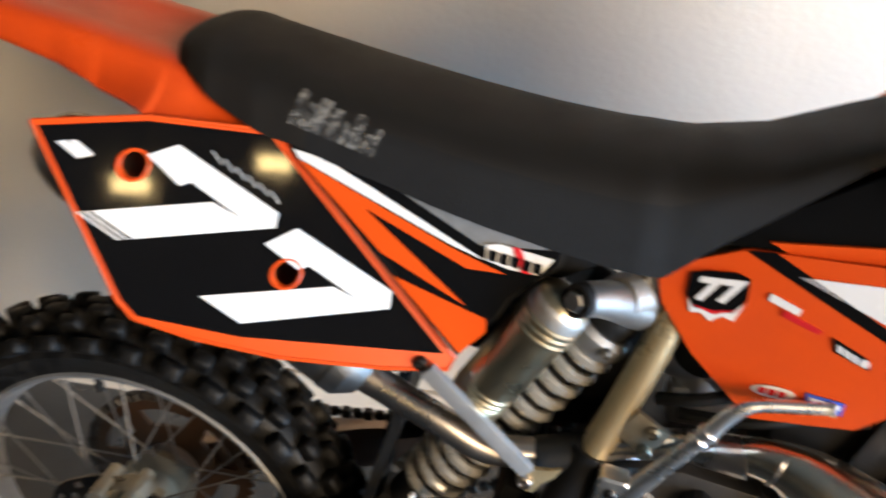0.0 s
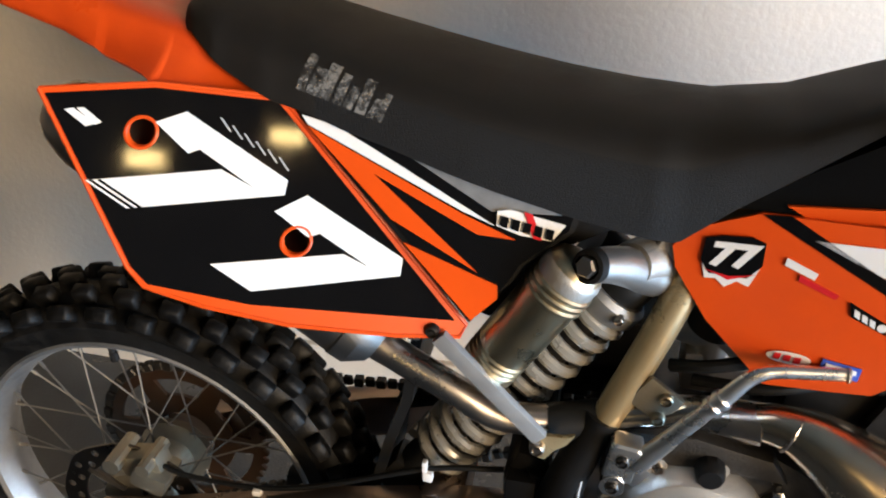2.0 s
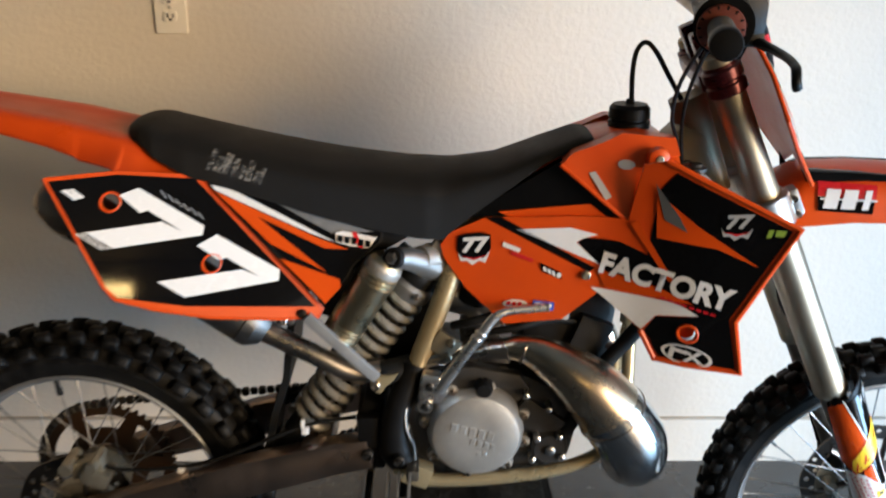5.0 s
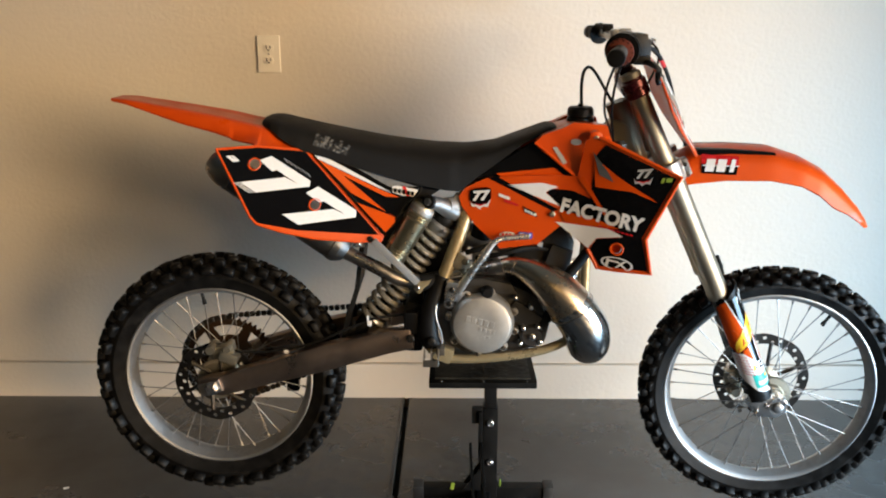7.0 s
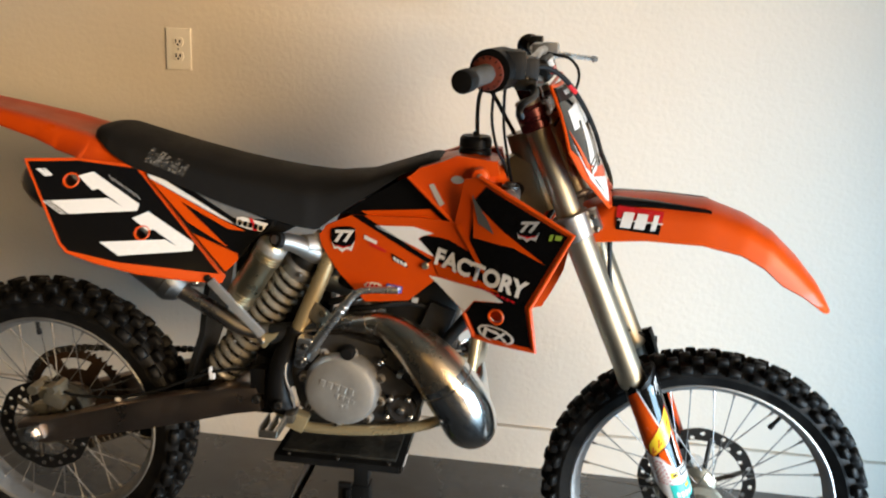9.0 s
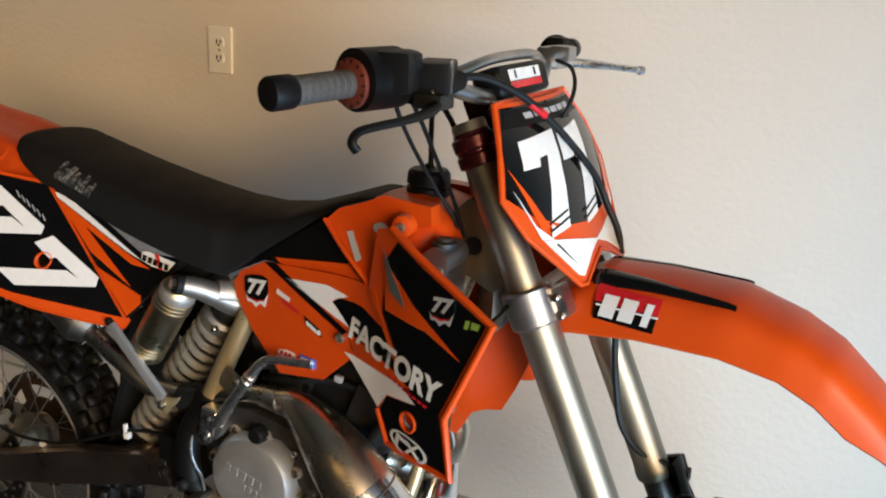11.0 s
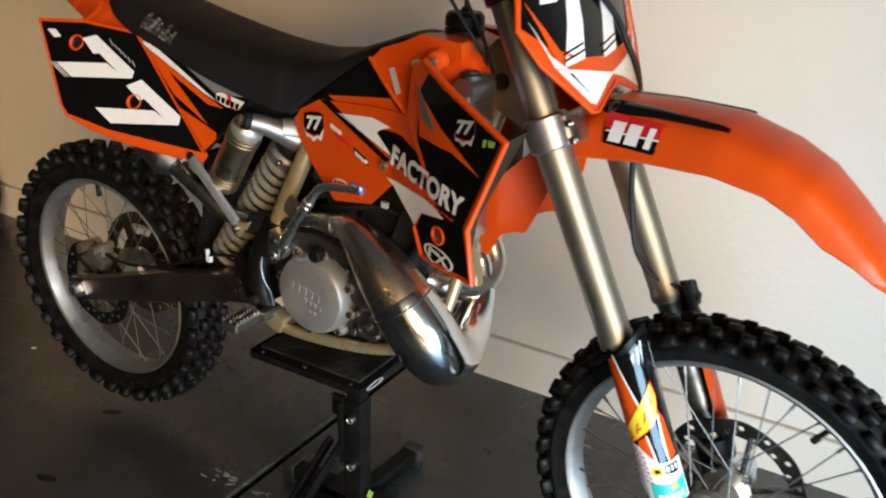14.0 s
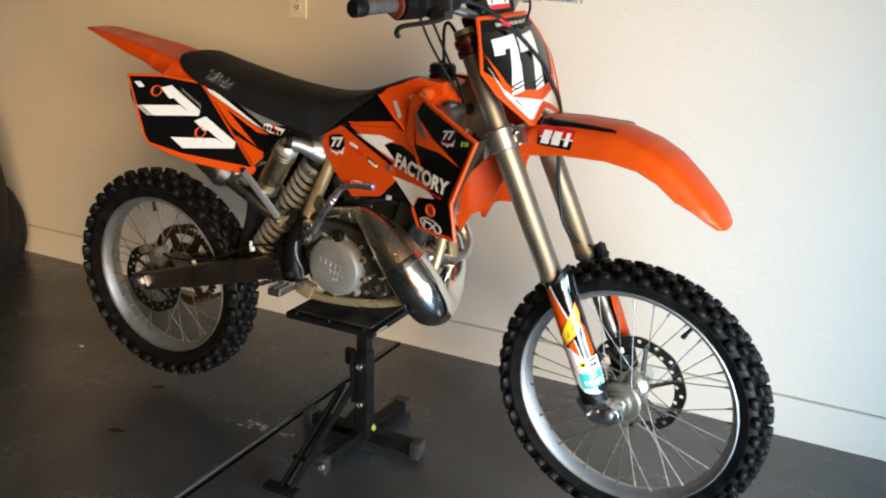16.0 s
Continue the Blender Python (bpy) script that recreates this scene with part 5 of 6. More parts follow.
# lower edge: free behind the side panel, then down onto the panel's top
rl_x = [-0.228, -0.19, -0.049, 0.033, 0.079, 0.086, 0.120, 0.141, 0.150, 0.154, 0.157, 0.200, 0.268, 0.288]
rl_z = [1.150, 1.144, 1.098, 1.078, 1.0655, 1.060, 1.0562, 1.0535, 1.051, 1.049, 1.0455, 1.0400, 1.0300, 1.007]
rl_y = [0.045, 0.058, 0.078, 0.089, 0.104, 0.105, 0.120, 0.131, 0.138, 0.142, 0.140, 0.1270, 0.1060, 0.107]
rings = []
for x in sorted(set(np.linspace(-0.228, 0.288, 40).tolist() + rl_x[3:] + rf_x[4:])):
    zt, w, zb, yb = (float(np.interp(x, rf_x, rf_t)), float(np.interp(x, rf_x, rf_w)), float(np.interp(x, rl_x, rl_z)), float(np.interp(x, rl_x, rl_y)))
    zt = max(zt, zb + 0.003)
    bend = float(np.interp(x, [0.0, 0.12], [0.35, 1.6]))
    pr_ = [(0.0, 0.0), (0.42, 0.08), (0.5, 0.02), (0.80, 0.06)]
    pr_ = [(u_ * w, zt + (zb - zt) * v_) for u_, v_ in pr_]
    for v_ in (0.18, 0.34, 0.52, 0.70, 0.86, 1.0):
        pr_.append((0.92 * w + (yb - 0.92 * w) * ((v_ - 0.18) / 0.82) ** bend, zt + (zb - zt) * v_))
    ring = [Vector((x, -y_, z_)) for y_, z_ in pr_[::-1]] + [Vector((x, y_, z_)) for y_, z_ in pr_[1:]]
    ring += [p + Vector((0, -math.copysign(0.003, p.y) if abs(p.y) > 0.02 else 0, -0.004)) for p in ring[::-1]]
    rings.append(ring)
part("rear_fender", skin(rings), ORANGE, bike, "orange plastic rear mudguard", angle=60)

# -- side panels --
def airbox_y(x, z):
    return 0.124 * x + 0.222 * z - 0.374


sp_out = [(0.063, 1.047), (0.160, 1.049), (0.268, 1.034), (0.290, 1.009), (0.455, 0.818), (0.449, 0.807), (0.426, 0.809), (0.388, 0.812), (0.288, 0.828), (0.210, 0.850), (0.157, 0.871), (0.142, 0.889)]
sp_blk = [(0.069, 1.0435), (0.160, 1.0455), (0.265, 1.031), (0.286, 1.007), (0.443, 0.824), (0.428, 0.826), (0.253, 0.850), (0.161, 0.874), (0.1465, 0.890)]
h1, h2 = (0.150, 1.008), (0.290, 0.906)
num_a = [(0.162, 1.017), (0.188, 1.025), (0.279, 0.962), (0.277, 0.949), (0.141, 0.943), (0.105, 0.969), (0.220, 0.974), (0.252, 0.955), (0.201, 0.992), (0.191, 0.989)]
num_b = [(0.269, 0.935), (0.297, 0.948), (0.389, 0.886), (0.388, 0.870), (0.253, 0.863), (0.215, 0.890), (0.334, 0.893), (0.361, 0.878), (0.311, 0.913), (0.301, 0.910)]
for s in (1, -1):
    sd = part("side_panel", sheet([sp_out, circle(*h1, 0.0125, 16), circle(*h2, 0.0125, 16)], on(plate_y, 0, s), 0.004 * s), ORANGE, bike, "orange side number panel with black backing and white racing number")
    rim_ = [on(plate_y, -0.001, s)(*p) for p in sp_out]
    part("rim", tube(rim_ + [rim_[0]], 0.0024, 8, smooth=False, caps=False), ORANGE, sd)
    part("black_backing", sheet([sp_blk, circle(*h1, 0.0150, 20), circle(*h2, 0.0150, 20)], on(plate_y, 0.0014, s), 0.0012 * s), BLACK_D, sd, "glossy black number background")
    for hx, hz in (h1, h2):
        part("vent_ring", tube([on(plate_y, 0.001, s)(hx + 0.0135 * math.cos(2 * math.pi * k / 20), hz + 0.0135 * math.sin(2 * math.pi * k / 20)) for k in range(21)], 0.0020, 6, smooth=False, caps=False), ORANGE, sd)
    if s == 1:
        for nm in (num_a, num_b):
            part("numeral_seven", sheet([nm], on(plate_y, 0.0027, s), 0.001 * s), WHITE_D, sd, "angular white racing numeral")
        for dx in (0.0, 0.007):
            part("speed_line", sheet([[(0.109 + dx, 0.9692), (0.1115 + dx, 0.9694), (0.148 + dx, 0.9435), (0.145 + dx, 0.9433)]], on(plate_y, 0.0040, s), 0.0008), BLACK_D, sd)
        part("brand_bar", sheet([[(0.086, 1.030), (0.093, 1.031), (0.112, 1.017), (0.104, 1.015)]], on(plate_y, 0.0027, s), 0.001), WHITE_D, sd)
        part("brand_bar", sheet([[(0.096, 1.031), (0.102, 1.031), (0.117, 1.018), (0.112, 1.016)]], on(plate_y, 0.0027, s), 0.001), WHITE_D, sd)
        for k in range(6):
            x0, z0 = 0.217 + 0.0105 * k, 1.019 - 0.0072 * k
            part("name_bar", sheet([[(x0, z0), (x0 + 0.0015, z0 - 0.0005), (x0 + 0.010, z0 - 0.0125), (x0 + 0.0085, z0 - 0.0120)]], on(plate_y, 0.0027, s), 0.0008), GREY_D, sd)
    part("panel_bolt", bolt(on(plate_y, 0.003, s)(0.423, 0.816), 0.0075, 0.004, side=-s), DARK_M, sd)

    # airbox side in front of the panel
    ab_out = [(0.285, 1.027), (0.379, 1.000), (0.435, 0.980), (0.500, 0.960), (0.556, 0.943), (0.551, 0.926), (0.525, 0.904), (0.506, 0.890), (0.497, 0.872), (0.485, 0.861), (0.459, 0.828), (0.288, 1.018)]
    ab = part("airbox_cover", sheet([ab_out], on(airbox_y, 0, s), 0.012 * s), BLACK_P, bike, "black airbox cover with orange and white flashes")
    abg = lambda nm, poly, m_, o: part(nm, sheet([poly], on(airbox_y, o, s), 0.001 * s), m_, ab)
    abg("gloss_film", [(0.296, 1.018), (0.379, 0.996), (0.500, 0.955), (0.549, 0.940), (0.546, 0.927), (0.503, 0.891), (0.493, 0.872), (0.460, 0.835)], BLACK_D, 0.0014)
    abg("grey_flash", [(0.390, 0.990), (0.470, 0.964), (0.538, 0.942), (0.472, 0.942)], SMOKE_D, 0.0028)
    abg("white_flash", [(0.290, 1.0225), (0.322, 1.014), (0.363, 0.992), (0.476, 0.929), (0.445, 0.941), (0.296, 1.014)], WHITE_D, 0.0040)
    abg("orange_flash", [(0.296, 1.013), (0.445, 0.939), (0.497, 0.917), (0.461, 0.920), (0.358, 0.973), (0.463, 0.883), (0.378, 0.930)], ORANGE_D, 0.0052)
    abg("orange_flash", [(0.391, 0.907), (0.484, 0.870), (0.485, 0.857), (0.461, 0.833)], ORANGE_D, 0.0040)
    if s == 1:
        part("sponsor_sticker", sheet([[(0.478, 0.944), (0.490, 0.946), (0.543, 0.934), (0.531, 0.918), (0.501, 0.922), (0.478, 0.930)]], on(airbox_y, 0.0055, s), 0.001), WHITE_D, ab, "white sponsor sticker with red cross and dark bars")
        abg("red_cross", [(0.503, 0.945), (0.511, 0.943), (0.522, 0.919), (0.514, 0.920)], RED_D, 0.0068)
        for k in range(5):
            x0, z0 = 0.4825 + 0.0108 * k, 0.9405 - 0.0024 * k
            abg("dark_bar", [(x0, z0), (x0 + 0.0072, z0 - 0.0016), (x0 + 0.0062, z0 - 0.0115), (x0 - 0.001, z0 - 0.0095)], BLACK_D, 0.0080)
# black filler, added so the pale wall doesn't show behind the shock
part("linkage_guard", beam([(0.520, 0.640), (0.530, 0.745), (0.560, 0.800), (0.610, 0.815), (0.648, 0.790), (0.652, 0.735), (0.640, 0.690), (0.600, 0.650)], 0.012, 0.060, 0.010), BLACK_P, bike, "black filler plate added to darken the gap behind the shock absorber")
part("airbox_boot", beam([(0.43, 0.85), (0.50, 0.875), (0.52, 0.85), (0.495, 0.79), (0.46, 0.735), (0.425, 0.75)], 0.012, 0.075, 0.008), BLACK_P, bike, "black rubber airbox boot")
part("airbox", join(beam([(0.30, 0.99), (0.56, 0.935), (0.60, 0.93), (0.55, 0.90), (0.49, 0.86), (0.45, 0.83), (0.38, 0.83), (0.27, 0.97)], -0.085, 0.085, 0.01)), BLACK_P, bike, "black plastic airbox under the seat")

# -- exhaust --
sil0, sil1 = Vector((0.066, -0.112, 0.985)), Vector((0.360, -0.112, 0.777))
sdv = (sil1 - sil0).normalized()
q = sdv.to_track_quat("Z", "Y").to_matrix().to_4x4()
L = (sil1 - sil0).length
sil = part("silencer", lathe([(0, 0.02), (0.0455, 0.02), (0.0465, 0.055), (0.0455, 0.057), (0.0455, L - 0.04), (0.047, L - 0.038), (0.046, L - 0.02), (0.030, L), (0, L)], Matrix.Translation(sil0) @ q @ Matrix.Diagonal((1.0, 0.92, 1, 1)), 36), SILENCER_M, bike, "dull grey aluminium silencer behind the side panel")
part("end_cap", lathe([(0.016, -0.030), (0.020, -0.046), (0.030, -0.040), (0.040, -0.026), (0.0455, -0.008), (0.048, 0.004), (0.048, 0.026), (0.046, 0.028), (0.044, 0.0)], Matrix.Translation(sil0) @ q @ Matrix.Diagonal((1.0, 0.92, 1, 1)), 36, closed=True), STEEL, sil, "rounded steel end cap")
part("silencer_bracket", join(box(0.03, 0.014, 0.02, Matrix.Translation((0.392, -0.118, 0.800)), 0.004), bolt((0.392, -0.127, 0.800), 0.006, 0.005)), ALU_B, sil)
part("mid_pipe", tube([(0.350, -0.116, 0.782), (0.378, -0.120, 0.767), (0.44, -0.122, 0.735), (0.493, -0.118, 0.705), (0.56, -0.098, 0.695), (0.64, -0.088, 0.712), (0.70, -0.092, 0.728), (0.76, -0.105, 0.735)], [0.021, 0.0175, 0.0172, 0.0172, 0.0172, 0.0172, 0.018, 0.022], 18), STEEL, bike, "heat-tinted steel mid pipe")
part("pipe_joint", tube([(0.545, -0.102, 0.690), (0.60, -0.091, 0.698)], 0.0225, 18, smooth=False), RUBBER_S, bike, "black rubber exhaust joint")
pp = [(0.735, -0.098, 0.733), (0.785, -0.112, 0.741), (0.835, -0.128, 0.725), (0.885, -0.140, 0.690), (0.930, -0.140, 0.640), (0.968, -0.128, 0.582), (0.984, -0.095, 0.530), (0.984, -0.040, 0.512), (0.978, 0.02, 0.526), (0.974, 0.06, 0.560), (0.968, 0.085, 0.605), (0.955, 0.095, 0.645), (0.940, 0.080, 0.660), (0.920, 0.02, 0.660)]
prr = [0.016, 0.024, 0.037, 0.050, 0.059, 0.062, 0.059, 0.052, 0.044, 0.034, 0.027, 0.025, 0.024, 0.022]
ex = part("expansion_chamber", tube(pp, prr, 28, 7), [CHROME, CHROME_T], bike, "chromed two-stroke expansion chamber, browned by heat above", angle=60)
for p_ in ex.data.polygons:
    if p_.index < 28 * 27:
        p_.material_index = 1
for k in (1, 4):
    a, b = Vector(pp[k]), Vector(pp[k + 1])
    dd = (b - a).normalized()
    part("weld_seam", lathe([(prr[k] + 0.0022 * math.cos(t_), 0.0022 * math.sin(t_)) for t_ in (0, 0.8, 1.57, 2.35, 3.14, 3.93, 4.71, 5.5)], Matrix.Translation(a + dd * 0.002) @ dd.to_track_quat("Z", "Y").to_matrix().to_4x4(), 36, closed=True), STEEL, ex)
part("header_bend", tube([(0.905, -0.035, 0.642), (0.938, 0.005, 0.619), (0.962, 0.052, 0.603), (0.976, 0.096, 0.609), (0.974, 0.123, 0.640), (0.956, 0.130, 0.682)], 0.0252, 24), HEADER_M, ex, "dull silver-tan header bend")
part("pipe_spring", join(*[rod((0.925, s * 0.016 - 0.01, 0.652), (0.952, s * 0.016 + 0.025, 0.640), 0.0038, 8) for s in (-1, 1)]), DARK_M, ex)

# -- engine --
CX, CZ = 0.706, 0.584
cc_out = [(0.586, 0.600), (0.600, 0.672), (0.645, 0.700), (0.755, 0.700), (0.845, 0.655), (0.885, 0.585), (0.872, 0.520), (0.80, 0.500), (0.66, 0.495), (0.605, 0.520)]
eng = part("engine", beam(cc_out, -0.095, 0.095, 0.014), ENGINE, bike, "grimy dark two-stroke engine with a silver clutch cover", angle=40)
side = Matrix.Rotation(radians(90), 4, "X")
part("clutch_cover", lathe([(0, 0.030), (0.036, 0.031), (0.063, 0.029), (0.074, 0.025), (0.080, 0.016), (0.082, 0.004), (0.084, 0.0), (0.084, -0.02), (0, -0.02)], Matrix.Translation((CX, -0.103, CZ)) @ side, 56), CAST, eng, "round cast silver clutch cover with raised worn marks")
for k, ang in enumerate((20, 75, 118, 170, 215, 262, 310, 345)):
    a = radians(ang)
    px_, pz_ = CX + 0.087 * math.cos(a), CZ + 0.087 * math.sin(a)
    part("cover_lug", lathe([(0, 0.012), (0.010, 0.011), (0.012, 0.004), (0.013, -0.02), (0, -0.02)], Matrix.Translation((px_, -0.098, pz_)) @ side, 14), CAST, eng)
    part("cover_bolt", lathe([(0, 0.006), (0.003, 0.006), (0.0032, 0.003), (0.005, 0.003), (0.006, 0.006), (0.0062, 0), (0, 0)], Matrix.Translation((px_, -0.110, pz_)) @ side, 12), STEEL, eng)
# raised lettering too worn to read, as bars on the clutch cover
for k in range(5):
    part("raised_mark", box(0.0125, 0.0022, 0.017, Matrix.Translation((CX - 0.038 + 0.0155 * k, -0.1335, CZ + 0.020 - 0.004 * k)) @ Matrix.Rotation(radians(14), 4, "Y"), 0.0012, 1), CAST, eng)
for k in range(4):
    part("raised_mark", box(0.009, 0.0022, 0.011, Matrix.Translation((CX - 0.006 + 0.0115 * k, -0.1335, CZ - 0.008 - 0.003 * k)) @ Matrix.Rotation(radians(14), 4, "Y"), 0.001, 1), CAST, eng)
for k in range(2):
    part("raised_mark", box(0.008, 0.0022, 0.008, Matrix.Translation((CX + 0.004 + 0.011 * k, -0.1335, CZ - 0.030)), 0.001, 1), CAST, eng)
part("oil_cap", lathe([(0, 0.020), (0.012, 0.020), (0.015, 0.016), (0.017, 0), (0.017, -0.02), (0, -0.02)], Matrix.Translation((CX + 0.012, -0.108, CZ + 0.086)) @ side, 10), BLACK_P, eng)
part("pump_cover", join(lathe([(0, 0.018), (0.026, 0.017), (0.032, 0.010), (0.034, -0.02), (0, -0.02)], Matrix.Translation((0.835, -0.096, 0.548)) @ side, 28), box(0.09, 0.02, 0.05, Matrix.Translation((0.815, -0.095, 0.60)) @ Matrix.Rotation(radians(35), 4, "Y"), 0.008)), ENGINE, eng, "dark water pump cover")
for px_, pz_, r_ in ((0.835, 0.548, 0.009), (0.812, 0.572, 0.006), (0.856, 0.535, 0.006), (0.850, 0.575, 0.006), (0.805, 0.530, 0.006), (0.79, 0.655, 0.006), (0.83, 0.63, 0.006)):
    part("case_bolt", lathe([(0, 0.008), (r_ * 0.5, 0.008), (r_, 0.006), (r_, -0.03), (0, -0.03)], Matrix.Translation((px_, -0.113, pz_)) @ side, 12), ALU_B, eng)
part("inner_case", beam([(0.605, 0.63), (0.62, 0.70), (0.70, 0.705), (0.78, 0.690), (0.80, 0.66), (0.72, 0.665), (0.65, 0.66)], -0.108, -0.08, 0.006), ENGINE, eng)
cyl = [(0.775, 0.69), (0.80, 0.85), (0.90, 0.855), (0.945, 0.79), (0.93, 0.66), (0.85, 0.64)]
part("cylinder", beam(cyl, -0.062, 0.062, 0.014), DARK_M, eng, "cast cylinder barrel")
part("cylinder_head", beam([(0.79, 0.85), (0.815, 0.885), (0.90, 0.88), (0.935, 0.825), (0.90, 0.85)], -0.055, 0.055, 0.01), ALU, eng, "aluminium cylinder head")
for dx, dz in ((0.81, 0.862), (0.88, 0.862), (0.92, 0.83)):
    part("head_nut", bolt((dx, -0.058, dz), 0.008, 0.008), STEEL, eng)
part("power_valve_cover", join(box(0.06, 0.02, 0.07, Matrix.Translation((0.90, -0.070, 0.745)) @ Matrix.Rotation(radians(20), 4, "Y"), 0.008), box(0.03, 0.03, 0.04, Matrix.Translation((0.93, -0.06, 0.705)), 0.006)), ENGINE, eng)
part("spark_cap", join(tube([(0.86, 0, 0.88), (0.865, -0.03, 0.905), (0.875, -0.05, 0.91)], 0.011, 10), tube([(0.87, -0.05, 0.91), (0.93, -0.06, 0.90), (0.98, -0.03, 0.95)], 0.004, 8)), RUBBER_S, eng)
part("carburettor", join(tube([(0.650, -0.005, 0.80), (0.785, -0.005, 0.765)], 0.032, 20, smooth=False), tube([(0.71, -0.01, 0.73), (0.71, -0.01, 0.86)], 0.026, 18, smooth=False), box(0.07, 0.06, 0.05, Matrix.Translation((0.715, -0.005, 0.735)), 0.01)), ALU, eng, "aluminium carburettor")
part("carb_cap", tube([(0.700, -0.03, 0.795), (0.712, -0.035, 0.835)], 0.026, 18, smooth=False), BLACK_P, eng)
part("intake_boot", tube([(0.56, 0, 0.85), (0.60, 0, 0.825), (0.655, 0, 0.80)], [0.045, 0.04, 0.036], 18), RUBBER_S, eng)
part("coolant_hose", tube([(0.985, -0.11, 0.80), (0.955, -0.105, 0.755), (0.92, -0.095, 0.70), (0.89, -0.092, 0.62), (0.86, -0.098, 0.575)], 0.013, 12), RUBBER_S, eng, "black rubber coolant hose")
part("coolant_hose", tube([(0.90, -0.01, 0.88), (0.94, -0.04, 0.91), (0.985, -0.09, 0.93)], 0.013, 12), RUBBER_S, eng)
part("overflow_hose", tube([(0.69, -0.06, 0.745), (0.76, -0.085, 0.765), (0.83, -0.075, 0.778), (0.90, -0.06, 0.765)], 0.0065, 10), RUBBER_S, eng)
part("overflow_hose", tube([(0.665, -0.06, 0.76), (0.70, -0.075, 0.775), (0.745, -0.075, 0.79)], 0.0075, 10), RUBBER_S, eng)
part("cable_tag", box(0.014, 0.008, 0.012, Matrix.Translation((0.852, -0.085, 0.790)) @ Matrix.Rotation(radians(8), 4, "Y"), 0.003), GREY_D, eng, "grey plastic cable sleeve")

# kick starter
kk = part("kick_starter", join(tube([(0.640, -0.126, 0.672), (0.676, -0.128, 0.726), (0.700, -0.128, 0.761), (0.713, -0.128, 0.779), (0.727, -0.126, 0.799), (0.740, -0.124, 0.810), (0.756, -0.121, 0.814), (0.790, -0.117, 0.816), (0.818, -0.114, 0.8175)], [0.0125, 0.0100, 0.0088, 0.0092, 0.0085, 0.0078, 0.0072, 0.0072, 0.0074], 20, 5, flat=0.8), box(0.034, 0.028, 0.050, Matrix.Translation((0.627, -0.120, 0.676)) @ Matrix.Rotation(radians(8), 4, "Y"), 0.007, 3), box(0.022, 0.026, 0.030, Matrix.Translation((0.642, -0.120, 0.664)) @ Matrix.Rotation(radians(35), 4, "Y"), 0.006)), POLISH, bike, "polished folding kick-start lever")
part("pivot_collar", join(*[tube([(x_, -0.128, z_), (x_ + 0.0035, -0.128, z_ + 0.005)], 0.0112, 18, smooth=False) for x_, z_ in ((0.702, 0.764), (0.709, 0.774))]), POLISH, kk, "bright folding collar")
part("rubber_stop", tube([(0.818, -0.114, 0.8175), (0.8205, -0.1138, 0.8177)], 0.0088, 16, smooth=False), ALU_B, kk)
part("kick_boss", tube([(0.620, -0.09, 0.646), (0.620, -0.136, 0.646)], 0.0135, 18, smooth=False), ALU_B, kk)
part("kick_bolt", bolt((0.627, -0.134, 0.682), 0.0075, 0.005), DARK_M, kk)
part("boss_bolt", bolt((0.620, -0.136, 0.646), 0.0075, 0.005), DARK_M, kk)

# footpeg with teeth
pg = part("footpeg", join(box(0.022, 0.05, 0.02, Matrix.Translation((0.598, -0.125, 0.518)), 0.005), *[box(0.004, 0.066, 0.018, Matrix.Translation((0.575 + dx, -0.180, 0.514)) , 0.0015, 1) for dx in (-0.018, 0.0, 0.018)], box(0.040, 0.004, 0.018, Matrix.Translation((0.575, -0.214, 0.514)), 0.0015, 1)), PEG_M, bike, "toothed dull steel footpeg")
pk = [(0.575 + dx, -0.151 - 0.0098 * k, 0.5255) for dx in (-0.018, 0.0, 0.018) for k in range(7)]
for p_ in pk:
    part("tooth", box(0.005, 0.008, 0.009, Matrix.Translation(p_), 0.0, taper=0.3), ALU, pg)
part("peg_bracket", join(box(0.05, 0.03, 0.04, Matrix.Translation((0.605, -0.108, 0.500)) @ Matrix.Rotation(radians(20), 4, "Y"), 0.006), rod((0.565, -0.118, 0.512), (0.60, -0.118, 0.515), 0.009)), FRAME, bike, "gold frame bracket of the footpeg")
part("rear_master", join(tube([(0.548, -0.10, 0.520), (0.540, -0.10, 0.62)], 0.013, 12, smooth=False), box(0.035, 0.03, 0.06, Matrix.Translation((0.522, -0.105, 0.585)), 0.006)), BLACK_P, bike, "black rear brake cylinder")
for p_ in ((0.575, -0.142, 0.545), (0.52, -0.124, 0.545)):
    part("frame_bolt", bolt(p_, 0.011, 0.006), DARK_M, bike)

# -- radiators and shrouds --
lowp = [(0.716, 0.964), (0.660, 0.936), (0.644, 0.913), (0.650, 0.890), (0.686, 0.840), (0.750, 0.782), (0.843, 0.799), (0.897, 0.850)]
sh_low = [(0.962, 0.797), (0.985, 0.753), (1.107, 0.751), (1.091, 0.836), (1.160, 0.991), (0.978, 1.074)]
CUTS = [0.67, 0.735, 0.80, 0.85, 0.90, 0.965, 1.03, 1.095]
body = lowp + sh_low + [(0.948, 1.066), (0.932, 0.976), (0.860, 0.975)]


def tank_y(x, z):
    """Side of the tank above the shroud, leaning in towards the top."""
    return -0.118 + 0.35 * max(0.0, z - 0.98) - 0.1 * (x - 0.9)


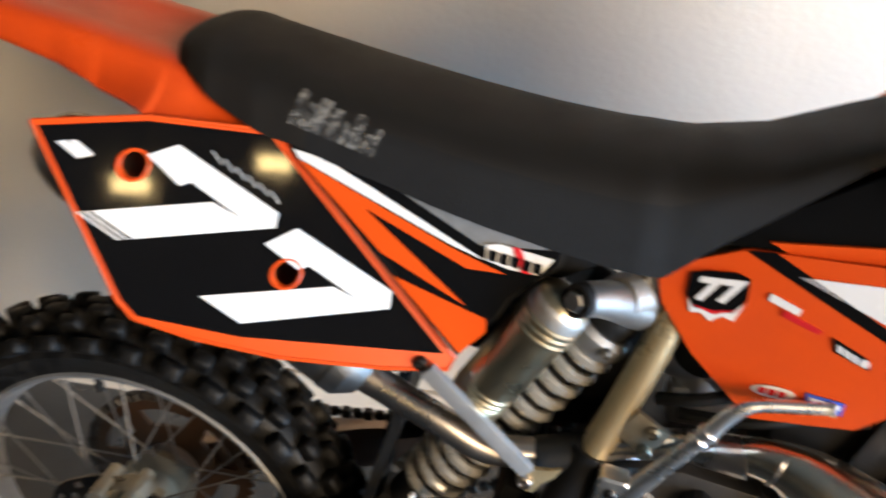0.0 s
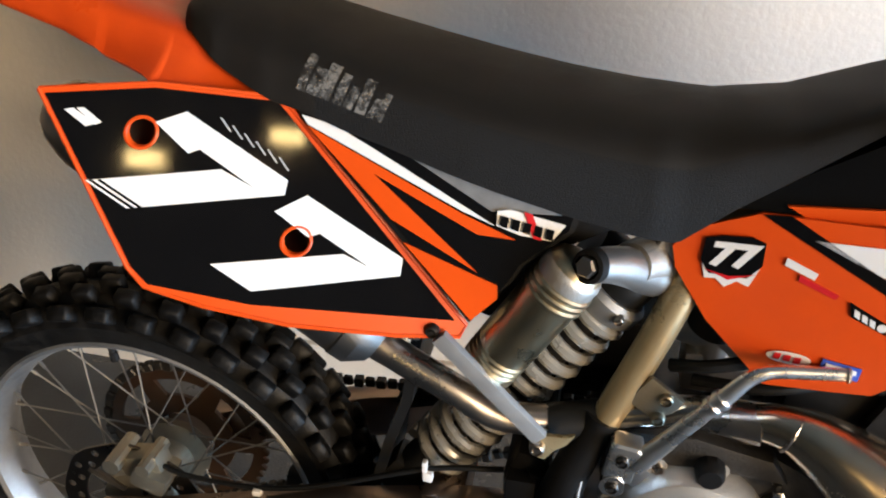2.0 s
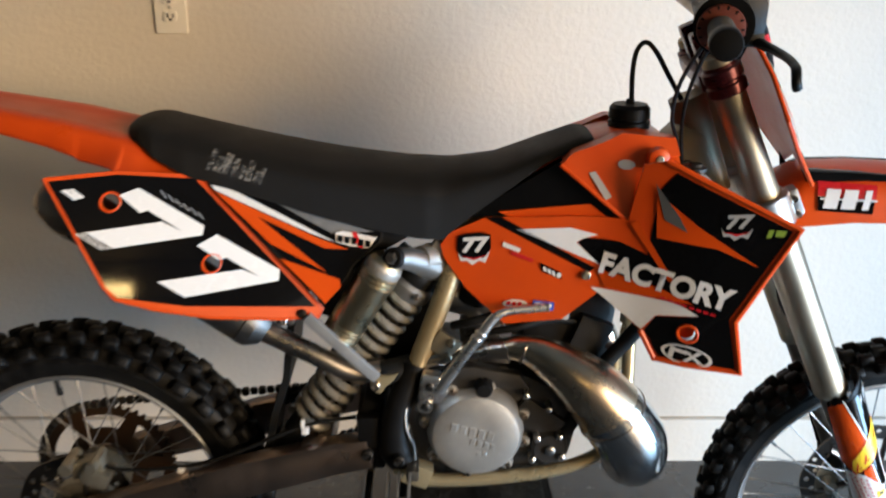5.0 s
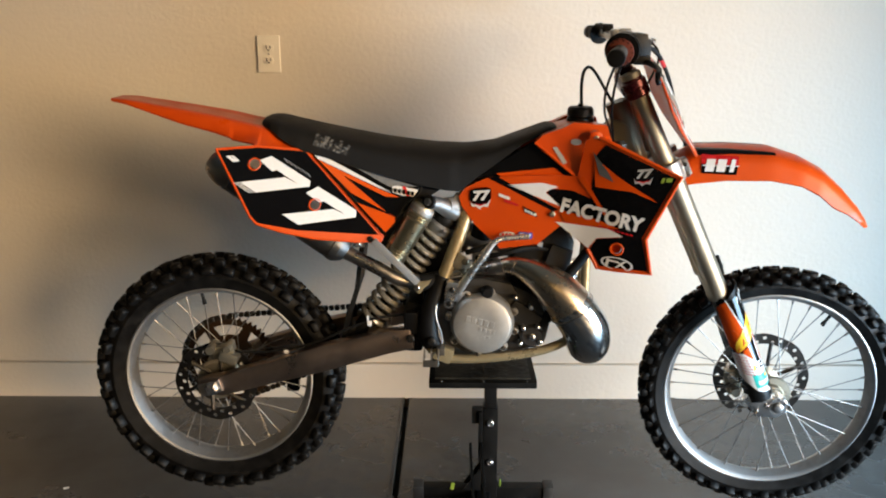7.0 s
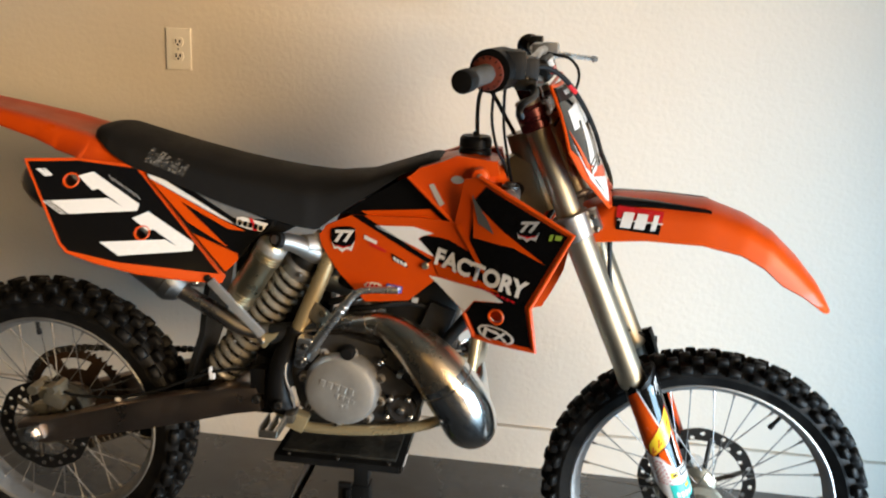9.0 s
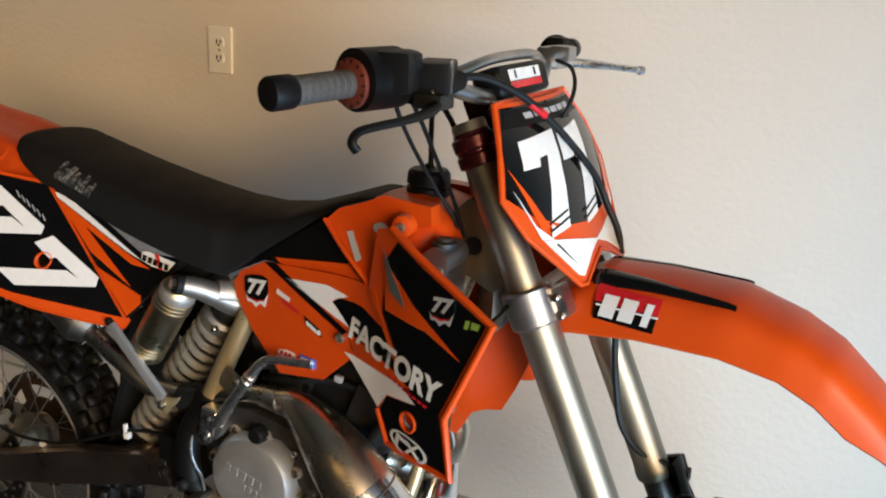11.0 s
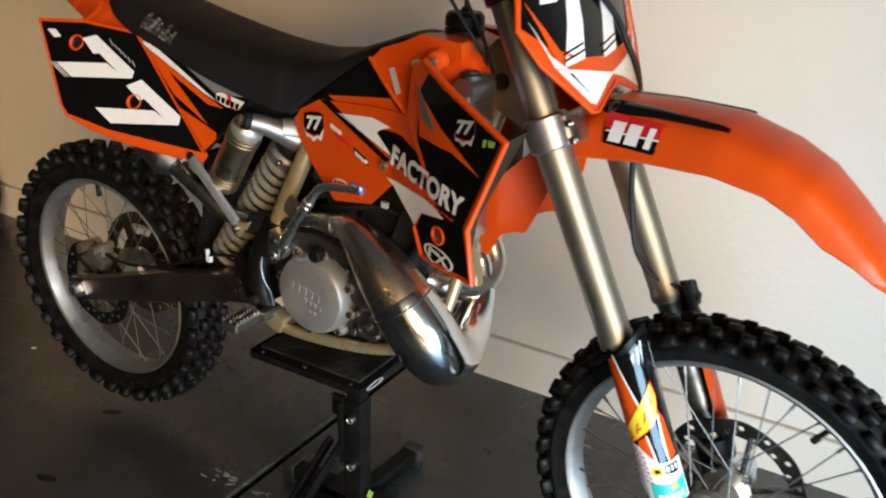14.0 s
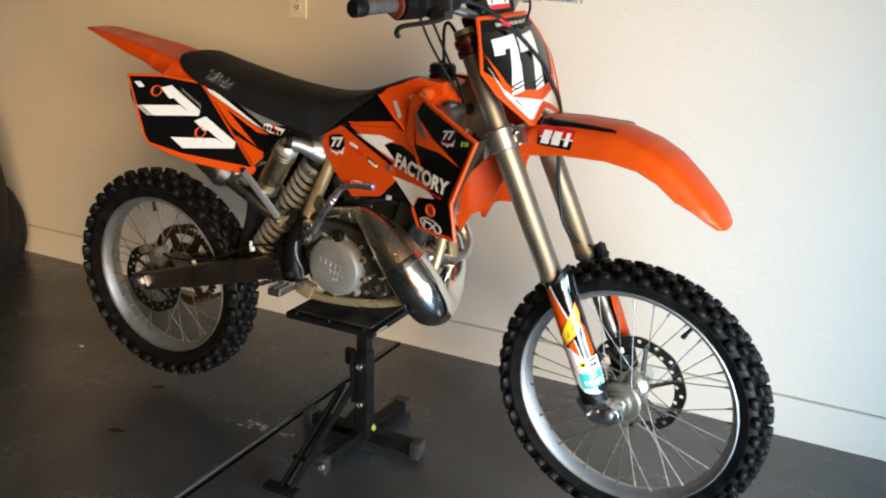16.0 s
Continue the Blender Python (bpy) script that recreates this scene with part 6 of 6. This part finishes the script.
for s in (1, -1):
    shr = part("radiator_shroud", sheet([body, circle(1.027, 0.806, 0.0125, 20)], on(shroud_y, 0, s), 0.004 * s, CUTS), ORANGE, bike, "orange radiator shroud with black and white graphics and the word FACTORY", angle=20)
    edge = [on(shroud_y, -0.001, s)(*p) for p in ((0.962, 0.797), (0.985, 0.753), (1.03, 0.7525), (1.107, 0.751), (1.091, 0.836), (1.160, 0.991), (1.03, 1.050), (0.978, 1.074))]
    part("rolled_edge", tube(edge, 0.0052, 8, smooth=False), ORANGE, shr)
    if s == -1:
        continue
    dec = lambda nm, poly, m_, o, lb="", holes=(): part(nm, sheet([poly, *holes], on(shroud_y, o), 0.001, CUTS), m_, shr, lb, angle=20)
    dec("black_film", [(0.860, 0.932), (0.872, 0.941), (0.922, 0.940), (0.962, 0.925), (0.972, 1.030), (0.992, 1.058), (1.030, 1.041), (1.150, 0.988), (1.082, 0.838), (1.099, 0.757), (0.990, 0.759), (0.967, 0.799), (0.981, 0.826), (1.040, 0.837), (0.985, 0.873), (0.905, 0.888)], BLACK_D, 0.0014, "glossy black film", [circle(1.027, 0.806, 0.0150, 20)])
    dec("black_line", [(0.716, 0.9635), (0.740, 0.967), (0.889, 0.891), (0.880, 0.884)], BLACK_D, 0.0014)
    dec("white_flash", [(0.763, 0.948), (0.847, 0.956), (0.890, 0.947), (0.866, 0.938), (0.858, 0.932), (0.895, 0.898)], WHITE_D, 0.0014)
    dec("white_flash", [(0.884, 0.858), (1.008, 0.854), (1.040, 0.838), (0.981, 0.828), (0.962, 0.800)], WHITE_D, 0.0014)
    dec("orange_flash", [(0.967, 1.026), (1.026, 0.981), (1.112, 0.928), (1.052, 0.950), (0.972, 0.955)], ORANGE_D, 0.0030)
    dec("grey_flash", [(0.964, 1.040), (0.980, 0.985), (1.012, 0.970), (1.000, 0.992)], SMOKE_D, 0.0042)
    dec("orange_flash", [(0.890, 0.892), (0.905, 0.888), (0.985, 0.874), (1.030, 0.856), (0.905, 0.862)], ORANGE_D, 0.0030)
    dec("orange_tongue", [(0.934, 0.972), (0.945, 0.978), (1.004, 0.884), (0.993, 0.888)], ORANGE_D, 0.0030)
    # FACTORY, slanting down the shroud
    P0, ux, uz = (0.893, 0.885), (0.187, -0.034), (0.008, 0.0370)

    def fac(u_, v_):
        x = P0[0] + ux[0] * u_ + uz[0] * v_
        z = P0[1] + ux[1] * u_ + uz[1] * v_
        return (x, shroud_y(x, z) - 0.0045, z)

    lettering("factory_lettering", "FACTORY", 1.0, fac, WHITE_D, shr, 0.0, "white capital lettering", 0.045)
    for k in range(8):
        dec("small_print", [(0.985 + 0.010 * k, 0.862 - 0.0022 * k), (0.992 + 0.010 * k, 0.8605 - 0.0022 * k), (0.991 + 0.010 * k, 0.857 - 0.0022 * k), (0.984 + 0.010 * k, 0.8585 - 0.0022 * k)], RED_D, 0.0042)
    # racing number badges
    for bx, bz, k_ in ((0.698, 0.912, 1.0), (1.077, 0.990, 0.82)):
        sd_ = [(-0.026 * k_, 0.020 * k_), (-0.012 * k_, 0.0245 * k_), (0.014 * k_, 0.0265 * k_), (0.026 * k_, 0.022 * k_), (0.027 * k_, -0.002 * k_), (0.016 * k_, -0.022 * k_), (-0.002 * k_, -0.026 * k_), (-0.018 * k_, -0.018 * k_), (-0.027 * k_, -0.004 * k_)]
        tl = 0.16
        mv = lambda p, bx=bx, bz=bz: (bx + p[0], bz + p[1] + tl * p[0] * 0.5)
        dec("badge_white", [mv(p) for p in [(-0.027 * k_, -0.001), (0.027 * k_, 0.0), (0.019 * k_, -0.026 * k_), (0.008 * k_, -0.022 * k_), (-0.002 * k_, -0.030 * k_), (-0.011 * k_, -0.022 * k_), (-0.021 * k_, -0.023 * k_)]], (WHITE_D if k_ == 1.0 else GREY_D), 0.0020)
        bd = dec("badge", [mv(p) for p in [(p[0], max(p[1], -0.017 * k_)) for p in sd_]], BLACK_D, 0.0026, "black shield badge with racing number")
        dec("badge_red", [mv(p) for p in [(-0.022 * k_, -0.013 * k_), (0.0, -0.017 * k_), (0.022 * k_, -0.012 * k_), (0.0, -0.021 * k_)]], RED_D, 0.0032)
        lettering("badge_number", "77", 0.040 * k_, lambda u_, v_, bx=bx, bz=bz, k_=k_: (bx + (u_ - 0.5) * 0.042 * k_ + 0.004 * v_, shroud_y(bx + (u_ - 0.5) * 0.042 * k_, 0) - 0.0040, bz + (v_ - 0.38) * 0.027 * k_ + 0.005 * u_), (WHITE_D if k_ == 1.0 else GREY_D), shr, 0.0, "white racing number", 0.05)
    # sponsor stickers as plain shapes
    dec("sticker", [(0.744, 0.926), (0.772, 0.916), (0.770, 0.909), (0.743, 0.918)], WHITE_D, 0.0020)
    dec("sticker_red_line", [(0.758, 0.911), (0.793, 0.899), (0.791, 0.894), (0.757, 0.905)], RED_D, 0.0020)
    dec("sticker_black", [(0.803, 0.895), (0.836, 0.880), (0.839, 0.868), (0.807, 0.880)], BLACK_D, 0.0020)
    for k in range(3):
        dec("sticker_bar", [(0.808 + 0.007 * k, 0.889 - 0.0032 * k), (0.813 + 0.007 * k, 0.8868 - 0.0032 * k), (0.814 + 0.007 * k, 0.8795 - 0.0032 * k), (0.809 + 0.007 * k, 0.882 - 0.0032 * k)], WHITE_D, 0.0032)
    part("sticker_dot", sheet([circle(0.8335, 0.8755, 0.0042, 14)], on(shroud_y, 0.0032), 0.0008), WHITE_D, shr)
    dec("sticker_oval", [(0.747 + 0.019 + 0.020 * math.cos(2 * math.pi * k / 16), 0.8205 + 0.0068 * math.sin(2 * math.pi * k / 16) + 0.0015 * math.cos(2 * math.pi * k / 16)) for k in range(16)], WHITE_D, 0.0020)
    for k in range(3):
        dec("sticker_bar", [(0.753 + 0.009 * k, 0.8235), (0.759 + 0.009 * k, 0.8240), (0.758 + 0.009 * k, 0.8175), (0.752 + 0.009 * k, 0.8170)], RED_D, 0.0032)
    dec("sticker_blue", [(0.795, 0.829), (0.829, 0.827), (0.828, 0.812), (0.793, 0.814)], BLUE_D, 0.0020)
    dec("sticker_bar", [(0.798, 0.8255), (0.825, 0.8240), (0.825, 0.8190), (0.798, 0.8205)], WHITE_D, 0.0032)
    dec("sticker_lime", [(1.118, 0.987), (1.125, 0.988), (1.122, 0.976), (1.116, 0.975)], LIME_D, 0.0030)
    dec("sticker_lime", [(1.128, 0.988), (1.141, 0.988), (1.138, 0.979), (1.127, 0.978)], LIME_D, 0.0030)
    ov = lambda f_, cx=1.029, cz=0.769: [(cx + 0.037 * f_ * math.cos(2 * math.pi * k / 24), cz + 0.0165 * f_ * math.sin(2 * math.pi * k / 24) - 0.12 * 0.037 * f_ * math.cos(2 * math.pi * k / 24)) for k in range(24)]
    part("oval_mark", sheet([ov(1.0), ov(0.86)], on(shroud_y, 0.0030), 0.001, CUTS), WHITE_D, shr, "white oval outline mark")
    for pts_ in ([(1.006, 0.781), (1.013, 0.780), (1.009, 0.762), (1.002, 0.763)], [(1.012, 0.779), (1.030, 0.776), (1.029, 0.771), (1.011, 0.774)], [(1.024, 0.778), (1.030, 0.777), (1.053, 0.758), (1.046, 0.758)], [(1.044, 0.777), (1.050, 0.776), (1.030, 0.759), (1.024, 0.760)]):
        dec("white_block", pts_, WHITE_D, 0.0030)
    part("vent_ring", tube([on(shroud_y, 0.002)(1.027 + 0.0140 * math.cos(2 * math.pi * k / 20), 0.806 + 0.0140 * math.sin(2 * math.pi * k / 20)) for k in range(21)], 0.0026, 6, smooth=False, caps=False), ORANGE, shr)
    part("vent_plug", sheet([circle(1.027, 0.806, 0.0125, 20)], on(shroud_y, -0.010), 0.002), ORANGE, shr)
    part("shroud_bolt", bolt((0.876, shroud_y(0.876, 0.88) - 0.002, 0.878), 0.008, 0.004), HUB, shr)

# upper flank of the tank with its black knee panel
for s in (1, -1):
    flank = [(0.832, 1.052), (0.850, 1.070), (0.893, 1.085), (0.925, 1.100), (1.005, 1.095), (1.012, 1.070), (0.975, 1.060), (0.948, 1.050), (0.936, 0.968)]
    fl = part("tank_flank", sheet([flank], on(lambda a, b: tank_y(a, b) - 0.012, 0, s), 0.03 * s), ORANGE, bike, "orange tank flank", angle=30)
    knee = [(0.690, 0.962), (0.745, 1.000), (0.835, 1.055), (0.936, 0.972), (0.905, 0.970), (0.86, 0.972), (0.76, 0.968)]
    kn = part("knee_panel", sheet([knee], on(lambda a, b: float(np.interp(a, [0.69, 0.94], [-0.084, -0.118])) + 0.25 * max(0, b - 0.97), 0, s), 0.02 * s), BLACK_D, bike, "glossy black knee panel between seat and shroud")
    part("orange_flash", sheet([[(0.735, 0.974), (0.878, 0.992), (0.917, 0.964), (0.835, 0.962), (0.777, 0.955)]], on(lambda a, b: float(np.interp(a, [0.69, 0.94], [-0.087, -0.124])) + 0.25 * max(0, b - 0.97), 0.0012, s), 0.004 * s), ORANGE_D, kn)
    part("flank_seam", tube([(0.830, s * (tank_y(0.83, 1.05) - 0.014), 1.052), (0.880, s * (tank_y(0.88, 1.01) - 0.016), 1.013), (0.934, s * (tank_y(0.934, 0.97) - 0.014), 0.970)], 0.0035, 8), ORANGE, fl)
    part("flank_bolt", join(lathe([(0, 0.006), (0.010, 0.006), (0.016, 0.003), (0.018, -0.01), (0, -0.01)], Matrix.Translation((0.975, s * (-0.126), 1.068)) @ Matrix.Rotation(radians(90 * s), 4, "X"), 20)), ORANGE, fl)
    part("bolt_head", bolt((0.975, s * -0.132, 1.068), 0.007, 0.003, side=-s), HUB, fl)
    if s == 1:
        part("sticker_grey", sheet([[(0.873, 1.041), (0.883, 1.044), (0.908, 1.008), (0.899, 1.002)]], on(lambda a, b: tank_y(a, b) - 0.012, 0.002), 0.001), GREY_D, fl)
        part("sticker_grey", sheet([[(0.930 + 0.013 * math.cos(2 * math.pi * k / 14), 1.055 + 0.0075 * math.sin(2 * math.pi * k / 14)) for k in range(14)]], on(lambda a, b: tank_y(a, b) - 0.012, 0.002), 0.001), GREY_D, fl)
    # radiator behind the shroud, and the louvred guard along the shroud's front edge
    rb = part("radiator", join(box(0.028, 0.085, 0.25, Matrix.Translation((1.035, s * 0.105, 0.900)), 0.006), tube([(1.035, s * 0.145, 1.030), (1.035, s * 0.07, 1.030)], 0.020, 14, smooth=False)), ALU, bike, "aluminium radiator core behind the shroud")
    go = [(1.150, 0.985), (1.118, 0.915), (1.086, 0.840), (1.092, 0.800), (1.100, 0.765)]
    gr_ = [[(x - 0.003, s * shroud_y(x, z) * 0.985, z), (x - 0.001, s * (shroud_y(x, z) + 0.3 * w_), z), (x - 0.003, s * (shroud_y(x, z) + 0.75 * w_), z), (x - 0.010, s * (shroud_y(x, z) + w_), z), (x - 0.015, s * (shroud_y(x, z) + w_ - 0.002), z), (x - 0.007, s * (shroud_y(x, z) + 0.5 * w_), z), (x - 0.008, s * shroud_y(x, z) * 0.98, z)] for (x, z), w_ in zip(go, (0.120, 0.100, 0.066, 0.034, 0.012))]
    part("radiator_guard", skin(gr_), GUARD_M, rb, "smooth dusty olive-brown radiator guard", angle=60)
    if s == 1:
        part("radiator_cap", turned(Vector((1.035, -0.115, 1.045)), Vector((0, 0, 1)), [(0, 0.016), (0.004, 0.018), (0.008, 0.018), (0.010, 0.012), (0.014, 0.010)], 20), ENGINE, rb)

# ---- front end turned a little to the right about the steering axis ----
STEERED = ("front_wheel", "front_tyre", "fork_leg", "front_caliper", "lower_triple_clamp", "upper_triple_clamp", "handlebar", "number_plate", "front_fender", "brake_hose", "hose_ferrule", "hose_guard", "clutch_hose", "throttle_cable")
pivot = Vector((fork_x(0.87), -0.100, 0.87))
steer = Matrix.Translation(pivot) @ Matrix.Rotation(radians(-5.5), 4, Vector((-0.465, 0, 1))) @ Matrix.Translation(-pivot)
for ob in bike.children:
    if ob.name.split(".")[0] in STEERED:
        ob.matrix_basis = steer @ ob.matrix_basis

# ---- the stand ----
stand = thing("bike_stand", "black steel lift stand under the engine of the motorcycle", "stand")
tp = part("top_plate", box(0.27, 0.29, 0.010, Matrix.Translation((0.708, -0.010, 0.433)), 0.003), STAND_M, stand, "scuffed black steel top plate with a rubber mat")
for dims, at_ in (((0.27, 0.006, 0.016), (0.708, -0.157, 0.4305)), ((0.006, 0.29, 0.016), (0.845, -0.010, 0.4290)), ((0.006, 0.29, 0.016), (0.571, -0.010, 0.4290))):
    part("plate_lip", box(*dims, Matrix.Translation(at_), 0.002), STAND_M, tp)
part("rubber_mat", box(0.25, 0.26, 0.006, Matrix.Translation((0.708, -0.008, 0.4405)), 0.002), MAT_R, tp)
for x, y in ((0.60, -0.150), (0.708, -0.150), (0.82, -0.150)):
    part("plate_rivet", bolt((x, y, 0.439), 0.005, 0.002, axis="z"), DARK_M, tp)
part("maker_plate", sheet([[(0.07, 0.4225), (0.0, 0.4225), (0.0, 0.4355), (0.07, 0.4355)]], lambda a, b: (0.8475, -0.145 + a, b), 0.0015, axis="x"), STAND_M, tp)
part("white_oval", tube([(0.8495, -0.110 + 0.026 * math.cos(2 * math.pi * k / 16), 0.4290 + 0.0045 * math.sin(2 * math.pi * k / 16)) for k in range(17)], 0.0008, 6, smooth=False, caps=False), WHITE_D, tp)
part("post", box(0.034, 0.034, 0.34, Matrix.Translation((0.735, -0.012, 0.26)), 0.003), STAND_M, stand)
part("sleeve", box(0.042, 0.042, 0.28, Matrix.Translation((0.735, -0.012, 0.165)), 0.004), STAND_M, stand)
for z in (0.262, 0.141):
    part("pivot_bolt", bolt((0.735, -0.036, z), 0.010, 0.007), ALU_B, stand, "bright pivot bolt")
part("lift_link", join(box(0.010, 0.024, 0.16, Matrix.Translation((0.707, -0.028, 0.22)) @ Matrix.Rotation(radians(4), 4, "X"), 0.003), box(0.03, 0.012, 0.05, Matrix.Translation((0.698, -0.03, 0.285)), 0.003)), STAND_M, stand)
part("foot_lever", join(*[box(0.007, 0.36, 0.026, Matrix.Translation((0.700 + dx, -0.195, 0.112)) @ Matrix.Rotation(radians(2), 4, "Z") @ Matrix.Rotation(radians(27), 4, "X"), 0.002) for dx in (-0.015, 0.015)], box(0.10, 0.034, 0.014, Matrix.Translation((0.694, -0.358, 0.030)), 0.004), rod((0.672, -0.27, 0.075), (0.722, -0.27, 0.075), 0.007)), STAND_M, stand, "black steel foot lever resting low")
part("base_beam", box(0.36, 0.036, 0.036, Matrix.Translation((0.715, 0.006, 0.028)), 0.004), STAND_M, stand)
part("base_beam", box(0.036, 0.40, 0.036, Matrix.Translation((0.722, 0.008, 0.0285)) @ Matrix.Rotation(radians(-4), 4, "Z"), 0.004), STAND_M, stand)
for x, y, sx, sy in ((0.905, 0.006, 0.03, 0.048), (0.532, 0.006, 0.03, 0.048), (0.709, -0.198, 0.048, 0.03), (0.736, 0.214, 0.048, 0.03)):
    part("foot_cap", box(sx, sy, 0.050, Matrix.Translation((x, y, 0.025)), 0.006), CAP_P, stand, "dusty plastic end cap")
for s in (-1, 1):
    part("gusset", sheet([[(0.66, 0.05), (0.71, 0.05), (0.71, 0.12)]], lambda a, b: (a, -0.012 + s * 0.02, b), 0.005), STAND_M, stand)
part("pivot_bolt", bolt((0.728, -0.222, 0.030), 0.009, 0.005), ALU_B, stand)
part("yellow_tape", box(0.004, 0.016, 0.022, Matrix.Translation((0.766, -0.010, 0.062)) @ Matrix.Rotation(radians(40), 4, "X"), 0.001, 1), LIME_D, stand, "strip of yellow tape")
part("yellow_tape", box(0.010, 0.003, 0.022, Matrix.Translation((0.63, -0.018, 0.055)) @ Matrix.Rotation(radians(10), 4, "Y"), 0.001, 1), LIME_D, stand, "strip of yellow tape")

# ---- bags by the wall ----
def blob_bag(name, cx, cy, w, d, h, material, label, seed, lean=0.0):
    root = thing(name, label, "bag")
    rng = random.Random(seed)
    rings = []
    for i in range(14):
        f_ = i / 13
        k = (0.80 + 0.25 * math.sin(math.pi * min(1, f_ * 1.1))) * (1.0 if f_ < 0.85 else math.sqrt(max(0.02, 1 - ((f_ - 0.85) / 0.15) ** 2 * 0.85)))
        rings.append([(cx + lean * f_ + w * k * math.copysign(abs(math.cos(a)) ** 0.7, math.cos(a)) * (1 + 0.06 * noise.noise((math.cos(a) * 1.5, math.sin(a) * 1.5 + seed, f_ * 5))), cy + d * k * math.copysign(abs(math.sin(a)) ** 0.7, math.sin(a)) * (1 + 0.06 * noise.noise((math.cos(a) * 1.5 + 7, math.sin(a), f_ * 5))), h * f_) for a in (2 * math.pi * q_ / 28 for q_ in range(28))])
    part("bag_body", skin(rings), material, root, angle=60)
    part("carry_strap", tube([(cx + w * 0.9, cy - d * 0.5, h * 0.55), (cx + w * 1.12, cy - d * 0.4, h * 0.7), (cx + w * 1.05 + lean, cy - d * 0.2, h * 0.92), (cx + w * 0.5 + lean, cy, h * 1.0)], 0.016, 8, flat=0.4), material, root)
    part("zip_line", tube([(cx + w * 1.02, cy + d * 0.3, h * 0.12), (cx + w * 1.07, cy + d * 0.3, h * 0.4), (cx + w * 1.03, cy + d * 0.3, h * 0.75)], 0.006, 6), DARK_M, root)
    return root


blob_bag("gear_bag", -1.50, 0.27, 0.165, 0.20, 0.80, BAG_BK, "tall black nylon gear bag standing near the wall", 4)
blob_bag("sack", -1.64, 0.52, 0.17, 0.13, 0.37, BAG_BL, "slumped dark navy nylon sack against the wall", 9, -0.03)

# ---- small marks on the floor ----
chip = thing("paper_chip", "tiny white chip of paint lying on the floor", "chip")
part("flake", box(0.016, 0.008, 0.002, Matrix.Translation((-0.515, 0.048, 0.0015)) @ Matrix.Rotation(0.4, 4, "Z"), 0.0005, 1), WHITE_D, chip)
scuff = bmesh.new()
rng = random.Random(11)
for k in range(34):
    x, y = rng.choice((0.385, 0.40, 0.50)) + rng.gauss(0, 0.018), -0.085 + rng.gauss(0, 0.010)
    b = box(rng.uniform(0.003, 0.022), rng.uniform(0.001, 0.003), 0.0008, Matrix.Translation((x, y, 0.0006)) @ Matrix.Rotation(rng.uniform(-0.5, 0.9), 4, "Z"))
    tmp = bpy.data.meshes.new("s")
    b.to_mesh(tmp)
    b.free()
    scuff.from_mesh(tmp)
    bpy.data.meshes.remove(tmp)
tagged(part("floor_scuffs", scuff, SCUFF), "white paint scuffs beside the floor joint", "scuffs", kind="stuff")
for i, (x, y, a_) in enumerate(((0.05, -0.32, 0.2), (-0.05, -0.05, 0.5))):
    st = thing("oil_fleck", "small dark fleck of grime on the floor", "fleck", "flecks of grime")
    part("fleck", lathe([(0, 0.003), (0.012, 0.002), (0.02, 0.0005), (0, 0.0004)], Matrix.Translation((x, y, 0)) @ Matrix.Rotation(a_, 4, "Z") @ Matrix.Diagonal((1.4, 0.6, 1, 1)), 12), DARK_M, st)
